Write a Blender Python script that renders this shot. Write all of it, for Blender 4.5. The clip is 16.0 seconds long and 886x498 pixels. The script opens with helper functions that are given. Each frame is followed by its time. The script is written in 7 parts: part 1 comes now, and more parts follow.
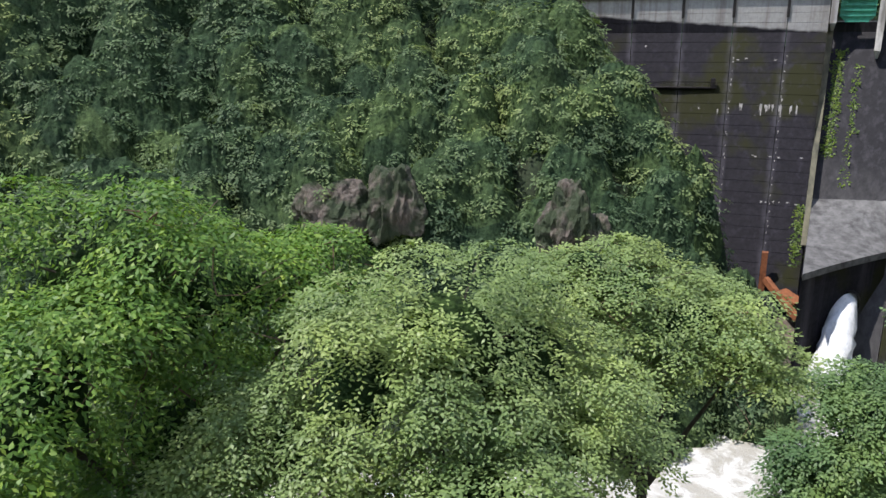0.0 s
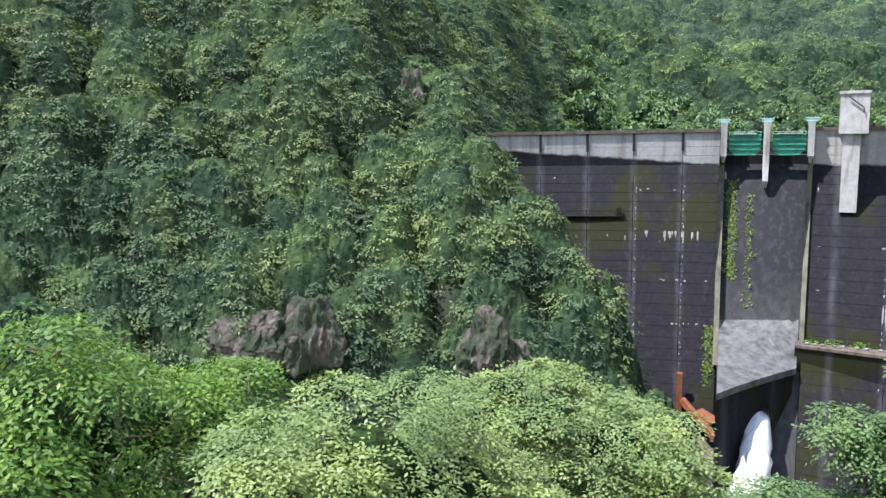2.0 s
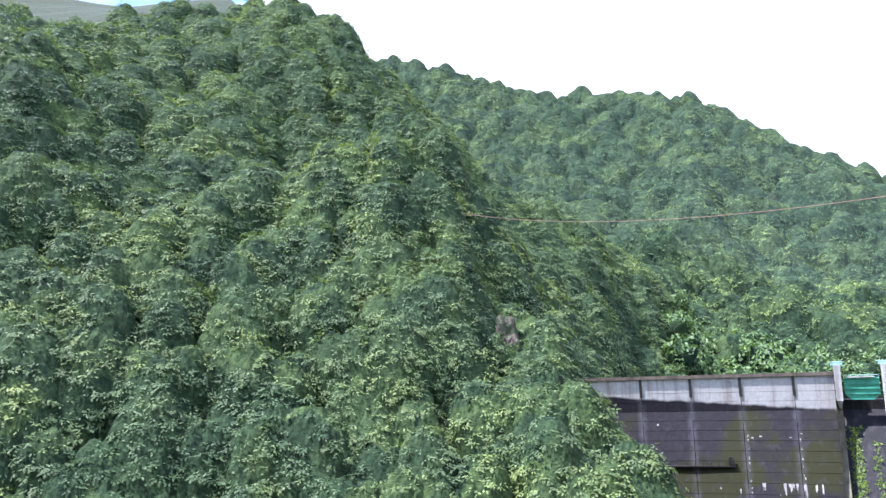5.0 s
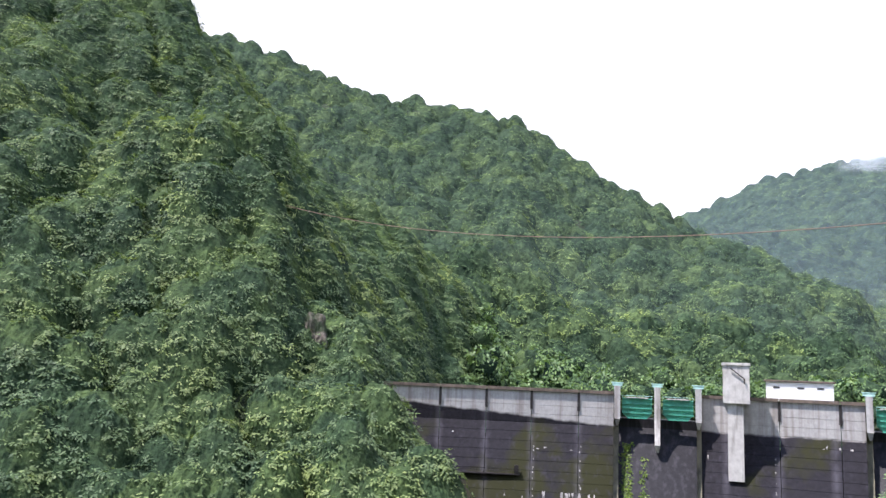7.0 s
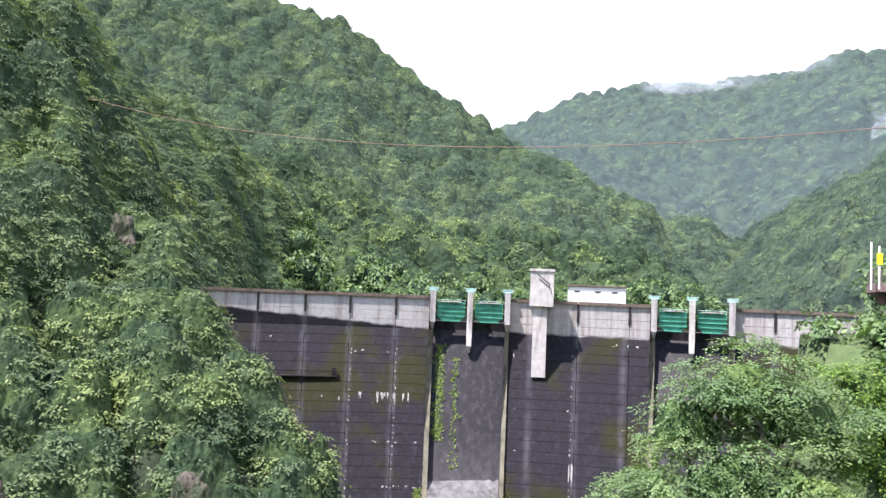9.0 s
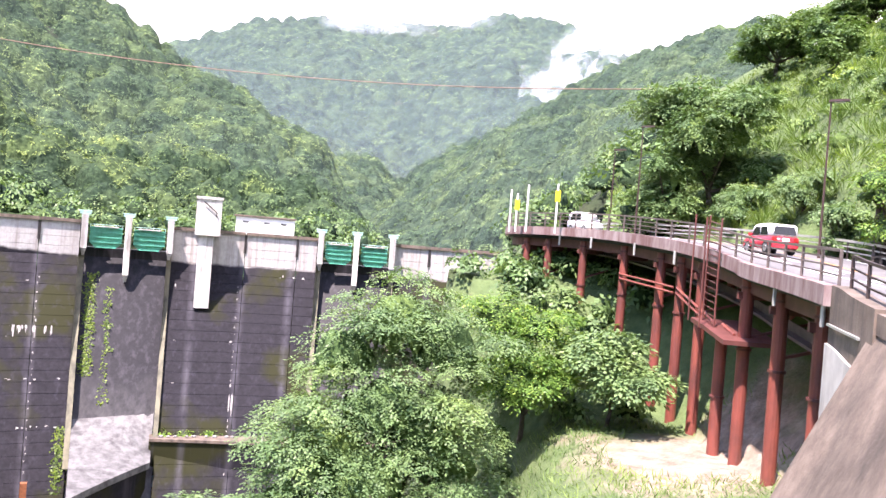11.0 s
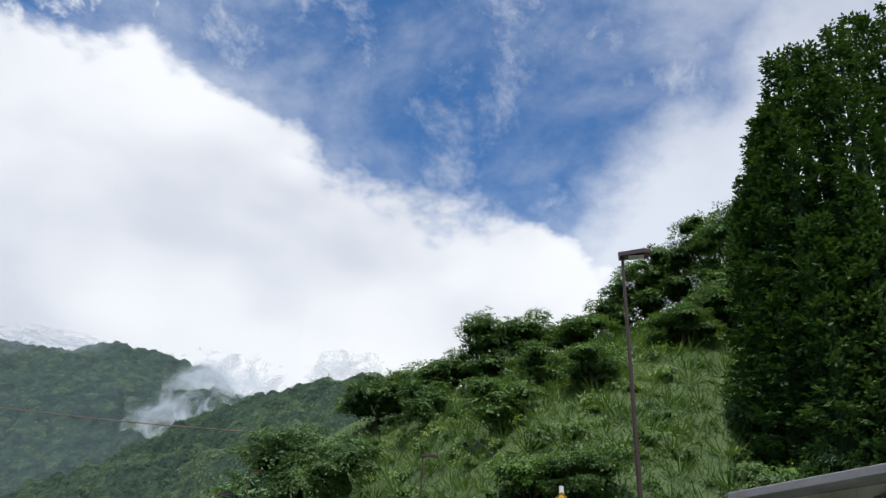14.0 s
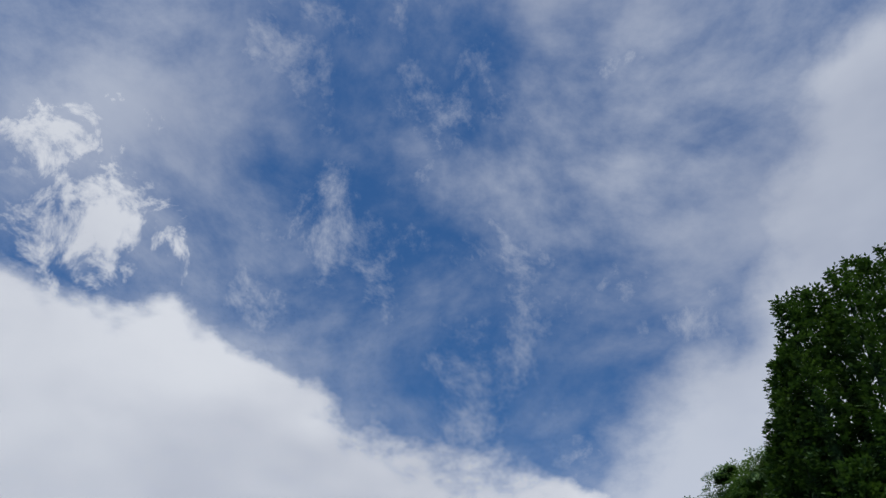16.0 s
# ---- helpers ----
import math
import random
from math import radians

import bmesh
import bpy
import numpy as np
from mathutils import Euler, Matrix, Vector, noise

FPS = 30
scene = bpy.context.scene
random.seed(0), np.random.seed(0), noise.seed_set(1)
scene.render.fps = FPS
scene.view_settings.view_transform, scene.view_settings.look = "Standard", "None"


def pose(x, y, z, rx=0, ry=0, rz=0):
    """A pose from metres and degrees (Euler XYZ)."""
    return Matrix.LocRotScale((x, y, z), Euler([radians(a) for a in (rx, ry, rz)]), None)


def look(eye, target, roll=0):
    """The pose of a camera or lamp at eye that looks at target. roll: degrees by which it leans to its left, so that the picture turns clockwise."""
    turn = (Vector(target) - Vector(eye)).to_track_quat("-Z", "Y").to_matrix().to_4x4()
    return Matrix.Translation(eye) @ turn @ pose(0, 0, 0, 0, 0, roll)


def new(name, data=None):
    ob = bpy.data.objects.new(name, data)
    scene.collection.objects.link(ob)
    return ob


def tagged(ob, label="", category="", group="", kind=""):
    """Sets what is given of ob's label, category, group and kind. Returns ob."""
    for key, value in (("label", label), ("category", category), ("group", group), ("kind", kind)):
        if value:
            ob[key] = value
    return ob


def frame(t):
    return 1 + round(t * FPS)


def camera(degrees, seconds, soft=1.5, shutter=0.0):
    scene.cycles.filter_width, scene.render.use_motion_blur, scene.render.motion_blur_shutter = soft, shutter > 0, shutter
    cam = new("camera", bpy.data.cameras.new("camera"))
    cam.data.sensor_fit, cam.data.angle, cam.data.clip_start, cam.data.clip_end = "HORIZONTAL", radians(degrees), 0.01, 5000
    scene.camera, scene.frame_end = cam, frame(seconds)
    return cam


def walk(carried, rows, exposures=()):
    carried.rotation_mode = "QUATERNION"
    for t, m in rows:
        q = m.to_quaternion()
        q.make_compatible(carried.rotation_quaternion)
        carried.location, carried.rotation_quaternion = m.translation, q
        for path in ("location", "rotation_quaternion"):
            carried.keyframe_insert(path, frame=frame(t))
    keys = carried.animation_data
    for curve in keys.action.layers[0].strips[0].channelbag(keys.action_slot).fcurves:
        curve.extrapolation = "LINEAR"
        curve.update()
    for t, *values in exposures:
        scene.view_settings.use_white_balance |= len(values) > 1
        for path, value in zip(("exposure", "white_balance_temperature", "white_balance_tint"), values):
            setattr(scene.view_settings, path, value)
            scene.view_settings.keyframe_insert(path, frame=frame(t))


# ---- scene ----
cam = camera(58.7, 16.0)
PATH_ROWS = [  # seconds, place, then yaw, pitch and roll in degrees
    (0.0, 0, 0, 0, -0.33, -17.81, 1.09),
    (0.5, 0, 0, 0, -1.63, -15.36, 1.44),
    (1.0, 0, 0, 0, -3.40, -12.89, 1.18),
    (1.5, 0, 0, 0, -5.05, -10.50, 1.20),
    (2.0, 0, 0, 0, -6.31, -8.59, 1.00),
    (2.5, 0, 0, 0, -7.09, -6.29, 0.60),
    (3.0, 0, 0, 0, -6.15, -3.12, 1.15),
    (3.5, 0, 0, 0, -3.51, 0.28, 1.72),
    (4.0, 0, 0, 0, -0.06, 3.90, 2.16),
    (4.2, 0, 0, 0, 1.34, 5.36, 2.31),
    (6.3, 0, 0, 0, -5.97, 11.38, -2.07),
    (6.5, 0, 0, 0, -8.22, 10.95, -2.23),
    (7, 0, 0, 0, -13.44, 9.46, -2.47),
    (7.5, 0, 0, 0, -17.69, 8.18, -2.37),
    (8, 0, 0, 0, -21.57, 6.96, -2.46),
    (8.2, 0, 0, 0, -23.00, 6.42, -2.52),
    (10.3, 0, 0, 0, -36.78, -1.89, -3.63),
    (10.5, 0, 0, 0, -40.42, -1.60, -4.14),
    (11.0, 0, 0, 0, -50.22, -0.33, -4.55),
    (11.5, 0, 0, 0, -60.33, 2.40, -4.90),
    (12.0, 0, 0, 0, -70.30, 5.58, -5.00),
    (12.5, 0, 0, 0, -76.64, 9.53, -5.37),
    (13.0, 0, 0, 0, -80.72, 14.00, -5.19),
    (13.5, 0, 0, 0, -80.11, 19.94, -3.99),
    (14.0, 0, 0, 0, -77.76, 26.07, -3.10),
    (14.5, 0, 0, 0, -75.03, 31.11, -2.48),
    (15.0, 0, 0, 0, -73.73, 35.36, -2.68),
    (15.5, 0, 0, 0, -73.42, 39.93, -2.45),
    (16.0, 0, 0, 0, -75.49, 44.30, -2.16),
]
EXPOSURES = [(0, 0.2, 6300, 13), (2, 0.8, 6000, 15), (3.5, 1.4, 5700, 18), (4.2, 1.52, 5550, 19), (6.5, 0.82, 6100, 20), (8, 0.88, 6150, 20), (10.5, 1.68, 6600, 28),
             (11.5, 1.85, 6700, 30), (12.0, 1.48, 6800, 26), (12.5, 0.82, 6700, 18), (13.0, 0.12, 6500, 13), (13.5, -0.02, 6500, 11), (14.0, -0.4, 6200, 10),
             (14.5, -0.75, 6100, 10), (15.0, -0.8, 6100, 10), (16, -0.9, 6000, 11)]
CLOUD = 1.3
walk(cam, [(t, pose(x, y, z, 90 + p, r, w)) for t, x, y, z, w, p, r in PATH_ROWS],
     EXPOSURES)

# ---- world, sun ----
SUN_AZ, SUN_EL = -98.0, 63.0          # degrees clockwise from +y, and above the horizon


def heading(az, el=0.0):
    a, e = radians(az), radians(el)
    return Vector((math.sin(a) * math.cos(e), math.cos(a) * math.cos(e), math.sin(e)))


world = bpy.data.worlds.new("world")
scene.world = world
world.use_nodes = True
wt = world.node_tree
wt.nodes.clear()


def wn(kind, **values):
    n = wt.nodes.new(kind)
    for k, v in values.items():
        n.inputs[k].default_value = v
    return n


def wmath(op, a, b=None, clamp=False):
    n = wt.nodes.new("ShaderNodeMath")
    n.operation, n.use_clamp = op, clamp
    for i, v in enumerate((a, b)):
        if v is None:
            continue
        if isinstance(v, (int, float)):
            n.inputs[i].default_value = v
        else:
            wt.links.new(v, n.inputs[i])
    return n.outputs[0]


def wramp(value, lo, hi):
    n = wt.nodes.new("ShaderNodeMapRange")
    n.interpolation_type = "SMOOTHSTEP"
    wt.links.new(value, n.inputs["Value"])
    n.inputs["From Min"].default_value, n.inputs["From Max"].default_value = lo, hi
    return n.outputs[0]


wtc = wt.nodes.new("ShaderNodeTexCoord")


def wdot(v):
    n = wt.nodes.new("ShaderNodeVectorMath")
    n.operation = "DOT_PRODUCT"
    wt.links.new(wtc.outputs["Generated"], n.inputs[0])
    n.inputs[1].default_value = v
    return n.outputs["Value"]


def wnoise(scale, detail, rough, stretch=(1, 1, 1), off=(0, 0, 0), distortion=0.0):
    m = wt.nodes.new("ShaderNodeMapping")
    m.inputs["Scale"].default_value, m.inputs["Location"].default_value = stretch, off
    wt.links.new(wtc.outputs["Generated"], m.inputs["Vector"])
    n = wn("ShaderNodeTexNoise", Scale=scale, Detail=detail, Roughness=rough, Distortion=distortion)
    wt.links.new(m.outputs[0], n.inputs["Vector"])
    return n.outputs["Fac"]


sky = wt.nodes.new("ShaderNodeTexSky")
sky.sky_type, sky.sun_disc = "NISHITA", False
sky.sun_elevation, sky.sun_rotation = radians(SUN_EL), radians(SUN_AZ % 360)
sky.altitude, sky.dust_density, sky.ozone_density = 600, 0.3, 2.6
sky_bg = wn("ShaderNodeBackground", Strength=0.15)
deep = wn("ShaderNodeHueSaturation", Saturation=1.22, Value=1.3)
wt.links.new(sky.outputs[0], deep.inputs["Color"])
wt.links.new(deep.outputs[0], sky_bg.inputs[0])
# a bank of low cloud over the valley, another over the hill, thin veils between them
billow = wmath("SUBTRACT", wnoise(2.6, 7, 0.55, (1, 1, 1.5), (3.1, 0.4, 0)), 0.5)
puff = wmath("SUBTRACT", wnoise(7.0, 8, 0.6, (1, 1, 1.6), (1.1, 2.4, 0)), 0.5)
wob = wmath("ADD", wmath("MULTIPLY", billow, 0.26), wmath("MULTIPLY", puff, 0.15))
low_n = heading(43.0, 36.5).cross(heading(84.0, 26.8)).normalized()
if low_n.z > 0:
    low_n = -low_n
low = wramp(wmath("ADD", wdot(low_n), wob), -0.012, 0.035)
hill_n = heading(101.0, 44.0).cross(heading(87.5, 29.0)).normalized()
if hill_n.dot(heading(120, 30)) < 0:
    hill_n = -hill_n
hill_cloud = wmath("MULTIPLY", wramp(wmath("ADD", wdot(hill_n), wob), -0.02, 0.09), 0.75)
veil = wmath("MULTIPLY", wramp(wnoise(2.8, 9, 0.6, (1, 1, 1.6), (0.2, 5.0, 1.0), 0.15), 0.38, 0.72), 0.58)
# a small torn heap of cloud by itself above the bank
torn = wmath("SUBTRACT", wnoise(16.0, 8, 0.65, (1, 1, 0.8), (4.2, 0.7, 2.0), 0.4), 0.5)
heap_a = wramp(wmath("ADD", wdot(heading(37.6, 43.6)), wmath("MULTIPLY", torn, 0.034)), 0.9950, 1.0025)
heap_b = wramp(wmath("ADD", wdot(heading(41.6, 40.2)), wmath("MULTIPLY", torn, 0.034)), 0.9950, 1.0025)
heap = wmath("MULTIPLY", wmath("MAXIMUM", heap_a, heap_b), 1.0)
wisps = wmath("MULTIPLY", wramp(wnoise(7.5, 10, 0.68, (1.0, 1.2, 1.3), (2.2, 1.0, 6.0), 0.2), 0.46, 0.80), 0.62)
cover = wmath("MAXIMUM", wmath("MAXIMUM", wmath("MAXIMUM", low, hill_cloud), heap), wmath("MAXIMUM", veil, wisps))
cloud_tone = wt.nodes.new("ShaderNodeMix")
cloud_tone.data_type = "RGBA"
wt.links.new(wramp(wnoise(2.2, 5, 0.5, (1, 1, 2.0), (7, 1, 2)), 0.3, 0.62), cloud_tone.inputs["Factor"])
cloud_tone.inputs["A"].default_value = (0.68, 0.70, 0.76, 1)
cloud_tone.inputs["B"].default_value = (1.0, 1.0, 1.0, 1)
cloud_bg = wn("ShaderNodeBackground", Strength=CLOUD)
wt.links.new(cloud_tone.outputs["Result"], cloud_bg.inputs[0])
wmix = wt.nodes.new("ShaderNodeMixShader")
wt.links.new(cover, wmix.inputs[0])
wt.links.new(sky_bg.outputs[0], wmix.inputs[1])
wt.links.new(cloud_bg.outputs[0], wmix.inputs[2])
wout = wt.nodes.new("ShaderNodeOutputWorld")
wt.links.new(wmix.outputs[0], wout.inputs[0])

sun = new("sun", bpy.data.lights.new("sun", "SUN"))
sun.data.energy, sun.data.angle, sun.data.color = 5.0, radians(1.2), (1.0, 0.95, 0.87)
sun.matrix_world = look(heading(SUN_AZ, SUN_EL) * 300, (0, 0, 0))

# ---- materials ----


class Mat:
    """A small builder of node materials."""

    def __init__(self, name, rough=0.7, metal=0.0):
        self.m = bpy.data.materials.new(name)
        self.m.use_nodes = True
        self.t = self.m.node_tree
        self.b = self.t.nodes["Principled BSDF"]
        self.b.inputs["Roughness"].default_value, self.b.inputs["Metallic"].default_value = rough, metal
        tc = self.t.nodes.new("ShaderNodeNewGeometry")
        self.pos, self.island = tc.outputs["Position"], tc.outputs["Random Per Island"]

    def link(self, a, b):
        self.t.links.new(a, b)

    def noise(self, scale, detail=4, rough=0.55, stretch=(1, 1, 1), distort=0.0):
        mp = self.t.nodes.new("ShaderNodeMapping")
        mp.inputs["Scale"].default_value = stretch
        self.link(self.pos, mp.inputs[0])
        n = self.t.nodes.new("ShaderNodeTexNoise")
        n.inputs["Scale"].default_value, n.inputs["Detail"].default_value = scale, detail
        n.inputs["Roughness"].default_value, n.inputs["Distortion"].default_value = rough, distort
        self.link(mp.outputs[0], n.inputs[0])
        return n.outputs["Fac"]

    def cell(self, size):
        """A random value for each tree-sized cell."""
        n = self.t.nodes.new("ShaderNodeTexVoronoi")
        n.inputs["Scale"].default_value = 1.0 / size
        self.link(self.pos, n.inputs["Vector"])
        q = self.t.nodes.new("ShaderNodeSeparateColor")
        self.link(n.outputs["Color"], q.inputs[0])
        return q.outputs[0]

    def ramp(self, value, stops):
        n = self.t.nodes.new("ShaderNodeValToRGB")
        self.link(value, n.inputs[0])
        e = n.color_ramp.elements
        while len(e) < len(stops):
            e.new(0.5)
        for el, (p, c) in zip(e, stops):
            el.position, el.color = p, (*c, 1) if len(c) == 3 else c
        return n.outputs[0]

    def grey(self, value, lo, hi):
        n = self.t.nodes.new("ShaderNodeMapRange")
        self.link(value, n.inputs[0])
        n.inputs[1].default_value, n.inputs[2].default_value = lo, hi
        return n.outputs[0]

    def mix(self, fac, a, b, mode="MIX"):
        n = self.t.nodes.new("ShaderNodeMix")
        n.data_type, n.blend_type = "RGBA", mode
        for v, i in ((fac, "Factor"), (a, "A"), (b, "B")):
            if isinstance(v, (int, float)):
                n.inputs[i].default_value = v
            elif isinstance(v, tuple):
                n.inputs[i].default_value = (*v, 1)
            else:
                self.link(v, n.inputs[i])
        return n.outputs["Result"]

    def colour(self, c):
        if isinstance(c, tuple):
            self.b.inputs["Base Color"].default_value = (*c, 1)
        else:
            self.link(c, self.b.inputs["Base Color"])
        return self

    def bump(self, height, strength=0.3, dist=0.02):
        n = self.t.nodes.new("ShaderNodeBump")
        n.inputs["Strength"].default_value, n.inputs["Distance"].default_value = strength, dist
        self.link(height, n.inputs["Height"])
        self.link(n.outputs[0], self.b.inputs["Normal"])
        return self

    def sep(self, axis):
        n = self.t.nodes.new("ShaderNodeSeparateXYZ")
        self.link(self.pos, n.inputs[0])
        return n.outputs[axis]

    def math(self, op, a, b=0.0):
        n = self.t.nodes.new("ShaderNodeMath")
        n.operation = op
        for i, v in enumerate((a, b)):
            if isinstance(v, (int, float)):
                n.inputs[i].default_value = v
            else:
                self.link(v, n.inputs[i])
        return n.outputs[0]


def plain(name, c, rough=0.6, metal=0.0, vary=0.25, scale=3.0, bump=0.15):
    m = Mat(name, rough, metal)
    n = m.noise(scale, 6, 0.65)
    lo, hi = tuple(v * (1 - vary) for v in c), tuple(min(1, v * (1 + vary)) for v in c)
    m.colour(m.ramp(n, [(0.3, lo), (0.7, hi)]))
    if bump:
        m.bump(m.noise(scale * 12, 4), bump, 0.01)
    return m.m


# tones of the trees in a mixed wood, widened to put clump shading into colour
CROWN_TONES = [(0.0, (0.62, 0.68, 0.72)), (0.35, (0.86, 0.90, 0.92)), (0.65, (1.06, 1.03, 0.98)), (0.9, (1.32, 1.24, 1.02)), (1.0, (1.50, 1.40, 1.15))]


def leafy(name, dark, mid, light, patch=0.05, glow=0.3, rough=0.5, gloss=0.3, clump=1.2, crown=0.0):
    """Foliage: tone by leaf and by patches of wood, light-and-dark of clumps put into the colour, part of the light
    goes through the leaf.
    """
    m = Mat(name, rough)
    dark, light = tuple(0.45 * a + 0.55 * b for a, b in zip(dark, mid)), tuple(0.45 * a + 0.55 * b for a, b in zip(light, mid))
    by_leaf = m.ramp(m.island, [(0.0, dark), (0.55, mid), (1.0, light)])
    patches = m.ramp(m.noise(patch, 3), [(0.32, (0.66, 0.74, 0.72)), (0.5, (1, 1, 1)), (0.68, (1.28, 1.18, 1.0))])
    # Clump noise: lit and shaded clumps imitated in the leaf colour.
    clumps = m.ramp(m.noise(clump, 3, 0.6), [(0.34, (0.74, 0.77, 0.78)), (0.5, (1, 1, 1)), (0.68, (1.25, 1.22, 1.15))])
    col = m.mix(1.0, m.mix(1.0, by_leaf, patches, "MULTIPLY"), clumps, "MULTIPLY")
    if crown:
        col = m.mix(1.0, col, m.ramp(m.cell(crown), CROWN_TONES), "MULTIPLY")
    m.colour(col)
    m.b.inputs["Specular IOR Level"].default_value = gloss
    tr = m.t.nodes.new("ShaderNodeBsdfTranslucent")
    m.link(m.mix(1.0, col, (1.5, 1.6, 0.7), "MULTIPLY"), tr.inputs[0])
    mx = m.t.nodes.new("ShaderNodeMixShader")
    mx.inputs[0].default_value = glow
    m.link(m.b.outputs[0], mx.inputs[1])
    m.link(tr.outputs[0], mx.inputs[2])
    m.link(mx.outputs[0], m.t.nodes["Material Output"].inputs[0])
    return m.m


# Wood leaves coloured lighter, as if sun lay on their tops.
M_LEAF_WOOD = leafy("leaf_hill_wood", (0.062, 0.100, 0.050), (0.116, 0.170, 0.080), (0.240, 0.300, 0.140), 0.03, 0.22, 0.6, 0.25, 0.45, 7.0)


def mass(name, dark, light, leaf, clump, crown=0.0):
    """The closed inside of a crown, coloured darker than the leaves for shade in the gaps, leaf-sized mottling over its
    lumps.
    """
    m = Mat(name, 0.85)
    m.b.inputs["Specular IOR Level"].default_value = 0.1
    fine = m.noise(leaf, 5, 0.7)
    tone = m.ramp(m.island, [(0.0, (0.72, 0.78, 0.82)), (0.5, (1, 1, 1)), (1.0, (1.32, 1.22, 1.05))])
    # Lump noise puts lit and shaded lumps into the colour.
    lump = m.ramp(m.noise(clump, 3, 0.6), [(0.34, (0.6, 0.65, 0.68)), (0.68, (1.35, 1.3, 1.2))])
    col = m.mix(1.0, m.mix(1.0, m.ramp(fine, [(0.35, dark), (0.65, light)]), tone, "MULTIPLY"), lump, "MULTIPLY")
    m.colour(m.mix(1.0, col, m.ramp(m.cell(crown), CROWN_TONES), "MULTIPLY") if crown else col)
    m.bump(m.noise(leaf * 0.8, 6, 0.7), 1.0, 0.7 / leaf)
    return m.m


# Dark greens stand for shade between the leaf sprays.
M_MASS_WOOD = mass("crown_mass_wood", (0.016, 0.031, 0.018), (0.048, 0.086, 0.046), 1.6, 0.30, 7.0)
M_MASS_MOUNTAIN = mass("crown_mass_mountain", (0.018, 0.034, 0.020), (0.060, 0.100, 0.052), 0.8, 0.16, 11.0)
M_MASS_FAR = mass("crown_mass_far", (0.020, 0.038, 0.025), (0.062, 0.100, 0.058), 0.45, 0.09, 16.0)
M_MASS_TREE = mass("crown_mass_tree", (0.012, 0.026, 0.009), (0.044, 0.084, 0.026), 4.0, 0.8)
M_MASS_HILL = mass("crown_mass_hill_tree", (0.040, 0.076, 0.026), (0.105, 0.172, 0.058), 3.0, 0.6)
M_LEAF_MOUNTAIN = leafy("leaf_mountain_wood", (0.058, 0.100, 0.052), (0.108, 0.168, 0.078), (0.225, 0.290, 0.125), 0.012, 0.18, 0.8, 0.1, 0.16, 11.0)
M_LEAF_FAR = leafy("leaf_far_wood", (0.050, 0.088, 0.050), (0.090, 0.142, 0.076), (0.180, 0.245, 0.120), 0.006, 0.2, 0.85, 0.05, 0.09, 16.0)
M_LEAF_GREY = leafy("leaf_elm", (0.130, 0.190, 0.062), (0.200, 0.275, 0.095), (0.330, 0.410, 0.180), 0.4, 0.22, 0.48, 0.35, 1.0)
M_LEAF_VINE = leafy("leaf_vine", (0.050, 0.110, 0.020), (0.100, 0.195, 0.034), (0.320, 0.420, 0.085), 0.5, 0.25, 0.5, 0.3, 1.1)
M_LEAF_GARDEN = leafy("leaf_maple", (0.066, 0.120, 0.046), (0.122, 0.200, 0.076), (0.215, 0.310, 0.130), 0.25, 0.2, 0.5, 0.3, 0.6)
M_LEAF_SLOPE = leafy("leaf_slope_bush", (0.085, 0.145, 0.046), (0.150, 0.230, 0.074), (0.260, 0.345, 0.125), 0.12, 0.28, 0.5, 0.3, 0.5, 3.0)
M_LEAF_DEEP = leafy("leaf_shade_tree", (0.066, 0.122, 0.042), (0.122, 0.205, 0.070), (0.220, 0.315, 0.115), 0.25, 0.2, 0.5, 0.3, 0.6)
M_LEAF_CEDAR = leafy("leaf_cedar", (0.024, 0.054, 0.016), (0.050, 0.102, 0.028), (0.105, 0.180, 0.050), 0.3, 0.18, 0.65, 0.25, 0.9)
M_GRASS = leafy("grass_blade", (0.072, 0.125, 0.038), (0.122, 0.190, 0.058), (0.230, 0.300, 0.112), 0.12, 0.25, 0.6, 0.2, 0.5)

m_ = Mat("earth_and_undergrowth", 0.95)
under_ = m_.mix(m_.grey(m_.noise(0.25, 6), 0.42, 0.62),
                m_.ramp(m_.noise(1.7, 6), [(0.3, (0.010, 0.018, 0.008)), (0.7, (0.030, 0.050, 0.018))]),
                m_.ramp(m_.noise(0.9, 8), [(0.3, (0.016, 0.020, 0.010)), (0.7, (0.042, 0.060, 0.022))]))
turf = m_.ramp(m_.noise(0.8, 8, 0.7), [(0.3, (0.050, 0.085, 0.026)), (0.6, (0.095, 0.140, 0.048)), (0.8, (0.18, 0.155, 0.085))])
soil = m_.ramp(m_.noise(1.1, 9, 0.7), [(0.3, (0.13, 0.10, 0.07)), (0.55, (0.28, 0.22, 0.17)), (0.75, (0.46, 0.40, 0.33))])
east = m_.math("SUBTRACT", m_.sep(0), m_.math("MULTIPLY", m_.sep(1), 1.15))
bare = m_.math("ADD", m_.math("ADD", m_.math("ABSOLUTE", m_.math("SUBTRACT", m_.sep(0), 35.0)), m_.math("ABSOLUTE", m_.math("SUBTRACT", m_.sep(1), 13.0))), m_.math("MULTIPLY", m_.noise(0.4, 5), 9.0))
m_.colour(m_.mix(m_.grey(bare, 13.0, 9.5), m_.mix(m_.math("MULTIPLY", m_.grey(east, -4.0, 4.0), m_.grey(m_.math("ADD", m_.sep(0), m_.sep(1)), 170.0, 130.0)), under_, turf), soil))
m_.bump(m_.noise(2.0, 8), 0.8, 0.25)
M_GROUND = m_.m
m_ = Mat("cliff_rock", 0.9)
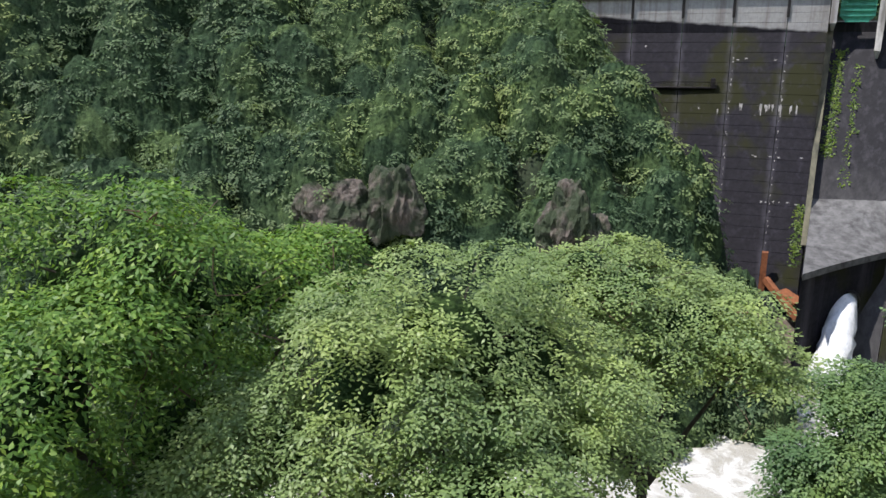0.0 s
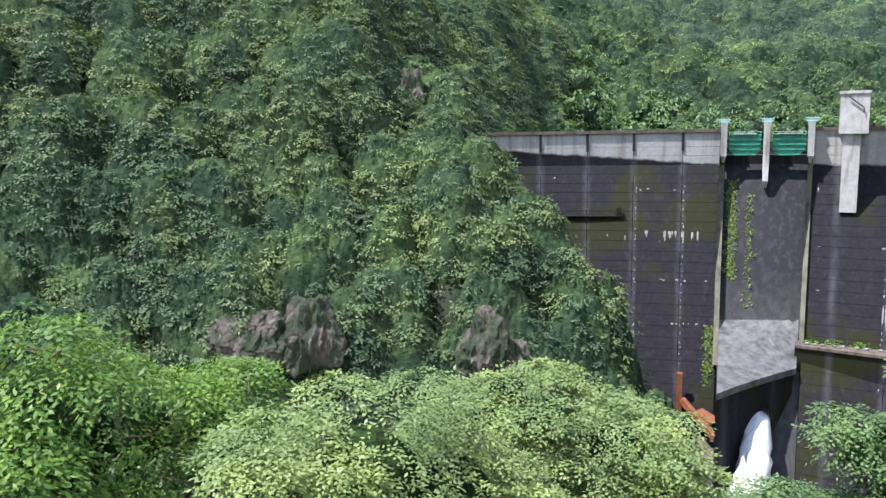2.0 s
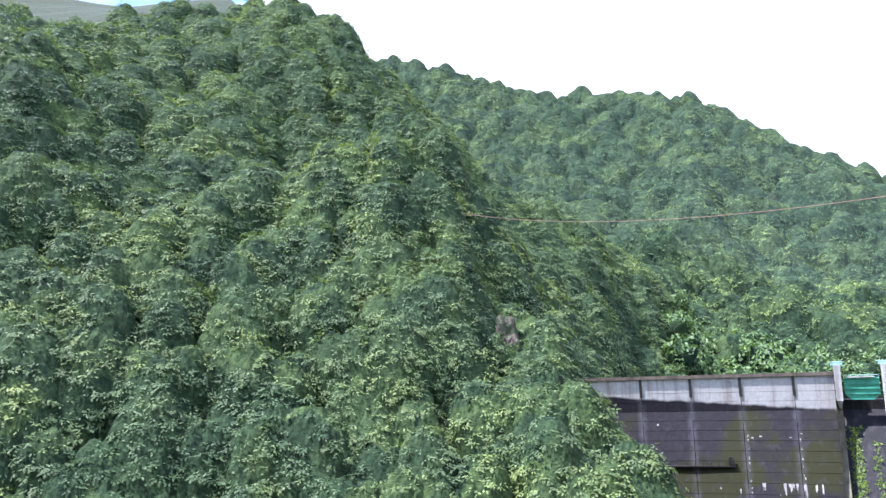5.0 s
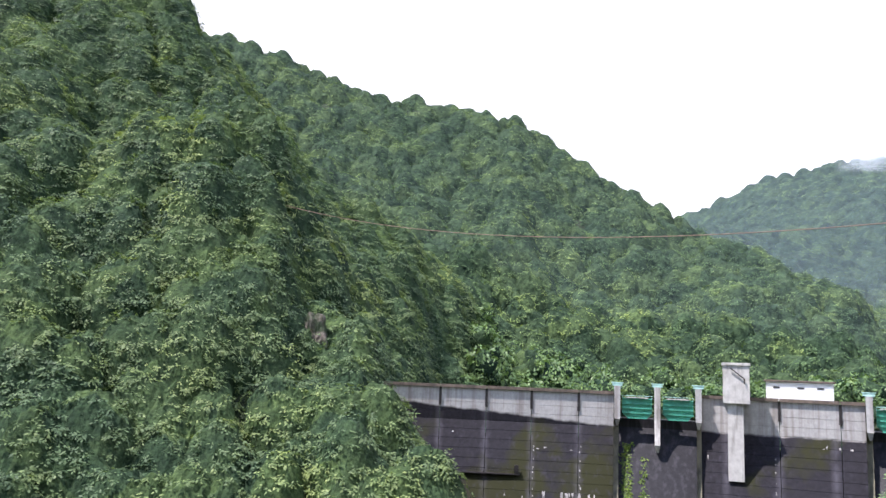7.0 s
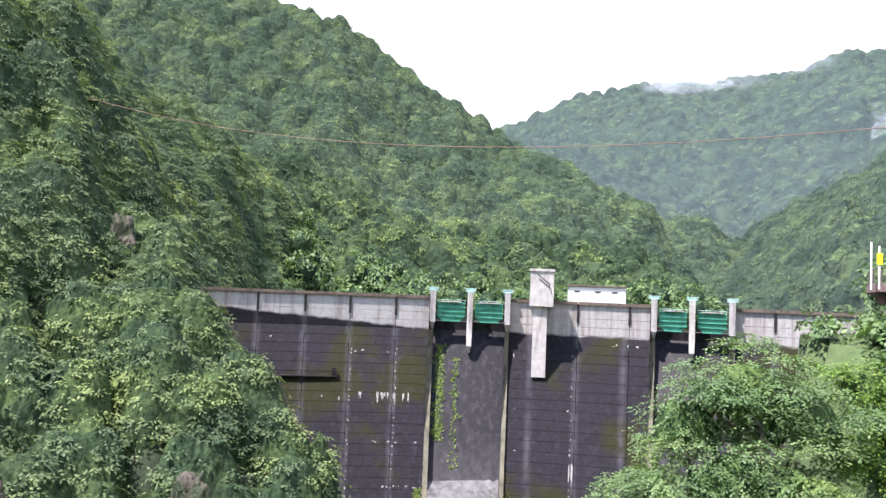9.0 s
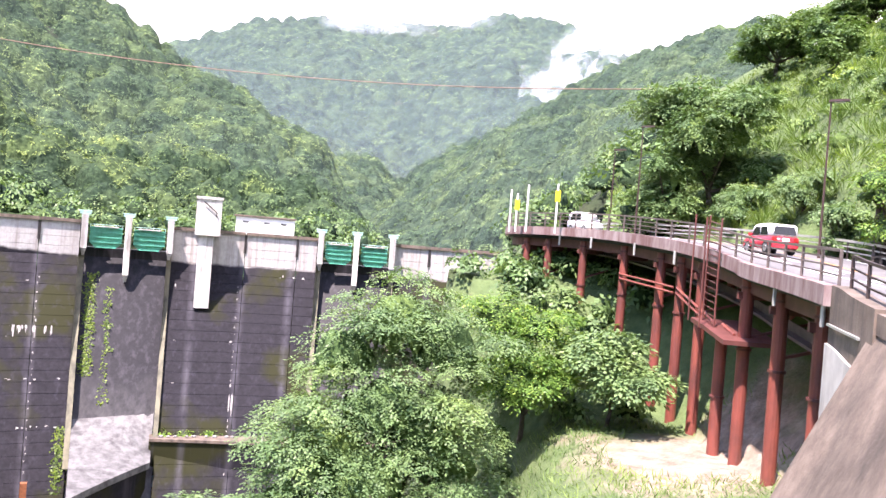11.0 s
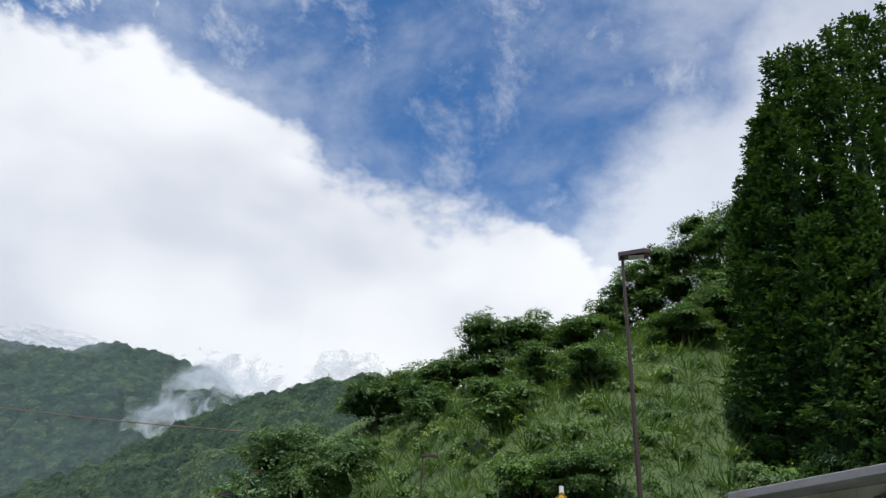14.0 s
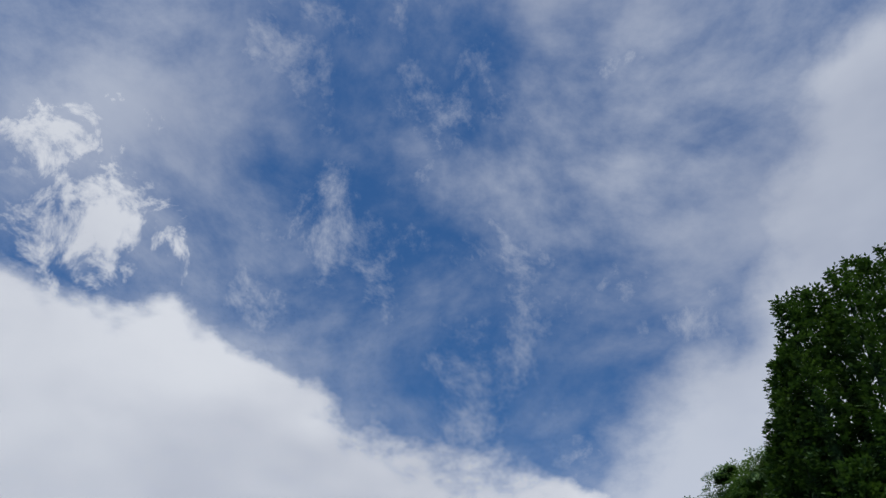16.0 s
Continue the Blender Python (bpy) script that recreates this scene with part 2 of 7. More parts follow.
m_.colour(m_.mix(m_.grey(m_.noise(0.35, 5), 0.38, 0.54),
                 m_.ramp(m_.noise(0.8, 9, 0.7, (2.5, 2.5, 0.5)), [(0.3, (0.07, 0.058, 0.050)), (0.55, (0.19, 0.158, 0.132)), (0.75, (0.36, 0.315, 0.27))]),
                 (0.045, 0.065, 0.03)))
m_.bump(m_.noise(0.9, 9, 0.7, (2.5, 2.5, 0.5)), 1.0, 0.6)
M_ROCK = m_.m
M_BARK = plain("bark", (0.075, 0.060, 0.045), 0.9, 0, 0.4, 2.0, 0.6)

# ---- helpers for meshes ----


def mesh_of(name, verts, faces, mats, smooth=False):
    me = bpy.data.meshes.new(name)
    me.from_pydata([tuple(v) for v in verts], [], faces)
    for m in (mats if isinstance(mats, (list, tuple)) else [mats]):
        me.materials.append(m)
    if smooth:
        me.polygons.foreach_set("use_smooth", [True] * len(me.polygons))
    me.update()
    return me


def part(name, bm, material, parent=None, label="", smooth=False):
    """Link a bmesh as one mesh object under a thing or a part."""
    me = bpy.data.meshes.new(name)
    bmesh.ops.recalc_face_normals(bm, faces=bm.faces)
    bm.to_mesh(me)
    bm.free()
    me.materials.append(material)
    if smooth:
        me.polygons.foreach_set("use_smooth", [True] * len(me.polygons))
    ob = new(name, me)
    if parent is not None:
        ob.parent = parent
    if label:
        ob["label"] = label
    return ob


def box(bm, lo, hi, m=None, bevel=0.0):
    g = bmesh.ops.create_cube(bm, size=1.0)
    c = [(a + b) / 2 for a, b in zip(lo, hi)]
    s = [abs(b - a) for a, b in zip(lo, hi)]
    mat = Matrix.Translation(c) @ Matrix.Diagonal((*s, 1))
    if m is not None:
        mat = m @ mat
    bmesh.ops.transform(bm, matrix=mat, verts=g["verts"])
    if bevel:
        es = list({e for v in g["verts"] for e in v.link_edges})
        bmesh.ops.bevel(bm, geom=es, offset=bevel, segments=1, affect="EDGES")
    return bm


def rod(bm, a, b, r, r2=None, seg=8):
    a, b = Vector(a), Vector(b)
    d = b - a
    if d.length < 1e-6:
        return bm
    m = Matrix.Translation((a + b) / 2) @ d.to_track_quat("Z", "Y").to_matrix().to_4x4()
    bmesh.ops.create_cone(bm, cap_ends=True, segments=seg, radius1=r, radius2=r if r2 is None else r2, depth=d.length, matrix=m)
    return bm


def prism(bm, outline, lo, hi, m):
    """A flat outline of (x, y) drawn out from z lo to hi, then set at m."""
    a = [bm.verts.new(m @ Vector((x, y, lo))) for x, y in outline]
    b = [bm.verts.new(m @ Vector((x, y, hi))) for x, y in outline]
    bm.faces.new(a[::-1])
    bm.faces.new(b)
    n = len(a)
    for i in range(n):
        bm.faces.new((a[i], a[(i + 1) % n], b[(i + 1) % n], b[i]))
    return bm


def bar(bm, a, b, w, h):
    """A bar of oblong section from a to b, h upright."""
    a, b = Vector(a), Vector(b)
    d = b - a
    x = d.normalized()
    y = Vector((-x.y, x.x, 0))
    y = y.normalized() if y.length > 1e-6 else Vector((0, 1, 0))
    z = x.cross(y)
    m = Matrix.Translation((a + b) / 2) @ Matrix((x, y, z)).transposed().to_4x4()
    return box(bm, (-d.length / 2, -w / 2, -h / 2), (d.length / 2, w / 2, h / 2), m)


def empty(name, at=(0, 0, 0), rz=0.0):
    e = new(name)
    e.matrix_world = pose(*at, 0, 0, rz)
    return e


# ---- leaves ----
RNG = np.random.default_rng(7)


def unit(a):
    return a / np.maximum(np.linalg.norm(a, axis=-1, keepdims=True), 1e-9)


def sprays(origin, way, up, per, step, length, width, rng, fold=0.25):
    """Leaves set left and right along twigs: quads (n, 4, 3)."""
    n = len(origin)
    side = unit(np.cross(up, way))
    out = []
    for j in range(per):
        s = 1 if j % 2 else -1
        if j == per - 1:
            s = 0
        o = origin + way * (step * j) - np.array([0, 0, 1]) * (0.035 * step * j * j)
        d = unit(way * (0.65 if s else 1.0) + side * (0.8 * s) + rng.normal(0, 0.22, (n, 3)))
        u = unit(up + rng.normal(0, 0.22, (n, 3)))
        w = unit(np.cross(u, d))
        u = unit(np.cross(d, w))
        k = (length * rng.uniform(0.75, 1.2, (n, 1)))
        ww = k * (width / length)
        mid = o + d * k * 0.45
        droop = -u * k * fold
        out.append(np.stack([o, mid + w * ww * 0.5 + droop * 0.3, o + d * k + droop * 0.5, mid - w * ww * 0.5 + droop * 0.3], axis=1))
    return np.concatenate(out)


def leaf_mesh(name, quads, mat):
    q = np.asarray(quads, dtype=np.float32).reshape(-1, 3)
    n = len(q) // 4
    me = bpy.data.meshes.new(name)
    me.vertices.add(len(q))
    me.vertices.foreach_set("co", q.ravel())
    me.loops.add(len(q))
    me.loops.foreach_set("vertex_index", np.arange(len(q), dtype=np.int32))
    me.polygons.add(n)
    me.polygons.foreach_set("loop_start", np.arange(0, len(q), 4, dtype=np.int32))
    me.update(calc_edges=True)
    me.materials.append(mat)
    return me


def crown_quads(lobes, count, per, step, length, width, rng, low=-0.35, jitter=0.14, flat=0.5):
    """Sprays of leaves over the lobes (x, y, z, radius, half height) of a crown."""
    lobes = np.array(lobes, float)
    wgt = lobes[:, 3] ** 1.5
    i = rng.choice(len(lobes), count, p=wgt / wgt.sum())
    L = lobes[i]
    z = rng.uniform(low, 1.0, count)
    a = rng.uniform(0, 2 * np.pi, count)
    r = np.sqrt(np.maximum(0, 1 - z * z))
    nrm = np.stack([r * np.cos(a), r * np.sin(a), z], axis=1)
    rad = 1 - np.abs(rng.normal(0, jitter, (count, 1)))
    rag = 1 + 0.10 * np.sin(a * 5 + i)[:, None] * r[:, None]
    p = L[:, :3] + nrm * rad * rag * L[:, 3:4] * np.array([1, 1, 0]) + nrm * rad * L[:, 4:5] * np.array([0, 0, 1])
    outw = unit(nrm * np.array([1, 1, 0.35]) + rng.normal(0, 0.35, (count, 3)))
    up = unit(nrm * (1 - flat) + np.array([0, 0, 1]) * flat + rng.normal(0, 0.16, (count, 3)))
    wayv = unit(outw - up * (outw * up).sum(1, keepdims=True))
    return sprays(p, wayv, up, per, step, length, width, rng)


def random_lobes(rng, n, radius, height):
    """A crown about 0, with its foot at z = 0: a few boughs, each with tiers of leafy plates."""
    out = [(0, 0, height * 0.48, radius * 0.50, height * 0.36)]
    boughs = [(0.0, 0.0, height * 0.62, radius * 0.62, height * 0.36)]
    for k in range(3):
        a = 2.1 * k + rng.uniform(-0.6, 0.6)
        d = radius * rng.uniform(0.35, 0.55)
        boughs.append((d * math.cos(a), d * math.sin(a), height * rng.uniform(0.36, 0.58), radius * rng.uniform(0.42, 0.56), height * rng.uniform(0.22, 0.30)))
    for k in range(n):
        bx, by, bz, br, bh = boughs[k % len(boughs)]
        a, z = rng.uniform(0, 6.283), rng.uniform(-0.45, 1.0)
        c = math.sqrt(1 - z * z)
        s = radius * rng.uniform(0.17, 0.33)
        out.append((bx + br * c * math.cos(a), by + br * c * math.sin(a), bz + bh * z, s, s * rng.uniform(0.32, 0.55)))
    return out


# ---- the ground ----
PROFILES = []


def profile(az, *rz):
    PROFILES.append((az, np.array(rz, float)))


CAMP = ((0, -1.75), (2.5, -1.8), (4, -3.2))
BANK = ((15, -14), (45, -41), (60, -52), (78, -52))
profile(-180, (0, -1.75), (30, -2), (80, 10), (200, 60), (600, 200), (4500, 300))
profile(-110, (0, -1.75), (30, -4), (80, -20), (200, 20), (600, 160), (4500, 300))
profile(-60, *CAMP, *BANK, (95, -35), (140, 20), (200, 75), (300, 130), (600, 230), (4500, 200))
profile(-30, *CAMP, *BANK, (95, -33), (150, 28), (200, 75), (300, 130), (400, 190), (600, 230), (4500, 200))
profile(-16, *CAMP, *BANK, (93, -33), (112, -12), (150, 24), (172, 40), (230, 95), (300, 150), (420, 205), (600, 200), (4500, 200))
profile(-12, *CAMP, *BANK, (92, -32), (112, -12), (150, 20), (172, 40), (186, 42), (240, 108), (270, 130), (330, 140), (480, 190), (600, 180), (4500, 200))
profile(-8, *CAMP, *BANK, (92, -30), (112, -14), (150, 26), (170, 46), (186, 45), (230, 97), (250, 112), (290, 112), (480, 180), (600, 170), (4500, 200))
profile(-4, *CAMP, *BANK, (93, -30), (112, -15), (150, 29), (170, 51), (188, 49), (232, 86), (250, 94), (290, 84), (380, 110), (480, 192), (600, 170), (4500, 200))
profile(0, *CAMP, *BANK, (93, -30), (110, -17), (150, 25), (166, 45), (188, 44), (235, 70), (250, 77), (290, 64), (380, 100), (470, 186), (600, 160), (4500, 200))
profile(4, *CAMP, *BANK, (92, -31), (110, -16), (150, 10), (163, 20), (180, 22), (235, 50), (255, 54), (290, 50), (380, 95), (460, 174), (600, 150), (4500, 200))
profile(7, *CAMP, *BANK, (92, -32), (100, -18), (120, -10), (142, 5), (152, 4), (180, 14), (230, 43), (250, 45), (290, 42), (380, 90), (460, 166), (600, 140), (4500, 200))
profile(10, *CAMP, *BANK, (92, -34), (104, -17), (128, -10), (140, -10), (150, -6), (168, -2), (210, 26), (240, 40), (290, 38), (380, 85), (460, 162), (600, 130), (4500, 200))
profile(14, *CAMP, *BANK, (90, -38), (110, -17), (120, -22), (135, -34), (152, -30), (165, -20), (200, -10), (225, 16), (240, 26), (255, 26), (300, 40), (380, 80), (460, 159), (600, 120), (4500, 200))
profile(18, *CAMP, *BANK, (88, -51), (93, -40), (103, -24), (111, -30), (122, -46), (152, -48), (170, -20), (220, -10), (250, 0), (300, 32), (400, 105), (460, 152), (600, 110), (4500, 200))
profile(22, *CAMP, *BANK, (91, -53), (97, -39), (102, -44), (108, -53), (152, -50), (170, -20), (230, -10), (260, 0), (320, 32), (400, 86), (460, 131), (600, 100), (4500, 250))
profile(26, *CAMP, *BANK, (110, -53), (152, -50), (170, -20), (240, -10), (265, 0), (330, 28), (400, 71), (450, 106), (600, 80), (1400, 200), (4500, 250))
profile(30, *CAMP, (15, -14), (45, -38), (62, -50), (78, -53), (152, -50), (170, -20), (240, -10), (265, 0), (330, 26), (400, 58), (440, 86), (600, 55), (900, 120), (1400, 285), (1700, 300), (4500, 250))
profile(36, *CAMP, (15, -13), (45, -32), (70, -46), (100, -53), (152, -50), (170, -20), (240, -10), (265, 0), (330, 22), (390, 46), (420, 61), (550, 20), (900, 120), (1400, 348), (1700, 350), (4500, 250))
profile(41, *CAMP, (15, -12), (45, -28), (70, -40), (100, -50), (140, -45), (160, -20), (240, -10), (265, 0), (300, 9), (370, 34), (420, 30), (550, 8), (900, 120), (1400, 372), (1700, 380), (4500, 250))
profile(44, *CAMP, (15, -11), (45, -25), (70, -36), (100, -44), (140, -40), (160, -20), (240, -10), (265, -2), (300, 1), (330, 3), (400, -6), (550, 0), (900, 120), (1400, 368), (1700, 380), (4500, 250))
profile(47, *CAMP, (15, -10), (45, -22), (70, -30), (100, -36), (140, -32), (160, -20), (300, -12), (480, 8), (550, 16), (650, 4), (900, 120), (1400, 372), (1700, 380), (4500, 250))
profile(50.4, *CAMP, (15, -9), (45, -19), (70, -24), (100, -24), (140, -20), (160, -15), (300, -10), (480, 26), (580, 50), (650, 44), (900, 140), (1400, 380), (1700, 390), (4500, 250))
profile(53.5, *CAMP, (15, -8), (45, -16), (60, -13), (80, -10), (110, -8), (150, -4), (300, -8), (480, 50), (600, 80), (680, 70), (900, 150), (1400, 404), (1700, 400), (4500, 250))
profile(56.2, *CAMP, (15, -7), (30, -12), (45, -13.5), (58, -5), (64, -2), (75, 0.8), (110, 1), (300, -2), (480, 56), (610, 101), (700, 90), (900, 150), (1400, 400), (1700, 400), (4500, 250))
profile(60, *CAMP, (15, -7), (30, -11), (44, -10.5), (52, -5), (60, -1), (68, 1), (80, 3), (130, 8), (300, 10), (480, 72), (630, 134), (720, 125), (900, 160), (1400, 385), (4500, 250))
profile(64, *CAMP, (12, -7), (28, -11), (38, -10.2), (46, -6), (54, -1), (61, 1), (72, 3), (100, 10), (140, 18), (300, 30), (480, 88), (640, 160), (760, 150), (1400, 300), (4500, 250))
profile(68, (0, -1.75), (2.5, -1.8), (4, -3), (10, -6), (24, -10), (34, -9.2), (42, -5), (49, -0.2), (55, 0.8), (66, 3), (85, 12), (105, 22), (130, 27), (250, 38), (480, 100), (650, 178), (800, 170), (1400, 250), (4500, 250))
profile(72, (0, -1.75), (2.5, -1.8), (4, -3), (9, -5.5), (20, -9), (31, -8.8), (37, -5), (43, -0.6), (50, 0.6), (60, 4), (78, 13), (100, 25), (115, 29), (140, 32), (300, 45), (480, 110), (690, 203), (800, 190), (4500, 250))
profile(78, (0, -1.75), (2.5, -1.8), (4, -3), (8, -5.5), (18, -9), (25, -8.5), (31, -3), (36, -0.4), (42, 1.2), (52, 7), (72, 17), (90, 25.5), (105, 29), (140, 32), (480, 90), (4500, 250))
profile(84, (0, -1.75), (2.5, -1.8), (4, -3), (7, -5.5), (14, -8.5), (17.2, -7.5), (18.5, -1.6), (32, -0.5), (36, 1), (46, 8), (70, 21.5), (88, 28), (105, 33), (200, 40), (4500, 250))
profile(90, (0, -1.75), (2.5, -1.8), (4, -2.8), (6.5, -5), (11, -7), (13.6, -6.5), (14.9, -1.6), (31, -0.8), (35, 1), (46, 9), (70, 24), (90, 33), (110, 38), (200, 45), (4500, 250))
profile(96, (0, -1.75), (2.5, -1.8), (4, -2.6), (6, -4.5), (9.5, -5.5), (11.4, -5.5), (12.7, -1.7), (30, -1), (36, 0.6), (43, 5), (62, 19), (85, 34), (105, 42), (200, 55), (4500, 250))
profile(104, (0, -1.75), (2.5, -1.8), (4, -2.4), (6, -3.8), (8.6, -4.5), (10.2, -1.7), (30, -1), (42, 0), (52, 4), (60, 12), (78, 24), (100, 42), (200, 60), (4500, 250))
profile(116, (0, -1.75), (6, -2.2), (8, -1.8), (30, -1.2), (46, 0), (56, 5), (66, 14), (100, 42), (200, 60), (4500, 250))
profile(150, (0, -1.75), (30, -1.8), (60, 5), (150, 40), (600, 150), (4500, 300))
profile(180, (0, -1.75), (30, -2), (80, 10), (200, 60), (600, 200), (4500, 300))

P_AZ = np.array([a for a, _ in PROFILES])
R_GRID = np.concatenate([np.arange(0, 50, 1.0), np.arange(50, 190, 2.5), np.arange(190, 480, 7.0), np.arange(480, 1500, 25.0), np.linspace(1500, 4500, 12)])
P_Z = np.array([np.interp(R_GRID, p[:, 0], p[:, 1]) for _, p in PROFILES])

# the road's valley side, with its height
EDGE = [(-8, -12.5, -1.5), (4.9, -5.3, -1.35), (9.77, -2.6, -1.2), (14.63, 0.13, -1.08), (19.5, 2.85, -0.95), (22.6, 4.4, -0.7), (25.4, 5.7, -0.4),
        (29.9, 8.3, -0.15), (34.2, 11.2, 0.15), (38.4, 14.6, 0.75), (42.2, 18.4, 1.2), (47, 24.6, 1.67), (50.4, 30.7, 1.85), (53.5, 37.0, 1.85), (60.5, 42.3, 1.8), (75, 50.5, 1.8), (100, 60, 2.0)]


def smooth_line(pts, step=0.5):
    """A line through the points, rounded, at even steps."""
    pts = [Vector(p) for p in pts]
    ext = [2 * pts[0] - pts[1]] + pts + [2 * pts[-1] - pts[-2]]
    out = []
    for i in range(1, len(ext) - 2):
        a, b, c, d = ext[i - 1:i + 3]
        n = max(2, int((c - b).length / step))
        for k in range(n):
            t = k / n
            out.append(0.5 * ((2 * b) + (c - a) * t + (2 * a - 5 * b + 4 * c - d) * t * t + (3 * b - a - 3 * c + d) * t ** 3))
    return out + [pts[-1]]


EDGE_LINE = smooth_line(EDGE)
EDGE_NP = np.array([tuple(p) for p in EDGE_LINE])
_d = np.gradient(EDGE_NP[:, :2], axis=0)
_d /= np.linalg.norm(_d, axis=1, keepdims=True)
EDGE_OUT = np.stack([_d[:, 1], -_d[:, 0]], axis=1)     # towards the hill
ROAD_W = 7.4
EDGE_AZ = np.degrees(np.arctan2(EDGE_NP[:, 0], EDGE_NP[:, 1]))
N_AB = int(np.argmin((EDGE_NP[:, 0] - 25.0) ** 2 + (EDGE_NP[:, 1] - 5.5) ** 2))
BANK_AZ, BANK_TOE = (55.0, 58.0, 60.4, 63.2, 66.0, 70.0, 76.0, 80.0), (-1.6, -2.0, -3.6, -7.0, -8.8, -8.9, -8.2, -8.2)


def edge_at(i, off, dz=0.0):
    """The point off metres in from the road's valley side."""
    return Vector((EDGE_NP[i, 0] + EDGE_OUT[i, 0] * off, EDGE_NP[i, 1] + EDGE_OUT[i, 1] * off, EDGE_NP[i, 2] + dz))


def edge_index(x, y):
    return int(np.argmin((EDGE_NP[:, 0] - x) ** 2 + (EDGE_NP[:, 1] - y) ** 2))


def lumps(x, y, s):
    return (np.sin(x / s + 1.3 * np.sin(y / s * 0.7)) + np.sin(y / s * 1.1 + 1.7 * np.sin(x / s * 0.6 + 2))) * 0.5


def ground_z(x, y):
    x, y = np.atleast_1d(np.asarray(x, float)), np.atleast_1d(np.asarray(y, float))
    r, az = np.hypot(x, y), np.degrees(np.arctan2(x, y))
    az = (az + 180) % 360 - 180
    j = np.clip(np.searchsorted(P_AZ, az) - 1, 0, len(P_AZ) - 2)
    f = np.clip((az - P_AZ[j]) / (P_AZ[j + 1] - P_AZ[j]), 0, 1)
    f = f * f * (3 - 2 * f) * 0.5 + f * 0.5
    k = np.clip(np.searchsorted(R_GRID, r) - 1, 0, len(R_GRID) - 2)
    g = np.clip((r - R_GRID[k]) / (R_GRID[k + 1] - R_GRID[k]), 0, 1)
    za = P_Z[j, k] * (1 - g) + P_Z[j, k + 1] * g
    zb = P_Z[j + 1, k] * (1 - g) + P_Z[j + 1, k + 1] * g
    z = za * (1 - f) + zb * f
    wild = np.clip((r - 85) / 60, 0, 1)
    z = z + wild * (lumps(x, y, 9) * 1.6 + lumps(x + 40, y, 23) * 3.0 * np.clip((r - 110) / 150, 0, 1))
    # gullies and spurs down the mountainsides
    z = z + lumps(x * 1.1, y * 0.45, 26) * 7.0 * np.clip((r - 270) / 60, 0, 1) * np.clip((455 - r) / 80, 0, 1)
    z = z + lumps(x * 1.0 + 90, y * 0.4, 34) * 12.0 * np.clip((r - 440) / 60, 0, 1) * np.clip((600 - r) / 90, 0, 1)
    z = z + lumps(x * 1.1 + 300, y * 0.35 - x * 0.2, 62) * 34.0 * np.clip((r - 780) / 150, 0, 1) * np.clip((1400 - r) / 220, 0, 1)
    z = z + np.clip((r - 8) / 20, 0, 1) * (1 - wild) * lumps(x, y, 3.1) * 0.25
    near = np.nonzero((az > 48) & (az < 125) & (r < 85))[0]
    if len(near):
        d2 = (EDGE_NP[None, :, 0] - x[near, None]) ** 2 + (EDGE_NP[None, :, 1] - y[near, None]) ** 2
        i = d2.argmin(axis=1)
        off = (x[near] - EDGE_NP[i, 0]) * EDGE_OUT[i, 0] + (y[near] - EDGE_NP[i, 1]) * EDGE_OUT[i, 1]
        road = EDGE_NP[i, 2]
        ez = np.interp(EDGE_AZ[i], BANK_AZ, BANK_TOE)
        slope = ez + (road - 0.5 - ez) * np.clip((off - 0.5) / 8.0, 0, 1)
        slope = np.where(off < -1.0, ez + (off + 1.0) * 0.10, slope)
        zn = z[near]
        on_bridge = (i > N_AB) & (EDGE_AZ[i] > 55.5) & (off > -9) & (off < 9)
        k = np.clip((off + 9) / 3, 0, 1)
        zn = np.where(on_bridge, zn * (1 - k) + (slope + lumps(x[near], y[near], 2.3) * 0.2) * k, zn)
        by_wall = (i <= N_AB) & (off > -9) & (off <= 0.25)
        zn = np.where(by_wall, np.minimum(zn, np.maximum(road - 1.3 + off * 2.4, -11.0)), zn)
        z[near] = zn
    return z


def road_cut(x, y, z):
    """Keep the ground under the road, and under the bridge's first metres."""
    x, y = np.atleast_1d(x), np.atleast_1d(y)
    near = (np.hypot(x - 30, y - 15) < 95)
    out = z.copy()
    for n in np.nonzero(near)[0]:
        d2 = (EDGE_NP[:, 0] - x[n]) ** 2 + (EDGE_NP[:, 1] - y[n]) ** 2
        i = int(np.argmin(d2))
        off = (x[n] - EDGE_NP[i, 0]) * EDGE_OUT[i, 0] + (y[n] - EDGE_NP[i, 1]) * EDGE_OUT[i, 1]
        if -1.6 < off < ROAD_W + 1.5 and d2[i] < (ROAD_W + 3) ** 2:
            out[n] = min(out[n], EDGE_NP[i, 2] - 0.45)
    return out


AZ_GRID = np.concatenate([np.arange(-180, -62, 6.0), np.arange(-62, 118, 0.6), np.arange(118, 180.1, 6.0)])
RR = R_GRID[1:]
gx = np.outer(RR, np.sin(np.radians(AZ_GRID[:-1])))
gy = np.outer(RR, np.cos(np.radians(AZ_GRID[:-1])))
gz = road_cut(gx.ravel(), gy.ravel(), ground_z(gx.ravel(), gy.ravel()))
gv = np.concatenate([[[0, 0, -1.75]], np.stack([gx.ravel(), gy.ravel(), gz], axis=1)])
na = len(AZ_GRID) - 1
gf = [(0, 1 + (k + 1) % na, 1 + k) for k in range(na)]
for i in range(len(RR) - 1):
    b = 1 + i * na
    gf += [(b + k, b + (k + 1) % na, b + na + (k + 1) % na, b + na + k) for k in range(na)]
ground = tagged(new("ground", mesh_of("ground", gv, gf, M_GROUND, True)), "steep wooded gorge with earth and undergrowth, far ridges behind", "ground", kind="structure")

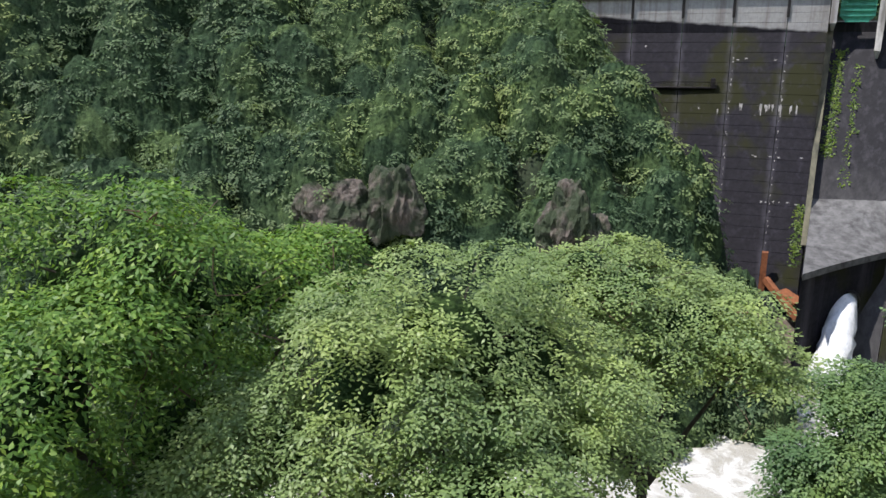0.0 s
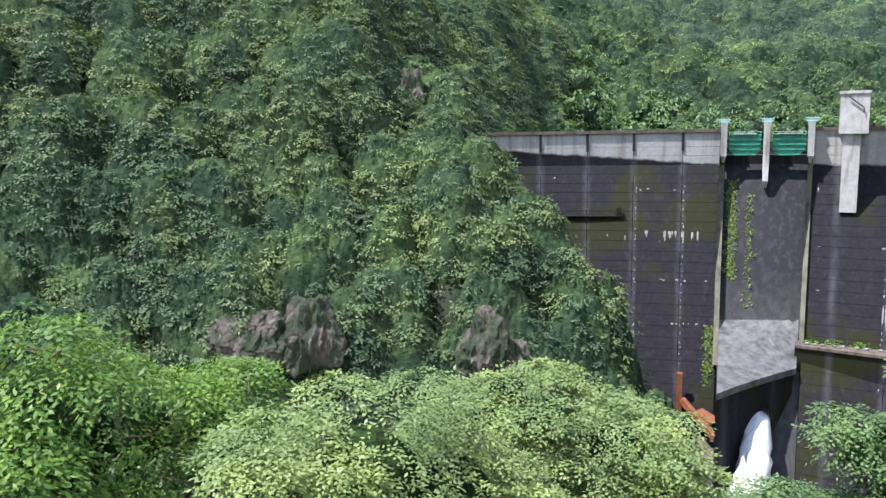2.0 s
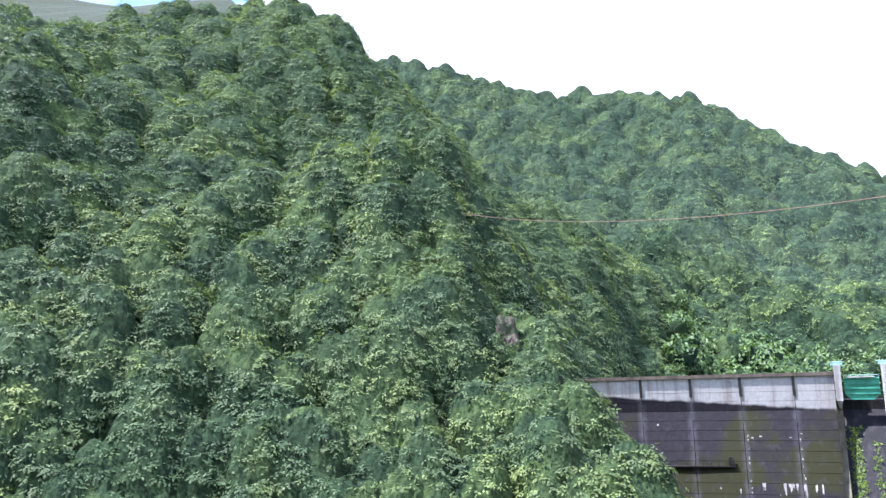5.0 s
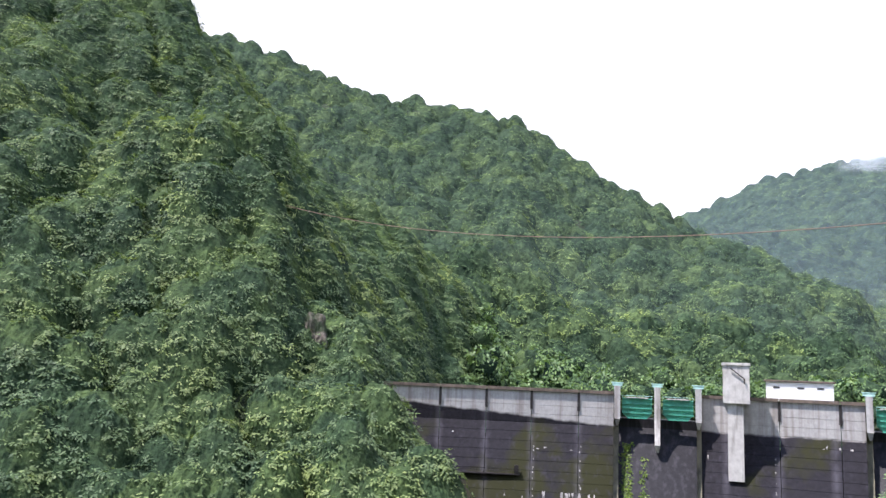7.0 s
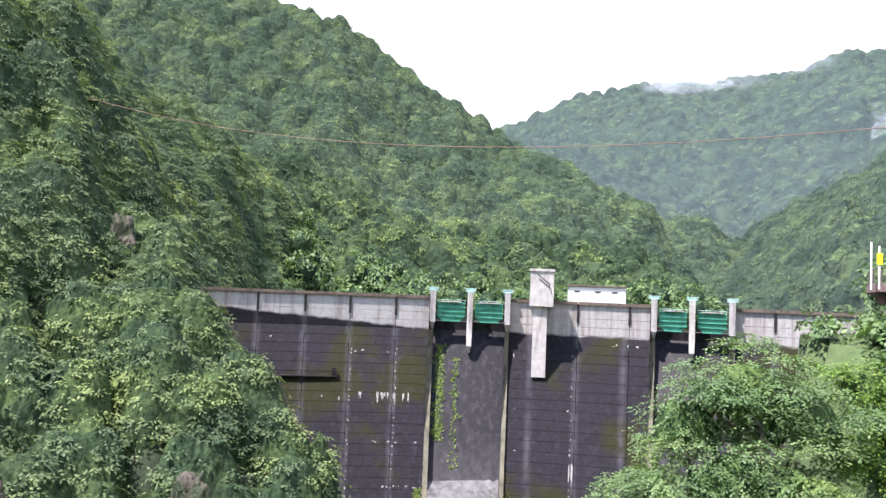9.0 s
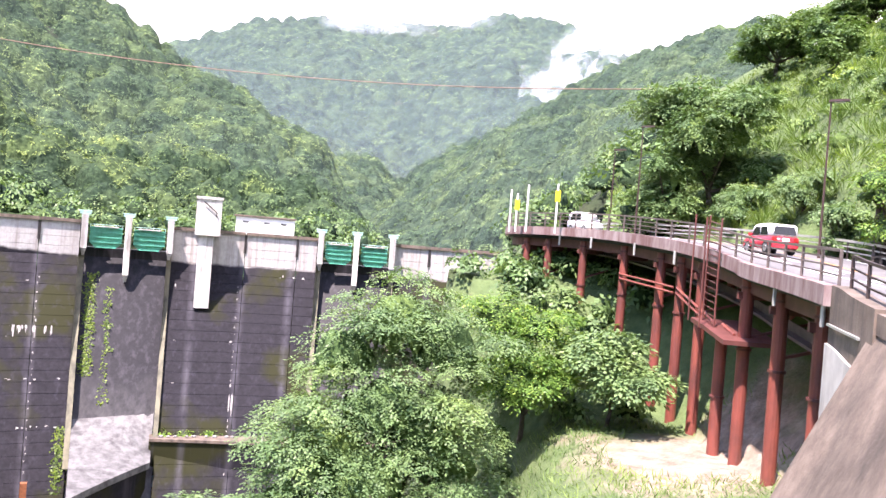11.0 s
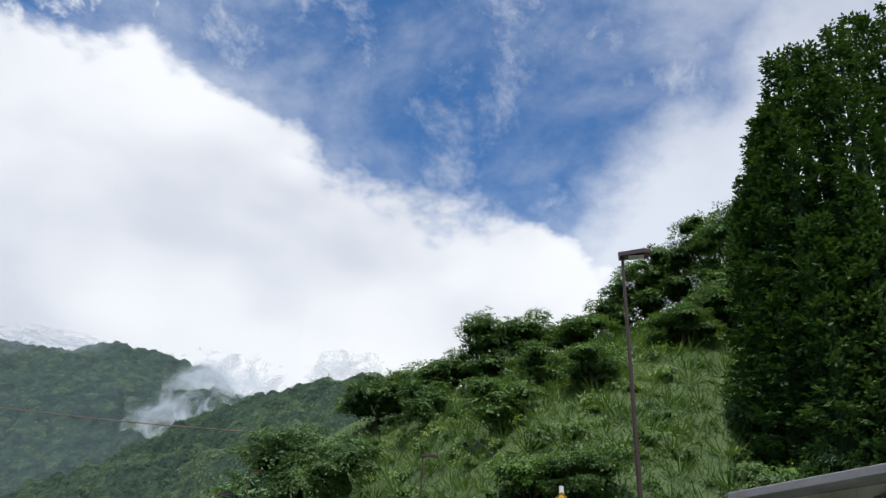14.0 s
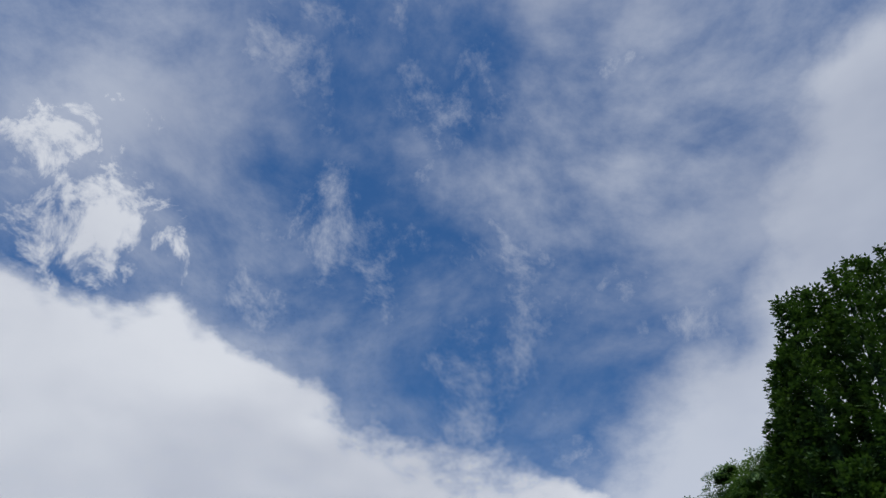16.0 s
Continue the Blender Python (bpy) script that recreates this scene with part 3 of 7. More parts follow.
# ---- woods ----


def scatter(az0, az1, r0, r1, gap, rng, steep=1.0):
    """Places over a sector, about gap metres apart, closer together up a steep slope."""
    xs, ys = [], []
    r = r0 + gap / 2
    while r < r1:
        n = max(1, int(radians(az1 - az0) * r / gap))
        a = np.radians(az0 + (az1 - az0) * (np.arange(n) + rng.uniform(0.05, 0.95, n)) / n)
        rr = r + gap * rng.uniform(-0.6, 0.6, n)
        xs.append(rr * np.sin(a))
        ys.append(rr * np.cos(a))
        r += gap * steep
    return np.concatenate(xs), np.concatenate(ys)


def ico(level):
    bm = bmesh.new()
    bmesh.ops.create_icosphere(bm, subdivisions=level, radius=1.0)
    v = np.array([tuple(q.co) for q in bm.verts])
    f = [tuple(q.index for q in p.verts) for p in bm.faces if p.calc_center_median().z > -0.2]
    bm.free()
    return v, np.array(f)


ICO = {2: ico(2)}


def core(lobes, level, shrink, height):
    """A closed lumpy crown: the outline of the lobes seen from its middle."""
    v, f = ICO[level]
    c0 = np.array([0, 0, height * 0.42])
    best = np.full(len(v), 0.25 * height)
    for x, y, z, r, h in lobes:
        c = np.array([x, y, z]) - c0
        rr = 0.55 * r + 0.45 * h
        dot = v @ c
        disc = dot ** 2 - c @ c + rr * rr
        best = np.maximum(best, np.where(disc > 0, dot + np.sqrt(np.maximum(disc, 0)), 0))
    return c0 + v * best[:, None] * shrink, f


def wood(name, places, templates, size, mat, label, rng, sink=2.6, inside=None, sizes=(0.65, 1.4), spread_z=(0.8, 1.25)):
    """A wood: crowns of leaf sprays over closed lumpy insides, each turned and sized by chance."""
    x, y = places
    z = ground_z(x, y)
    out, cv, cf, base = [], [], [], 0
    for xi, yi, zi in zip(x, y, z):
        q, (kv, kf) = templates[rng.integers(len(templates))]
        s = size * rng.uniform(*sizes)
        a = rng.uniform(0, 6.283)
        c, sn = math.cos(a) * s, math.sin(a) * s
        rot = np.array([[c, -sn, 0], [sn, c, 0], [0, 0, s * rng.uniform(*spread_z)]])
        at = np.array([xi, yi, zi - sink])
        out.append(q @ rot.T + at)
        cv.append(kv @ rot.T + at)
        cf.append(kf + base)
        base += len(kv)
    th = tagged(new(name, leaf_mesh(name, np.concatenate(out), mat)), label, "forest", kind="stuff")
    if inside is not None:
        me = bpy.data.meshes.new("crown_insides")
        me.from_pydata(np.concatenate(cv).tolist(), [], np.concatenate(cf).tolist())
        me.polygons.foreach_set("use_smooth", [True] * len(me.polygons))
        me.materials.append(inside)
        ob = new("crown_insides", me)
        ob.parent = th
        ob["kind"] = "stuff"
    return th


def templates(n, count, per, length, width, radius, height, rng, lobes=7, level=2, shrink=0.80):
    out = []
    for _ in range(n):
        lb = random_lobes(rng, lobes, radius, height)
        out.append((crown_quads(lb, count, per, length * 0.55, length, width, rng, low=-0.15, flat=0.35), core(lb, level, shrink, height)))
    return out


def keep(places, test):
    x, y = places
    k = test(x, y)
    return x[k], y[k]


def az_of(x, y):
    return np.degrees(np.arctan2(x, y))


rng = np.random.default_rng(11)
t_mid = templates(6, 90, 3, 0.95, 0.50, 5.0, 9.0, rng, 22, 2, 0.86)


def canopy(name, places, az, rr, crown, lift, tall, plates, twigs, spread, leaf, leafmat, inside, label, rng, tier=0.6, rough=0.0):
    """A closed wood: the domes of its crowns side by side over the ground, set with tiers of leaf sprays."""
    a, r = np.radians(np.arange(*az)), np.arange(*rr)
    gx, gy = np.outer(np.sin(a), r), np.outer(np.cos(a), r)
    base = ground_z(gx.ravel(), gy.ravel()).reshape(gx.shape)
    dome = np.full(gx.shape, -1.0)
    px_, py_ = places
    pr, pa = np.hypot(px_, py_), np.arctan2(px_, py_)
    for k in range(len(px_)):
        R = crown * rng.uniform(0.6, 1.45)
        H = R * tall * rng.uniform(0.75, 1.3)
        i0, i1 = np.searchsorted(a, pa[k] - R / pr[k]), np.searchsorted(a, pa[k] + R / pr[k])
        j0, j1 = np.searchsorted(r, pr[k] - R), np.searchsorted(r, pr[k] + R)
        dx, dy = gx[i0:i1, j0:j1] - px_[k], gy[i0:i1, j0:j1] - py_[k]
        d = 1 - (dx * dx + dy * dy) / (R * R)
        wob = 1 + 0.18 * np.sin(np.arctan2(dy, dx) * 5 + k) * (1 - np.clip(d, 0, 1))
        dome[i0:i1, j0:j1] = np.maximum(dome[i0:i1, j0:j1], np.where(d > 0, lift + H * np.sqrt(np.clip(d * wob, 0, 1)), -1.0))
    top = base + dome + np.where(dome > 0, rng.normal(0, 1, gx.shape) * rough, 0.0)
    p = np.stack([gx, gy, top], axis=2)
    na_, nr_ = gx.shape
    idx = np.arange(na_ * nr_).reshape(na_, nr_)
    f = np.stack([idx[:-1, :-1], idx[1:, :-1], idx[1:, 1:], idx[:-1, 1:]], axis=2).reshape(-1, 4)
    flat = p.reshape(-1, 3)
    f = f[(dome.ravel()[f] > 0).any(axis=1)]
    # tiers of leaves, by the area of the surface
    q = flat[f]
    nrm = np.cross(q[:, 3] - q[:, 1], q[:, 2] - q[:, 0])
    nrm *= np.sign(nrm[:, 2:3])
    area = np.linalg.norm(nrm, axis=1) * 0.5
    pick = rng.choice(len(f), plates, p=area / area.sum())
    u, v = rng.uniform(0, 1, (2, plates, 1))
    c = (q[pick, 0] * (1 - u) + q[pick, 1] * u) * (1 - v) + (q[pick, 3] * (1 - u) + q[pick, 2] * u) * v
    n = unit(nrm[pick])
    size = spread * rng.uniform(0.55, 1.3, (plates, 1))
    c = c + n * size * rng.uniform(-0.25, 0.75, (plates, 1))
    up = unit(n * (1 - tier) + np.array([0, 0, 1.0]) * tier + rng.normal(0, 0.13, (plates, 3)))
    c, n, up, size = (np.repeat(z, twigs, axis=0) for z in (c, n, up, size))
    d = rng.normal(0, 1, (len(c), 3)) + n * 0.5
    d = unit(d - up * (d * up).sum(1, keepdims=True))
    o = c + d * size * np.sqrt(rng.uniform(0.02, 1, (len(c), 1))) - up * size * 0.10
    way = unit(d - up * rng.uniform(0.0, 0.35, (len(c), 1)))
    th = tagged(new(name, leaf_mesh(name, sprays(o, way, up, 3, leaf * 0.5, leaf, leaf * 0.46, rng), leafmat)), label, "forest", kind="stuff")
    used, inv = np.unique(f, return_inverse=True)
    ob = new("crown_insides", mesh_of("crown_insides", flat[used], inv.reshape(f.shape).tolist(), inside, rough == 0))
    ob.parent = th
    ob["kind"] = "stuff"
    return th


near_places = keep(scatter(-34, 24, 84, 268, 5.6, rng, 0.8), lambda x, y: (ground_z(x, y) > -51) & ~((az_of(x, y) > 9.2) & (np.hypot(x, y) > 134) & (np.hypot(x, y) < 152)) & ~((az_of(x, y) > 15) & (np.hypot(x, y) > 114)) & ~((ground_z(x, y) < -8) & (np.hypot(x, y) > 140)))
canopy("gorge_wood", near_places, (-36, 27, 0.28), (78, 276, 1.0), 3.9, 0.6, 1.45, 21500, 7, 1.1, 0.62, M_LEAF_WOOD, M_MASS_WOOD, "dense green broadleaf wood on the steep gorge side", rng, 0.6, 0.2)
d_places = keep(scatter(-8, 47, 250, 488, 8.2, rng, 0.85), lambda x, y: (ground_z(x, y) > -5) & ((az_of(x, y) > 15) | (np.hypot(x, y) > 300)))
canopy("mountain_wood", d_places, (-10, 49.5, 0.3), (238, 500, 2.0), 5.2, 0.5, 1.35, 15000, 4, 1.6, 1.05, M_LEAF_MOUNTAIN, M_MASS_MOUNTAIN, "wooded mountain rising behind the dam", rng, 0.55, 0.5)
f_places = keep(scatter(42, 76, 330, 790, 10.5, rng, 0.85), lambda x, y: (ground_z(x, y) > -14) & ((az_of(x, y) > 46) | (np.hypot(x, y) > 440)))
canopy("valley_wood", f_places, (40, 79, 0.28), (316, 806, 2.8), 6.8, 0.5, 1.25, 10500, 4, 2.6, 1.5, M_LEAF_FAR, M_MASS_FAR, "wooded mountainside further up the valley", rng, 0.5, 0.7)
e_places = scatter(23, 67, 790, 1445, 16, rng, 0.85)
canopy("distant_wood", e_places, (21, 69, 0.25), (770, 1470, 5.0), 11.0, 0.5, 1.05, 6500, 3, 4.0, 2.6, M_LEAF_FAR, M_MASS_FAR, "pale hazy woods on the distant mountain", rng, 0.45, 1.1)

# ---- the dam ----
m_ = Mat("dam_concrete", 0.75)
streak = m_.noise(1.1, 6, 0.6, (1, 1, 0.05))
fine = m_.noise(1.5, 8, 0.7)
blotch = m_.noise(0.10, 4, 0.55, (1, 1, 0.8))
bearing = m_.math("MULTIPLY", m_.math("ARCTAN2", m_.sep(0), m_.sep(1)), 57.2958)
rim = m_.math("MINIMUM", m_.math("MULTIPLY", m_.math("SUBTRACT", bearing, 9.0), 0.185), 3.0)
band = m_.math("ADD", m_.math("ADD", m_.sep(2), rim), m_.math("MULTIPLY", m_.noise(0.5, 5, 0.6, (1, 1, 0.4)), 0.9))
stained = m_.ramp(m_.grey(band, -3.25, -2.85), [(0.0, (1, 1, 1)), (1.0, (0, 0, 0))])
by_joint = m_.math("ABSOLUTE", m_.math("SUBTRACT", m_.math("FRACT", m_.math("ADD", m_.math("DIVIDE", m_.math("SUBTRACT", bearing, 0.2), 3.27), 0.5)), 0.5))
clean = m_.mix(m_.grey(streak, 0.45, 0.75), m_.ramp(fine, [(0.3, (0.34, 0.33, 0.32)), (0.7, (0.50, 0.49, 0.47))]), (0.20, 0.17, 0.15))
wet = m_.mix(m_.grey(blotch, 0.50, 0.60), m_.ramp(fine, [(0.3, (0.009, 0.009, 0.011)), (0.7, (0.024, 0.022, 0.028))]), (0.021, 0.022, 0.008))
wet = m_.mix(m_.math("MULTIPLY", m_.grey(streak, 0.55, 0.8), 0.55), wet, (0.055, 0.052, 0.068))
wet = m_.mix(m_.math("MULTIPLY", m_.math("MULTIPLY", m_.grey(by_joint, 0.11, 0.0), m_.grey(m_.noise(0.7, 5, 0.6, (1, 1, 0.12)), 0.30, 0.62)), 0.5), wet, (0.105, 0.100, 0.118))
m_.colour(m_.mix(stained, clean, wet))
m_.bump(m_.noise(2.2, 8), 0.35, 0.08)
m_.b.inputs["Specular IOR Level"].default_value = 0.12
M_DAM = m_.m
m_ = Mat("wet_chute_concrete", 0.45)
# Sun glare at the chute's foot, put into the colour as a paler tone.
paler = m_.grey(m_.math("ADD", m_.sep(2), m_.math("MULTIPLY", m_.noise(0.6, 6, 0.6, (1, 1, 0.06)), 8.0)), -19.0, -27.0)
m_.colour(m_.mix(m_.math("MULTIPLY", paler, 0.6), m_.mix(m_.grey(m_.noise(1.1, 6, 0.6, (1, 1, 0.05)), 0.5, 0.75), m_.ramp(m_.noise(1.5, 8, 0.7), [(0.3, (0.008, 0.008, 0.010)), (0.7, (0.019, 0.018, 0.022))]), (0.045, 0.042, 0.050)), m_.ramp(m_.noise(0.9, 7, 0.65, (1, 1, 0.1)), [(0.3, (0.03, 0.029, 0.03)), (0.7, (0.11, 0.107, 0.106))])))
m_.bump(m_.noise(2.2, 8), 0.3, 0.06)
m_.b.inputs["Specular IOR Level"].default_value = 0.15
M_CHUTE = m_.m
m_ = Mat("pale_concrete", 0.8)
m_.colour(m_.mix(m_.grey(m_.noise(0.9, 7, 0.65, (1, 1, 0.12)), 0.48, 0.72),
                 m_.ramp(m_.noise(1.2, 7), [(0.3, (0.42, 0.40, 0.37)), (0.7, (0.60, 0.58, 0.54))]), (0.17, 0.15, 0.13)))
m_.bump(m_.noise(6, 6), 0.25, 0.03)
M_PALE = m_.m
m_ = Mat("old_brown_concrete", 0.85)
m_.colour(m_.mix(m_.grey(m_.noise(0.8, 7, 0.65, (1, 1, 0.15)), 0.42, 0.68),
                 m_.ramp(m_.noise(1.6, 8, 0.65), [(0.3, (0.110, 0.082, 0.064)), (0.7, (0.21, 0.165, 0.13))]), (0.06, 0.048, 0.039)))
m_.bump(m_.noise(9, 7), 0.4, 0.03)
M_BROWN = m_.m
# Sunlight on the chute's lip, put into a brighter concrete colour.
m_ = Mat("sunlit_apron_concrete", 0.7)
m_.colour(m_.mix(m_.grey(m_.noise(0.7, 7, 0.7, (1, 1, 0.3)), 0.5, 0.75), m_.ramp(m_.noise(0.9, 7), [(0.3, (0.07, 0.068, 0.067)), (0.7, (0.19, 0.186, 0.182))]), (0.028, 0.026, 0.026)))
m_.bump(m_.noise(3, 6), 0.3, 0.05)
M_APRON = m_.m
M_GATE = plain("green_gate_paint", (0.075, 0.36, 0.25), 0.5, 0.0, 0.3, 0.8, 0.1)
M_MINT = plain("mint_paint", (0.42, 0.66, 0.60), 0.5, 0.0, 0.15, 1.0, 0.1)
M_RUST = plain("rust_steel", (0.26, 0.095, 0.04), 0.8, 0.1, 0.4, 1.5, 0.3)
M_DARKSTEEL = plain("dark_steel", (0.035, 0.030, 0.030), 0.55, 0.4, 0.3, 3.0, 0.1)
M_LIME = plain("lime_streak", (0.26, 0.25, 0.24), 0.8, 0, 0.3, 2.0, 0.2)
M_MOSS = leafy("moss_and_ivy", (0.045, 0.085, 0.014), (0.09, 0.15, 0.02), (0.20, 0.25, 0.03), 0.3)


def pol(az, r, z):
    a = radians(az)
    return Vector((r * math.sin(a), r * math.cos(a), z))


CREST = -1.0


def face_r(z):
    """The dam's downstream face: upright at the top, then battered."""
    return 140.0 - 0.70 * max(0.0, -6.5 - z)


def monolith(bm, az0, az1, top, bottom, proud=0.0, lifts=True, back=146.0):
    """One block of the dam between two joints, with a groove at each lift."""
    line = [(face_r(top) - proud, top)]
    z = -3.5
    if not lifts:
        line.append((face_r(-6.5) - proud, -6.5))
    while z > bottom + 1.6:
        if lifts and z < top - 0.3:
            for dz, ins in ((0.04, 0.0), (0.02, 0.06), (-0.03, 0.06), (-0.05, 0.0)):
                line.append((face_r(z + dz) - proud + ins, z + dz))
        z -= 1.5
    line.append((face_r(bottom) - proud, bottom))
    g = 0.05 / 140 * 57.3
    ring = []
    for az in (az0 + g, az1 - g):
        ring.append([bm.verts.new(pol(az, r, zz)) for r, zz in line] + [bm.verts.new(pol(az, back, bottom)), bm.verts.new(pol(az, back, top))])
    a, b = ring
    n = len(a)
    for i in range(n):
        bm.faces.new((a[i], a[(i + 1) % n], b[(i + 1) % n], b[i]))
    bm.faces.new(a[::-1])
    bm.faces.new(b)
    return bm


def slab(bm, az0, az1, r0, r1, z0, z1, bevel=0.0):
    """A block between two bearings, two distances and two heights."""
    lo = [pol(az0, r0, 0), pol(az1, r0, 0), pol(az1, r1, 0), pol(az0, r1, 0)]
    return prism(bm, [(p.x, p.y) for p in lo], z0, z1, Matrix())


dam = tagged(empty("dam", tuple(pol(33, 140, -53))), "tall dark-stained concrete gravity dam with pale upper band", "dam")


def dam_part(name, bm, mat, label=""):
    ob = part(name, bm, mat, dam, label)
    ob.matrix_parent_inverse = dam.matrix_world.inverted()
    return ob


JOINTS = [3.0, 6.4, 9.8, 13.3, 16.6, 19.8, 23.1, 25.7]
for a, b in zip(JOINTS, JOINTS[1:]):
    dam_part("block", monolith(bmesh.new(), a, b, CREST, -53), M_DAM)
for a, b in ((31.2, 36.2), (36.2, 39.8), (39.8, 41.4), (46.6, 49.3), (49.3, 52.4), (52.4, 55.4), (55.4, 58.5), (58.5, 62)):
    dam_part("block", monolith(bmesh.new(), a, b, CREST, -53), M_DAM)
for a, b in ((25.7, 31.2), (41.4, 46.6)):
    dam_part("spillway_face", monolith(bmesh.new(), a, b, -5.0, -53, -1.2, False), M_CHUTE)
# coping and parapet along the crest
for a, b in list(zip(JOINTS, JOINTS[1:])) + [(31.2, 36.2), (36.2, 39.8), (39.8, 41.4), (46.6, 49.3), (49.3, 52.4), (52.4, 55.4), (55.4, 58.5)]:
    dam_part("coping", slab(bmesh.new(), a + 0.02, b - 0.02, 139.7, 140.15, CREST + 0.004, CREST + 0.42), M_BROWN)
    dam_part("drip_line", slab(bmesh.new(), a + 0.02, b - 0.02, 139.62, 139.698, CREST - 0.12, CREST + 0.42), M_BROWN)
# narrow shadow joints and posts in the pale band
for az in (9.8, 13.3, 16.6, 19.8, 23.1, 36.2, 39.8, 49.3, 52.4, 55.4):
    dam_part("joint_cover", slab(bmesh.new(), az - 0.09, az + 0.09, 139.80, 139.96, CREST - 3.2, CREST - 0.13), M_DARKSTEEL)
# guide walls of the spillway


def guide_wall(az0, az1, proud, bottom):
    bm = bmesh.new()
    pts = [(face_r(0) - proud, CREST + 0.6), (face_r(-7) - proud, -7.0), (face_r(bottom) - proud, bottom)]
    back = [(face_r(bottom) + 1.5, bottom), (face_r(0) + 2, CREST + 0.6)]
    rings = [[bm.verts.new(pol(a, r, z)) for r, z in pts + back] for a in (az0, az1)]
    n = len(rings[0])
    for i in range(n):
        bm.faces.new((rings[0][i], rings[0][(i + 1) % n], rings[1][(i + 1) % n], rings[1][i]))
    bm.faces.new(rings[0][::-1])
    bm.faces.new(rings[1])
    return bm


m_ = Mat("weathered_guide_wall", 0.8)
m_.colour(m_.mix(m_.grey(m_.noise(0.8, 6, 0.6, (1, 1, 0.2)), 0.4, 0.7), (0.16, 0.15, 0.10), (0.05, 0.05, 0.035)))
m_.bump(m_.noise(4, 6), 0.3, 0.05)
M_GUIDE = m_.m
dam_part("guide_wall", guide_wall(25.5, 25.85, 0.9, -35.0), M_GUIDE)
dam_part("guide_wall", guide_wall(31.02, 31.32, 0.9, -32.0), M_GUIDE)
dam_part("guide_wall", guide_wall(41.2, 41.55, 0.9, -33.0), M_GUIDE)
dam_part("guide_wall", guide_wall(46.45, 46.8, 0.9, -30.0), M_GUIDE)


def pier(az, half, bottom):
    """A pier between two gates, its nose tapering down the face."""
    bm = bmesh.new()
    n0 = slab(bm, az - half, az + half, 137.2, 144, -5.0, 0.35)
    rings = []
    for z, k, r in ((-5.0, 1.0, 137.2), (bottom + 1.2, 0.9, 136.6), (bottom, 0.35, 137.4)):
        rings.append([bm.verts.new(pol(az + s * half * k, rr, z)) for s, rr in ((-1, 143), (-1, r), (1, r), (1, 143))])
    for a, b in zip(rings, rings[1:]):
        for i in range(4):
            bm.faces.new((a[i], a[(i + 1) % 4], b[(i + 1) % 4], b[i]))
    bm.faces.new(rings[-1])
    return bm


for az, half, bottom in ((28.45, 0.20, -10.2), (25.75, 0.2, -6.2), (31.15, 0.2, -6.2), (44.0, 0.20, -9.5), (41.45, 0.2, -6.2), (46.6, 0.2, -6.2)):
    dam_part("pier", pier(az, half, bottom), M_PALE if az in (28.45, 44.0) else M_DAM)
# mint boxes of the gate hoists on the piers
hoist = None
for az in (25.75, 28.45, 31.15, 41.45, 44.0, 46.6):
    h = empty("gate_hoist", tuple(pol(az, 139.5, 0.35)), -az)
    part("cabinet", box(bmesh.new(), (-0.85, -1.0, 0), (0.85, 1.0, 0.5), bevel=0.06), M_MINT, h)
    part("base", box(bmesh.new(), (-0.55, -0.8, -0.55), (0.55, 0.8, -0.004), bevel=0.03), M_MINT, h)
    part("cap", box(bmesh.new(), (-1.0, -1.1, 0.504), (1.0, 1.1, 0.62), bevel=0.02), M_MINT, h)
    tagged(h, "mint-green painted gate hoist box on a dam pier", "hoist", "gate hoists on the crest")


def gate(az0, az1):
    """A green lattice gate in its frame."""
    mid, r = (az0 + az1) / 2, 138.4
    w = radians(az1 - az0) * r * 0.5 - 0.25
    g = empty("spillway_gate", tuple(pol(mid, r, -4.95)), -mid)
    part("skin_plate", prism(bmesh.new(), [(-w, 0.9), (-w + 0.9, 0), (w - 0.9, 0), (w, 0.9), (w, 3.3), (-w, 3.3)], 0, 0.12, pose(0, 0.3, 0, 90, 0, 0)), M_GATE, g)
    for i in range(7):
        x = -w + 0.25 + (2 * w - 0.5) * i / 6
        part("upright", box(bmesh.new(), (x - 0.06, -0.05, 0.2 if 0 < i < 6 else 0.9), (x + 0.06, 0.17, 3.3)), M_GATE, g)
    for z in (0.12, 0.95, 1.75, 2.5, 3.3):
        k = w - 0.8 if z < 0.5 else w
        part("girder", box(bmesh.new(), (-k, -0.25, z - 0.09), (k, 0.16, z + 0.09)), M_GATE, g)
    part("handrail", box(bmesh.new(), (-w, -0.3, 3.75), (w, -0.22, 3.82)), M_MINT, g)
    part("walkway", box(bmesh.new(), (-w * 0.75, -0.6, 3.40), (w * 0.75, 0.2, 3.55)), M_PALE, g, "pale walkway plate above the gate")
    for i in range(6):
        x = -w + 0.05 + (2 * w - 0.1) * i / 5
        part("rail_post", box(bmesh.new(), (x - 0.03, -0.29, 3.2), (x + 0.03, -0.23, 3.78)), M_MINT, g)
    return tagged(g, "green painted steel lattice spillway gate, closed", "gate", "spillway gates of the dam")


gate(25.98, 28.2)
gate(28.7, 30.92)
gate(41.7, 43.75)
gate(44.25, 46.35)

# the tower on the face
tower = tagged(empty("dam_tower", tuple(pol(33.5, 139, -13.5))), "pale concrete tower standing on the dam's face", "tower")
for nm, a, b, r0, z0, z1, mt in (("shaft", 33.0, 34.0, 134.2, -13.5, -1.6, M_PALE), ("head", 32.72, 34.42, 133.6, -1.596, 4.3, M_PALE), ("parapet", 32.66, 34.48, 133.4, 4.304, 4.7, M_PALE)):
    ob = part(nm, slab(bmesh.new(), a, b, r0, 141.5, z0, z1), mt, tower)
    ob.matrix_parent_inverse = tower.matrix_world.inverted()
bm = bmesh.new()
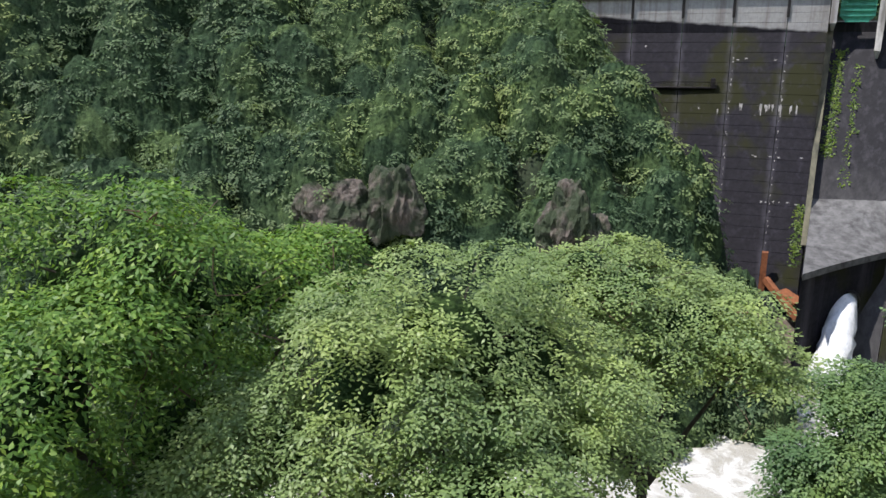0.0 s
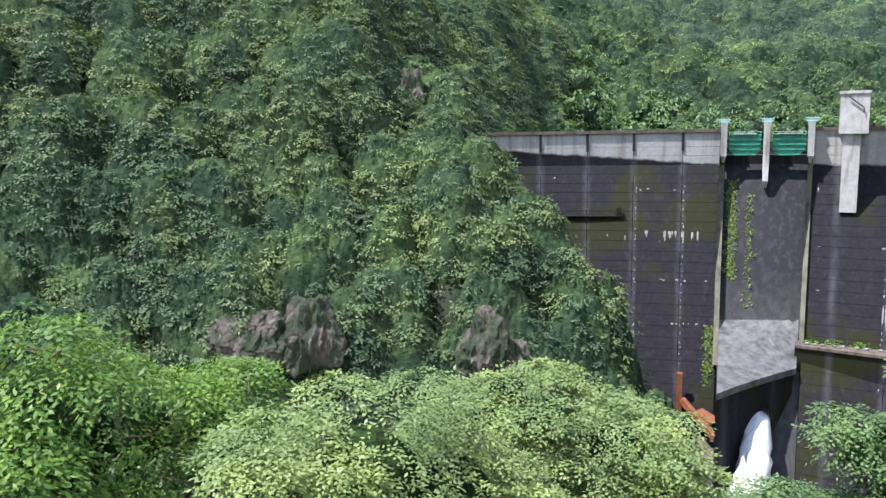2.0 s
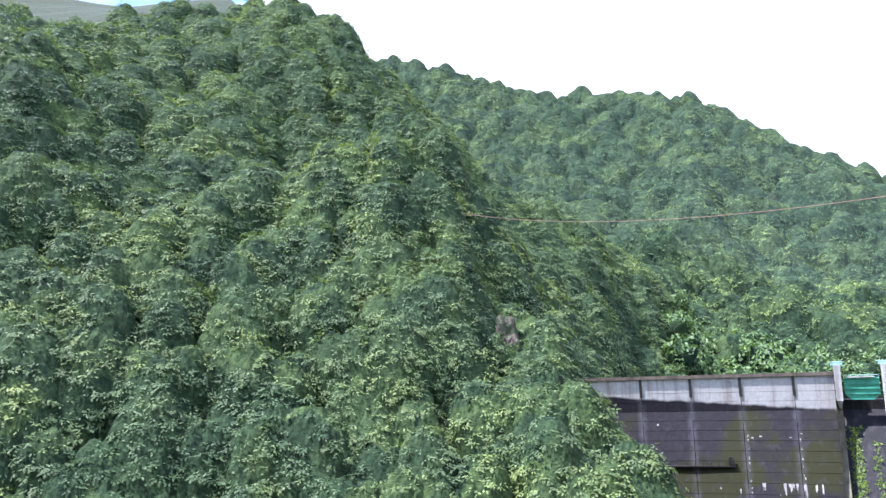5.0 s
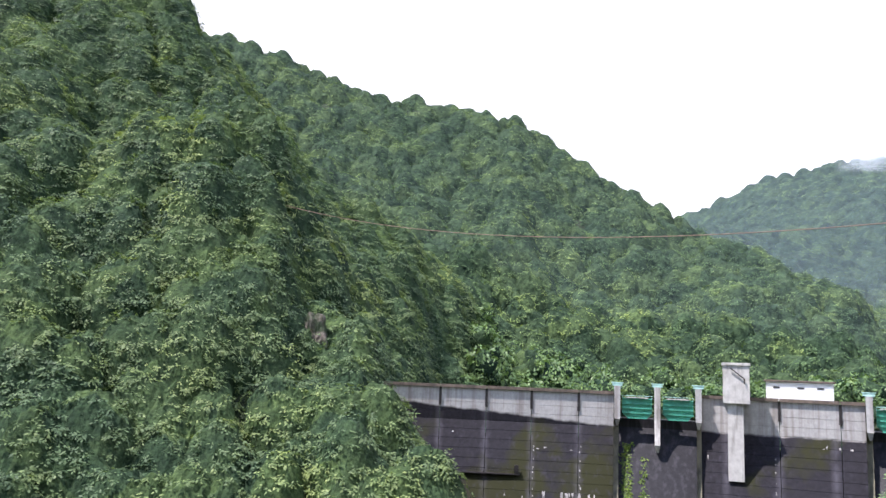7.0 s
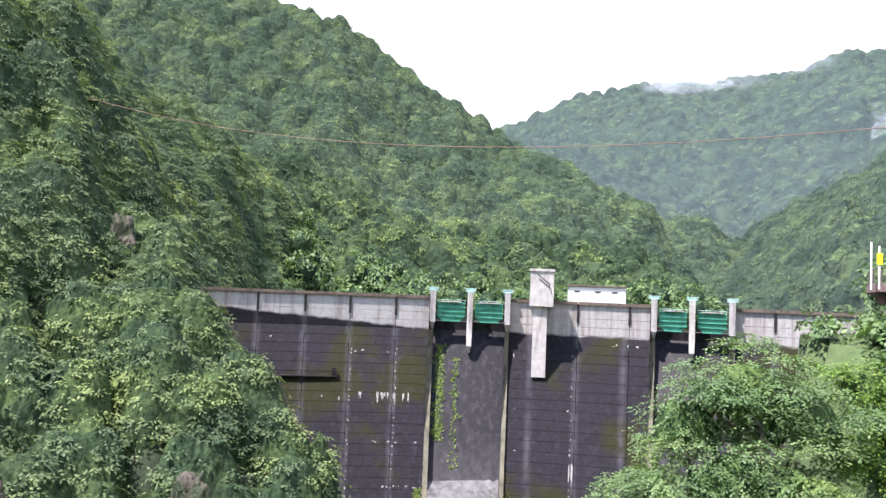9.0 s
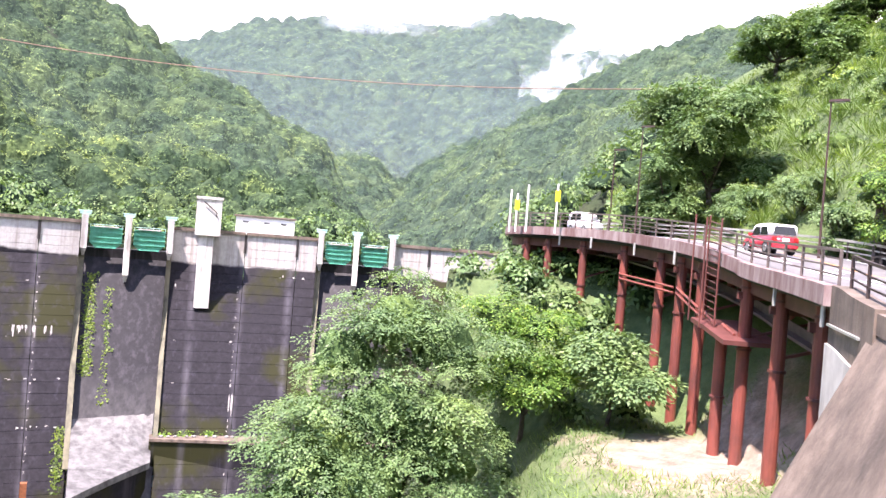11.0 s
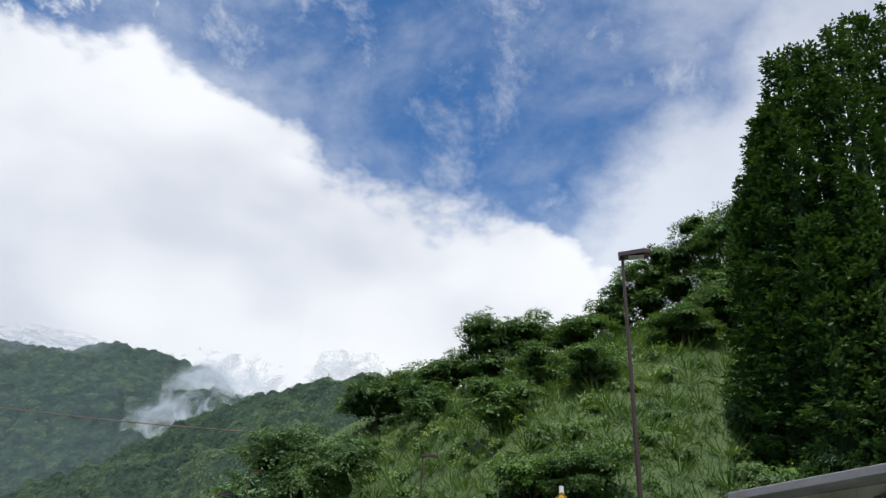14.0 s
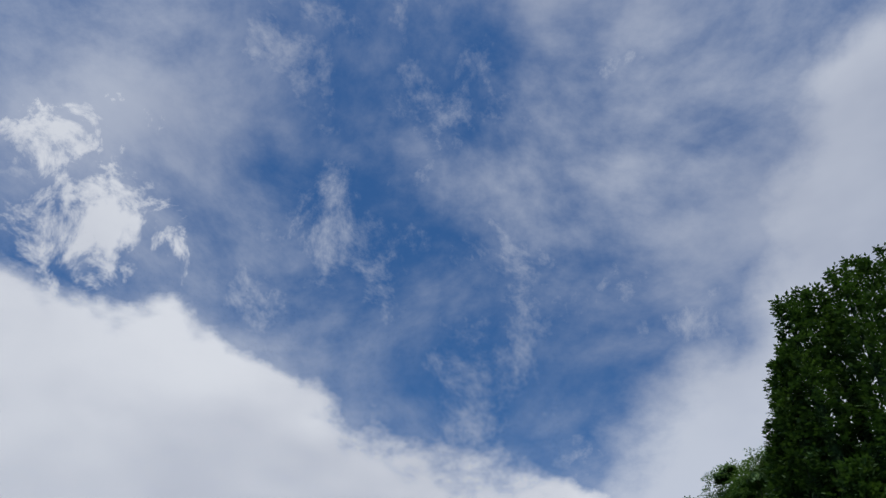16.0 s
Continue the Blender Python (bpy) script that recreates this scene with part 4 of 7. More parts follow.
rod(bm, pol(33.2, 133.3, 3.9), pol(34.1, 133.3, 2.2), 0.09)
rod(bm, pol(34.1, 133.3, 2.2), pol(34.1, 133.3, 1.5), 0.09)
ob = part("bracket", bm, M_DARKSTEEL, tower, "dark steel arm")
ob.matrix_parent_inverse = tower.matrix_world.inverted()

# control building behind the crest
M_WHITE = plain("white_wall_paint", (0.78, 0.78, 0.76), 0.7, 0, 0.06, 1.0, 0.1)
control = tagged(empty("control_building", tuple(pol(37.45, 143, CREST)), -37.45), "long low white control building on the dam's crest", "building")
part("wall", box(bmesh.new(), (-5.0, -1.5, 0), (5.0, 1.5, 3.1), bevel=0.05), M_WHITE, control)
part("roof", box(bmesh.new(), (-5.3, -1.8, 3.104), (5.3, 1.8, 3.4), bevel=0.03), M_BROWN, control)
for x in (-3.4, 0.2, 3.1):
    part("vent", box(bmesh.new(), (x - 0.5, -1.56, 2.1), (x + 0.5, -1.49, 2.35)), M_DARKSTEEL, control)

# catwalk across the face
cat = tagged(empty("catwalk", tuple(pol(16.6, face_r(-14.6) - 0.6, -14.6))), "dark steel inspection catwalk across the dam's face", "catwalk")


def under(thing, name, bm, mat, label=""):
    ob = part(name, bm, mat, thing, label)
    ob.matrix_parent_inverse = thing.matrix_world.inverted()
    return ob


rc = face_r(-14.6)
under(cat, "deck", slab(bmesh.new(), 12.5, 19.1, rc - 0.9, rc + 0.2, -14.75, -14.6), M_DARKSTEEL)
for zz in (-14.1, -13.7):
    for k in range(6):
        bm = bmesh.new()
        bar(bm, pol(12.5 + 1.1 * k, rc - 0.9, zz), pol(13.6 + 1.1 * k, rc - 0.9, zz), 0.06, 0.06)
        under(cat, "rail", bm, M_DARKSTEEL)
for k in range(14):
    az = 12.5 + 6.6 * k / 13
    under(cat, "post", rod(bmesh.new(), pol(az, rc - 0.9, -14.6), pol(az, rc - 0.9, -13.7), 0.04, seg=6), M_DARKSTEEL)
under(cat, "cabinet", slab(bmesh.new(), 18.7, 19.0, rc - 0.8, rc - 0.1, -14.6, -13.2), M_DARKSTEEL)

# flip bucket, outlet block and ledge
bm = bmesh.new()
rows = []
for k in range(9):
    s = k / 8
    az = 25.86 + (30.95 - 25.86) * s
    lip_r, top_z = 103.5 + 15.0 * s, -29.5 + 1.0 * s
    row = []
    for t in np.linspace(0, 1, 7):
        r = (face_r(top_z) + 1.2) * (1 - t) + lip_r * t
        z = top_z - (34.2 + top_z) * (t * (1.75 - 0.75 * t))
        row.append(bm.verts.new(pol(az, r, z)))
    row.append(bm.verts.new(pol(az, lip_r, -35.1)))
    row.append(bm.verts.new(pol(az, 126, -35.1)))
    rows.append(row)
for a, b in zip(rows, rows[1:]):
    for i in range(len(a)):
        j = (i + 1) % len(a)
        bm.faces.new((a[i], b[i], b[j], a[j]))
bm.faces.new(rows[0])
bm.faces.new(rows[-1][::-1])
dam_part("flip_bucket", bm, M_APRON, "concrete lip of the spillway chute, coloured pale as if sunlit")
bm = bmesh.new()
prism(bm, [tuple(pol(a, r, 0).xy) for a, r in ((25.8, 105.0), (30.75, 119.0), (30.75, 128), (25.8, 128))], -53, -35.104, Matrix())
dam_part("outlet_block", bm, M_DAM, "dark wet concrete block with the outlets")
bm = bmesh.new()
slab(bm, 30.78, 50, 121, 128, -53, -31.8)
dam_part("ledge_block", bm, M_DAM, "dark concrete wall under the ledge")
bm = bmesh.new()
slab(bm, 30.78, 50, 120.7, 127, -31.796, -31.4)
dam_part("ledge", bm, M_BROWN, "brown concrete ledge with stones and weeds")
rng = np.random.default_rng(5)
for k in range(9):
    a = 31.4 + 0.62 * k + rng.uniform(-0.2, 0.2)
    bm = bmesh.new()
    bmesh.ops.create_icosphere(bm, subdivisions=1, radius=0.22 + 0.12 * rng.random(), matrix=Matrix.Translation(pol(a, 121.5, -31.25)) @ Matrix.Diagonal((1.3, 1, 0.7, 1)))
    ob = tagged(new("stone", bpy.data.meshes.new("stone")), "pale round stone lying on the concrete ledge", "stone", "stones on the ledge")
    bm.to_mesh(ob.data)
    bm.free()
    ob.data.materials.append(M_LIME)
weeds = [(*pol(31.6 + 0.5 * k, 123 + (k % 3), -31.3), 0.9 + 0.3 * (k % 2), 0.7) for k in range(8)]
tagged(new("weeds", leaf_mesh("weeds", crown_quads(weeds, 420, 4, 0.25, 0.4, 0.22, rng, low=0.0), M_LEAF_VINE)), "bright green weeds growing on the concrete ledge", "weeds", kind="stuff")
blue = tagged(empty("blue_panel", tuple(pol(31.35, 120.95, -38.4)), -31.35), "flat light blue panel fixed to the wet wall", "panel")
M_BLUE = plain("blue_panel_paint", (0.08, 0.36, 0.62), 0.5, 0, 0.15, 2.0, 0.05)
part("plate", box(bmesh.new(), (-0.75, -0.1, 0), (0.75, 0.2, 1.6), bevel=0.02), M_BLUE, blue)
part("frame", box(bmesh.new(), (-0.85, -0.06, -0.1), (0.85, 0.15, -0.004)), M_WHITE, blue)

# outlet mouths and their jets
m_ = Mat("white_water", 0.5)
m_.colour(m_.ramp(m_.noise(1.2, 8, 0.7, (1, 1, 0.35)), [(0.3, (0.62, 0.64, 0.66)), (0.55, (0.88, 0.89, 0.90))]))
m_.bump(m_.noise(2.0, 8, 0.7, (1, 1, 0.4)), 0.9, 0.3)
M_FOAM = m_.m


def jet(name, start, ahead, drop, r0, r1, label):
    """A jet of water out of a round mouth, falling in a bow and growing ragged."""
    bm = bmesh.new()
    rings = []
    n, seg = 16, 14
    jr = np.random.default_rng(3)
    for k in range(n):
        t = k / (n - 1)
        c = start + ahead * t + Vector((0, 0, -drop * t * t))
        d = (ahead + Vector((0, 0, -2 * drop * t))).normalized()
        q = d.to_track_quat("Z", "Y")
        r = r0 + (r1 - r0) * t
        ring = []
        for i in range(seg):
            a = 2 * math.pi * i / seg
            rr = r * (1 + 0.16 * t * jr.normal())
            ring.append(bm.verts.new(c + q @ Vector((rr * math.cos(a), rr * math.sin(a), 0))))
        rings.append(ring)
    for a, b in zip(rings, rings[1:]):
        for i in range(seg):
            bm.faces.new((a[i], a[(i + 1) % seg], b[(i + 1) % seg], b[i]))
    bm.faces.new(rings[0][::-1])
    bm.faces.new(rings[-1])
    th = part(name, bm, M_FOAM, None, "", True)
    return tagged(th, label, "water jet")


o1 = pol(28.8, 112.6, -40.4)
jet("water_jet", o1 + pol(28.8, 1.5, 0), -pol(33, 9.5, 0), 11.2, 1.25, 2.7, "white jet of water bursting from the dam outlet")
o2 = pol(30.95, 119.6, -42.6)
jet("water_jet", o2, pol(60, 3.6, 0) - pol(31, 3, 0), 9.0, 0.35, 1.9, "thin white water jet spraying beside the outlet")
for c, r in ((o1 + pol(28.8, 0.6, 0), 1.62),):
    bm = bmesh.new()
    bmesh.ops.create_cone(bm, cap_ends=False, segments=20, radius1=r, radius2=r, depth=1.4, matrix=Matrix.Translation(c) @ Vector(c).xy.to_3d().to_track_quat("Z", "Y").to_matrix().to_4x4())
    dam_part("outlet_ring", bm, M_DARKSTEEL)
# lime streaks and moss on the face
rng = np.random.default_rng(21)


def face_patch(bm, az, z, w, h, rng, gap=0.05):
    """A ragged patch lying on the dam's face."""
    n = 5
    lo, hi = [], []
    for k in range(n):
        a = az + (k / (n - 1) - 0.5) * w / 140 * 57.3
        zt, zb = z + rng.uniform(-0.1, 0.1) * h, z - h * rng.uniform(0.25, 1.0)
        hi.append(bm.verts.new(pol(a, face_r(zt) - gap, zt)))
        lo.append(bm.verts.new(pol(a, face_r(zb) - gap, zb)))
    for k in range(n - 1):
        bm.faces.new((lo[k], lo[k + 1], hi[k + 1], hi[k]))


bm = bmesh.new()
for az0, az1, z, h, n in ((19.9, 23.0, -17.0, 1.6, 12), (23.2, 25.4, -17.0, 1.8, 5), (20.0, 23.0, -10.4, 0.35, 7), (17.0, 19.6, -17.6, 0.9, 2), (31.8, 36, -18.2, 0.6, 5), (32, 36, -24.5, 0.8, 4), (36.5, 41, -7.6, 0.5, 8), (21, 25, -24, 0.3, 6), (20, 25, -30, 0.3, 6), (35.6, 36.4, -26, 3.0, 2), (13.5, 16, -8.5, 0.4, 2), (31.6, 33, -10, 1.2, 3)):
    for k in range(n):
        face_patch(bm, rng.uniform(az0, az1), z + rng.uniform(-0.15, 0.1), rng.uniform(0.12, 0.5), h * rng.uniform(0.4, 1.2), rng)
for az in (20.0, 23.25, 35.9):
    for k in range(26):
        face_patch(bm, az + rng.normal(0, 0.03), -10 - k * 1.05 + rng.uniform(-0.4, 0.4), rng.uniform(0.06, 0.2), rng.uniform(0.15, 0.5), rng)
dam_part("lime_stains", bm, M_LIME, "white lime streaks run down from the joints")["kind"] = "stuff"
for az, z0, z1, n, w in ((26.45, -9, -24, 620, 0.9), (27.6, -11, -28, 380, 0.5), (25.2, -30, -38, 300, 0.8)):
    z = rng.uniform(z1, z0, n)
    a = np.radians(az + rng.normal(0, 0.22 * w, n))
    r = 140 - 0.7 * np.maximum(0, -6.5 - z) + (1.05 if az > 25.7 else -0.1)
    o = np.stack([r * np.sin(a), r * np.cos(a), z], axis=1)
    nrm = -np.stack([np.sin(a), np.cos(a), -0.6 + 0 * a], axis=1)
    way = unit(rng.normal(0, 0.5, (n, 3)) + np.array([0, 0, -1]))
    tagged(new("moss", leaf_mesh("moss", sprays(o, way, unit(nrm), 3, 0.25, 0.42, 0.3, rng), M_MOSS)), "yellow-green moss and ivy hanging on the spillway face", "moss", kind="stuff")

# rusty steel at the dam's foot, training wall, river
foot = tagged(empty("rusty_frame", tuple(pol(23.6, 116, -45))), "rust-brown steel column and beam at the dam's foot", "steel frame")
under(foot, "column", slab(bmesh.new(), 23.1, 23.5, 115.5, 116.3, -45, -35.6), M_RUST)
bm = bmesh.new()
bar(bm, pol(23.5, 115.5, -39.5), pol(25.9, 110.5, -43.0), 0.7, 0.9)
under(foot, "beam", bm, M_RUST)
bm = bmesh.new()
bar(bm, pol(24.6, 114.5, -40.6), pol(25.9, 112.5, -41.4), 2.2, 0.3)
under(foot, "platform", bm, M_RUST)
bm = bmesh.new()
pts = [pol(23.6, 118, -40.5), pol(26.0, 116, -42.0), pol(27.5, 104.5, -51), pol(24.2, 106, -52), pol(23.0, 112, -46)]
top = [bm.verts.new(p) for p in pts]
low = [bm.verts.new(p - Vector((0, 0, 8))) for p in pts]
bm.faces.new(top)
bm.faces.new(low[::-1])
for i in range(5):
    bm.faces.new((top[i], low[i], low[(i + 1) % 5], top[(i + 1) % 5]))
tagged(part("apron_slope", bm, M_BROWN), "brown stained concrete slope at the foot of the dam", "apron", kind="structure")
bm = bmesh.new()
prism(bm, [tuple(pol(a, r, 0).xy) for a, r in ((21.4, 105), (24.2, 103), (24.0, 97), (22.2, 96.5))], -56, -47.2, Matrix())
tagged(part("training_wall", bm, M_GUIDE), "mossy concrete training wall beside the outflow", "wall", kind="structure")
m_ = Mat("turbid_river", 0.22)
m_.colour(m_.mix(m_.grey(m_.noise(0.22, 8, 0.68, (1, 1, 1), 1.2), 0.45, 0.6), (0.44, 0.42, 0.37), (0.76, 0.75, 0.72)))
m_.bump(m_.noise(0.9, 8, 0.7), 0.8, 0.35)
M_RIVER = m_.m
bm = bmesh.new()
rows = []
for r in np.linspace(54, 122, 20):
    rows.append([bm.verts.new(pol(a, r, -51.4 + 0.25 * math.sin(r * 1.3 + a) + 0.02 * max(0, r - 90))) for a in np.linspace(-70, 44, 58)])
for a, b in zip(rows, rows[1:]):
    for i in range(len(a) - 1):
        bm.faces.new((a[i], b[i], b[i + 1], a[i + 1]))
tagged(part("water", bm, M_RIVER, None, "", True), "pale turbid foaming river below the dam", "river", kind="structure")
m_ = Mat("reservoir_water", 0.08)
m_.colour((0.03, 0.06, 0.045))
m_.bump(m_.noise(0.8, 5), 0.2, 0.05)
bm = bmesh.new()
rows = [[bm.verts.new(pol(a, r, -9.0)) for a in np.linspace(0, 62, 32)] for r in (145.0, 200, 262, 330)]
for a, b in zip(rows, rows[1:]):
    for i in range(31):
        bm.faces.new((a[i], b[i], b[i + 1], a[i + 1]))
tagged(part("reservoir", bm, m_.m), "dark green reservoir behind the dam", "reservoir", kind="structure")

# ---- road, retaining wall, bridge ----
m_ = Mat("asphalt", 0.85)
m_.colour(m_.mix(m_.grey(m_.noise(0.5, 6), 0.4, 0.65), m_.ramp(m_.noise(40, 3), [(0.3, (0.075, 0.073, 0.075)), (0.7, (0.13, 0.127, 0.128))]), (0.15, 0.145, 0.14)))
m_.bump(m_.noise(60, 3), 0.4, 0.01)
M_ASPHALT = m_.m
M_LINE = plain("road_paint", (0.72, 0.72, 0.70), 0.7, 0, 0.15, 4.0, 0.1)
M_ORANGE = plain("orange_road_paint", (0.62, 0.24, 0.07), 0.7, 0, 0.2, 4.0, 0.1)
M_MAROON = plain("maroon_bridge_paint", (0.115, 0.038, 0.032), 0.55, 0.0, 0.35, 1.3, 0.2)
m_ = Mat("chalky_fascia", 0.7)
m_.colour(m_.mix(m_.grey(m_.noise(1.4, 7, 0.65, (1, 1, 0.25)), 0.4, 0.68), (0.155, 0.085, 0.080), (0.33, 0.27, 0.26)))
m_.bump(m_.noise(8, 5), 0.2, 0.02)
M_FASCIA = m_.m
M_FENCE = plain("brown_fence_paint", (0.040, 0.026, 0.023), 0.5, 0.0, 0.25, 3.0, 0.1)
M_RAIL = plain("brown_grey_rail", (0.13, 0.105, 0.095), 0.5, 0.2, 0.25, 3.0, 0.1)
M_GALV = plain("galvanised_rail", (0.46, 0.46, 0.43), 0.45, 0.4, 0.2, 3.0, 0.1)
M_YELLOW = plain("sign_yellow", (0.86, 0.42, 0.010), 0.4, 0, 0.08, 2.0, 0.0)
M_LEMON = plain("panel_yellow", (0.84, 0.78, 0.02), 0.4, 0, 0.08, 2.0, 0.0)
M_BLACK = plain("sign_black", (0.012, 0.011, 0.011), 0.5, 0, 0.1, 2.0, 0.0)

I0, I_FENCE, I_AB, I_B0, I_B1 = 0, edge_index(19.5, 2.85), edge_index(22.6, 4.4), edge_index(25.2, 5.6), edge_index(62, 43.1)
I_END = len(EDGE_NP) - 1


def strip(bm, i0, i1, off0, off1, dz0, dz1, step=2):
    """A ribbon with thickness along the road, between two offsets."""
    idx = list(range(i0, i1, step)) + [i1]
    rings = [[bm.verts.new(edge_at(i, off0, dz0)), bm.verts.new(edge_at(i, off1, dz0)), bm.verts.new(edge_at(i, off1, dz1)), bm.verts.new(edge_at(i, off0, dz1))] for i in idx]
    for a, b in zip(rings, rings[1:]):
        for k in range(4):
            bm.faces.new((a[k], a[(k + 1) % 4], b[(k + 1) % 4], b[k]))
    bm.faces.new(rings[0])
    bm.faces.new(rings[-1][::-1])
    return bm


tagged(part("road", strip(bmesh.new(), I0, I_END, 1.9, ROAD_W + 0.4, -0.4, 0.0), M_ASPHALT), "grey asphalt mountain road with painted lines", "road", kind="structure")
tagged(part("pavement", strip(bmesh.new(), I0, I_B0, 0.31, 1.896, -0.4, 0.03), M_ASPHALT), "narrow asphalt footway behind the fence", "pavement", kind="structure")
tagged(part("pavement", strip(bmesh.new(), I_B0, I_END, 0.0, 1.896, -0.4, 0.03), M_ASPHALT), "narrow footway along the bridge", "pavement", kind="structure")


def line_marks(off, w, mat, dash=None):
    if dash is None:
        tagged(part("road_line", strip(bmesh.new(), I0, I_END, off - w / 2, off + w / 2, 0.001, 0.006), mat), "painted line on the asphalt road", "road line", kind="structure")
    else:
        on, gap = dash
        i = 4
        while i + on < I_END:
            tagged(part("road_line", strip(bmesh.new(), i, i + on, off - w / 2, off + w / 2, 0.001, 0.006), mat), "painted dash on the asphalt road", "road line", kind="structure")
            i += on + gap


line_marks(2.25, 0.15, M_LINE)
line_marks(ROAD_W - 0.1, 0.15, M_LINE)
line_marks(4.75, 0.14, M_ORANGE)
line_marks(3.1, 0.3, M_LINE, (3, 5))
line_marks(3.9, 0.25, M_LINE, (2, 7))

# retaining wall below the fence: a coping and a battered face
wall = tagged(empty("retaining_wall", tuple(EDGE_LINE[10] + Vector((0, 0, -6)))), "weathered brown concrete retaining wall below the road", "retaining wall", kind="structure")
for a in range(I0, I_AB, 4):
    b = min(a + 4, I_AB)
    under(wall, "coping", strip(bmesh.new(), a, b, -0.28, 0.30, -0.5, 0.02, 1), M_BROWN)
bm = bmesh.new()
idx = list(range(I0, I_AB, 3)) + [I_AB - 2]
tops = [bm.verts.new(edge_at(i, -0.22, -0.504)) for i in idx]
bots = [bm.verts.new(edge_at(i, -4.8, -10.5)) for i in idx]
back = [bm.verts.new(edge_at(i, -1.0, -10.5)) for i in idx]
for i in range(len(idx) - 1):
    bm.faces.new((tops[i], bots[i], bots[i + 1], tops[i + 1]))
    bm.faces.new((bots[i], back[i], back[i + 1], bots[i + 1]))
    bm.faces.new((back[i], tops[i], tops[i + 1], back[i + 1]))
bm.faces.new((tops[-1], bots[-1], back[-1]))
under(wall, "battered_face", bm, M_BROWN, "sloping brown concrete face with moss stains")
# abutment at the end of the bridge
ab = tagged(empty("abutment", tuple(edge_at(I_AB, 0, -8))), "bridge abutment of stained concrete above a pale block", "abutment", kind="structure")
under(ab, "parapet_block", strip(bmesh.new(), I_AB - 3, I_B0, -0.34, 0.30, -1.6, 0.12, 1), M_BROWN, "stained brown upper block")
under(ab, "pale_block", strip(bmesh.new(), I_AB - 2, I_B0, -0.42, 4.0, -9.5, -1.604, 1), M_PALE, "pale whitewashed lower block")
under(ab, "pipe", (lambda b: (bar(b, edge_at(I_AB - 1, -0.38, -0.8), edge_at(I_B0, -0.38, -1.05), 0.07, 0.07), b)[1])(bmesh.new()), M_GALV, "thin grey conduit")

# bridge deck
bridge = tagged(empty("road_bridge", tuple(edge_at(I_B0, 3, -9))), "curved maroon steel road bridge on tubular columns", "bridge")
step = 7
cuts = list(range(I_B0, I_B1, step)) + [I_B1]
for a, b in zip(cuts, cuts[1:]):
    under(bridge, "fascia", strip(bmesh.new(), a, b, -0.32 if a > I_B0 + 20 else -0.55, -0.004, -0.52, 0.10, 1), M_FASCIA)
under(bridge, "deck_slab", strip(bmesh.new(), I_B0, I_B1, 0.0, ROAD_W + 0.4, -0.75, -0.404), M_DARKSTEEL)
for off in (0.5, 2.6, 4.7, 6.8):
    under(bridge, "girder", strip(bmesh.new(), I_B0, I_B1, off - 0.14, off + 0.14, -1.35, -0.754), M_MAROON)
az_edge = EDGE_AZ


def index_at(az):
    k = np.arange(I_B0, I_B1 - 8)
    return int(k[np.argmin(np.abs(az_edge[k] - az))])


def column(az, off, top, r=0.28, bottom=None):
    p = edge_at(index_at(az), off)
    g = float(ground_z([p.x], [p.y])[0]) - 0.6 if bottom is None else bottom
    bm = bmesh.new()
    rod(bm, (p.x, p.y, g), (p.x, p.y, p.z + top), r, seg=14)
    col = under(bridge, "column", bm, M_RED)
    for dz in (top - 0.35, top - 3.1):
        if p.z + dz > g + 0.5:
            bm = bmesh.new()
            rod(bm, (p.x, p.y, p.z + dz - 0.05), (p.x, p.y, p.z + dz + 0.05), r + 0.07, seg=14)
            c = part("collar", bm, M_MAROON, col)
    return p


m_ = Mat("red_column_paint", 0.5)
m_.colour(m_.mix(m_.grey(m_.noise(1.2, 7, 0.65, (1, 1, 0.35)), 0.4, 0.68), (0.235, 0.062, 0.045), (0.105, 0.036, 0.030)))
m_.bump(m_.noise(6, 6), 0.2, 0.02)
M_RED = m_.m
for az in (56.0, 57.7, 60.1, 62.8, 65.5, 66.7, 68.3, 71.2, 73.3, 75.6):
    column(az, 0.35, -0.8)
column(69.9, 0.1, -3.6)
for az in (57.0, 61.0, 64.6, 67.6, 70.2, 72.4, 74.6, 76.6):
    column(az, 6.0, -1.3, 0.25)
# cross beams under the deck
for az in (56.0, 57.7, 60.1, 62.8, 65.5, 66.7, 68.3, 71.2, 73.3, 75.6):
    i = index_at(az)
    bm = bmesh.new()
    bar(bm, edge_at(i, -0.1, -1.52), edge_at(i, 7.2, -1.52), 0.24, 0.32)
    under(bridge, "cross_beam", bm, M_MAROON)
    bm = bmesh.new()
    bar(bm, edge_at(i, 0.4, -3.4), edge_at(i, 6.0, -1.7), 0.12, 0.12)
    under(bridge, "brace", bm, M_MAROON)
# pipes tying the columns, the small platform and its ladder
for az0, az1, d0, d1 in ((62.8, 66.7, -2.6, -2.5), (62.8, 66.7, -2.9, -2.8), (66.7, 69.9, -2.5, -3.4), (66.7, 69.9, -2.8, -3.7), (69.9, 71.2, -3.3, -3.3)):
    bm = bmesh.new()
    rod(bm, edge_at(index_at(az0), 0.1, d0), edge_at(index_at(az1), -0.1, d1), 0.07, seg=8)
    under(bridge, "tie_pipe", bm, M_RED)
i0, i1 = index_at(69.2), index_at(71.6)
under(bridge, "platform", strip(bmesh.new(), i1, i0, -0.9, 1.6, -3.55, -3.35, 1), M_MAROON, "small steel inspection platform")
lad = tagged(empty("ladder", tuple(edge_at(index_at(70.0), -0.45, -3.35))), "dark maroon steel access ladder fixed to the bridge", "ladder")
pl, pr = edge_at(index_at(70.15), -0.5), edge_at(index_at(69.45), -0.5)
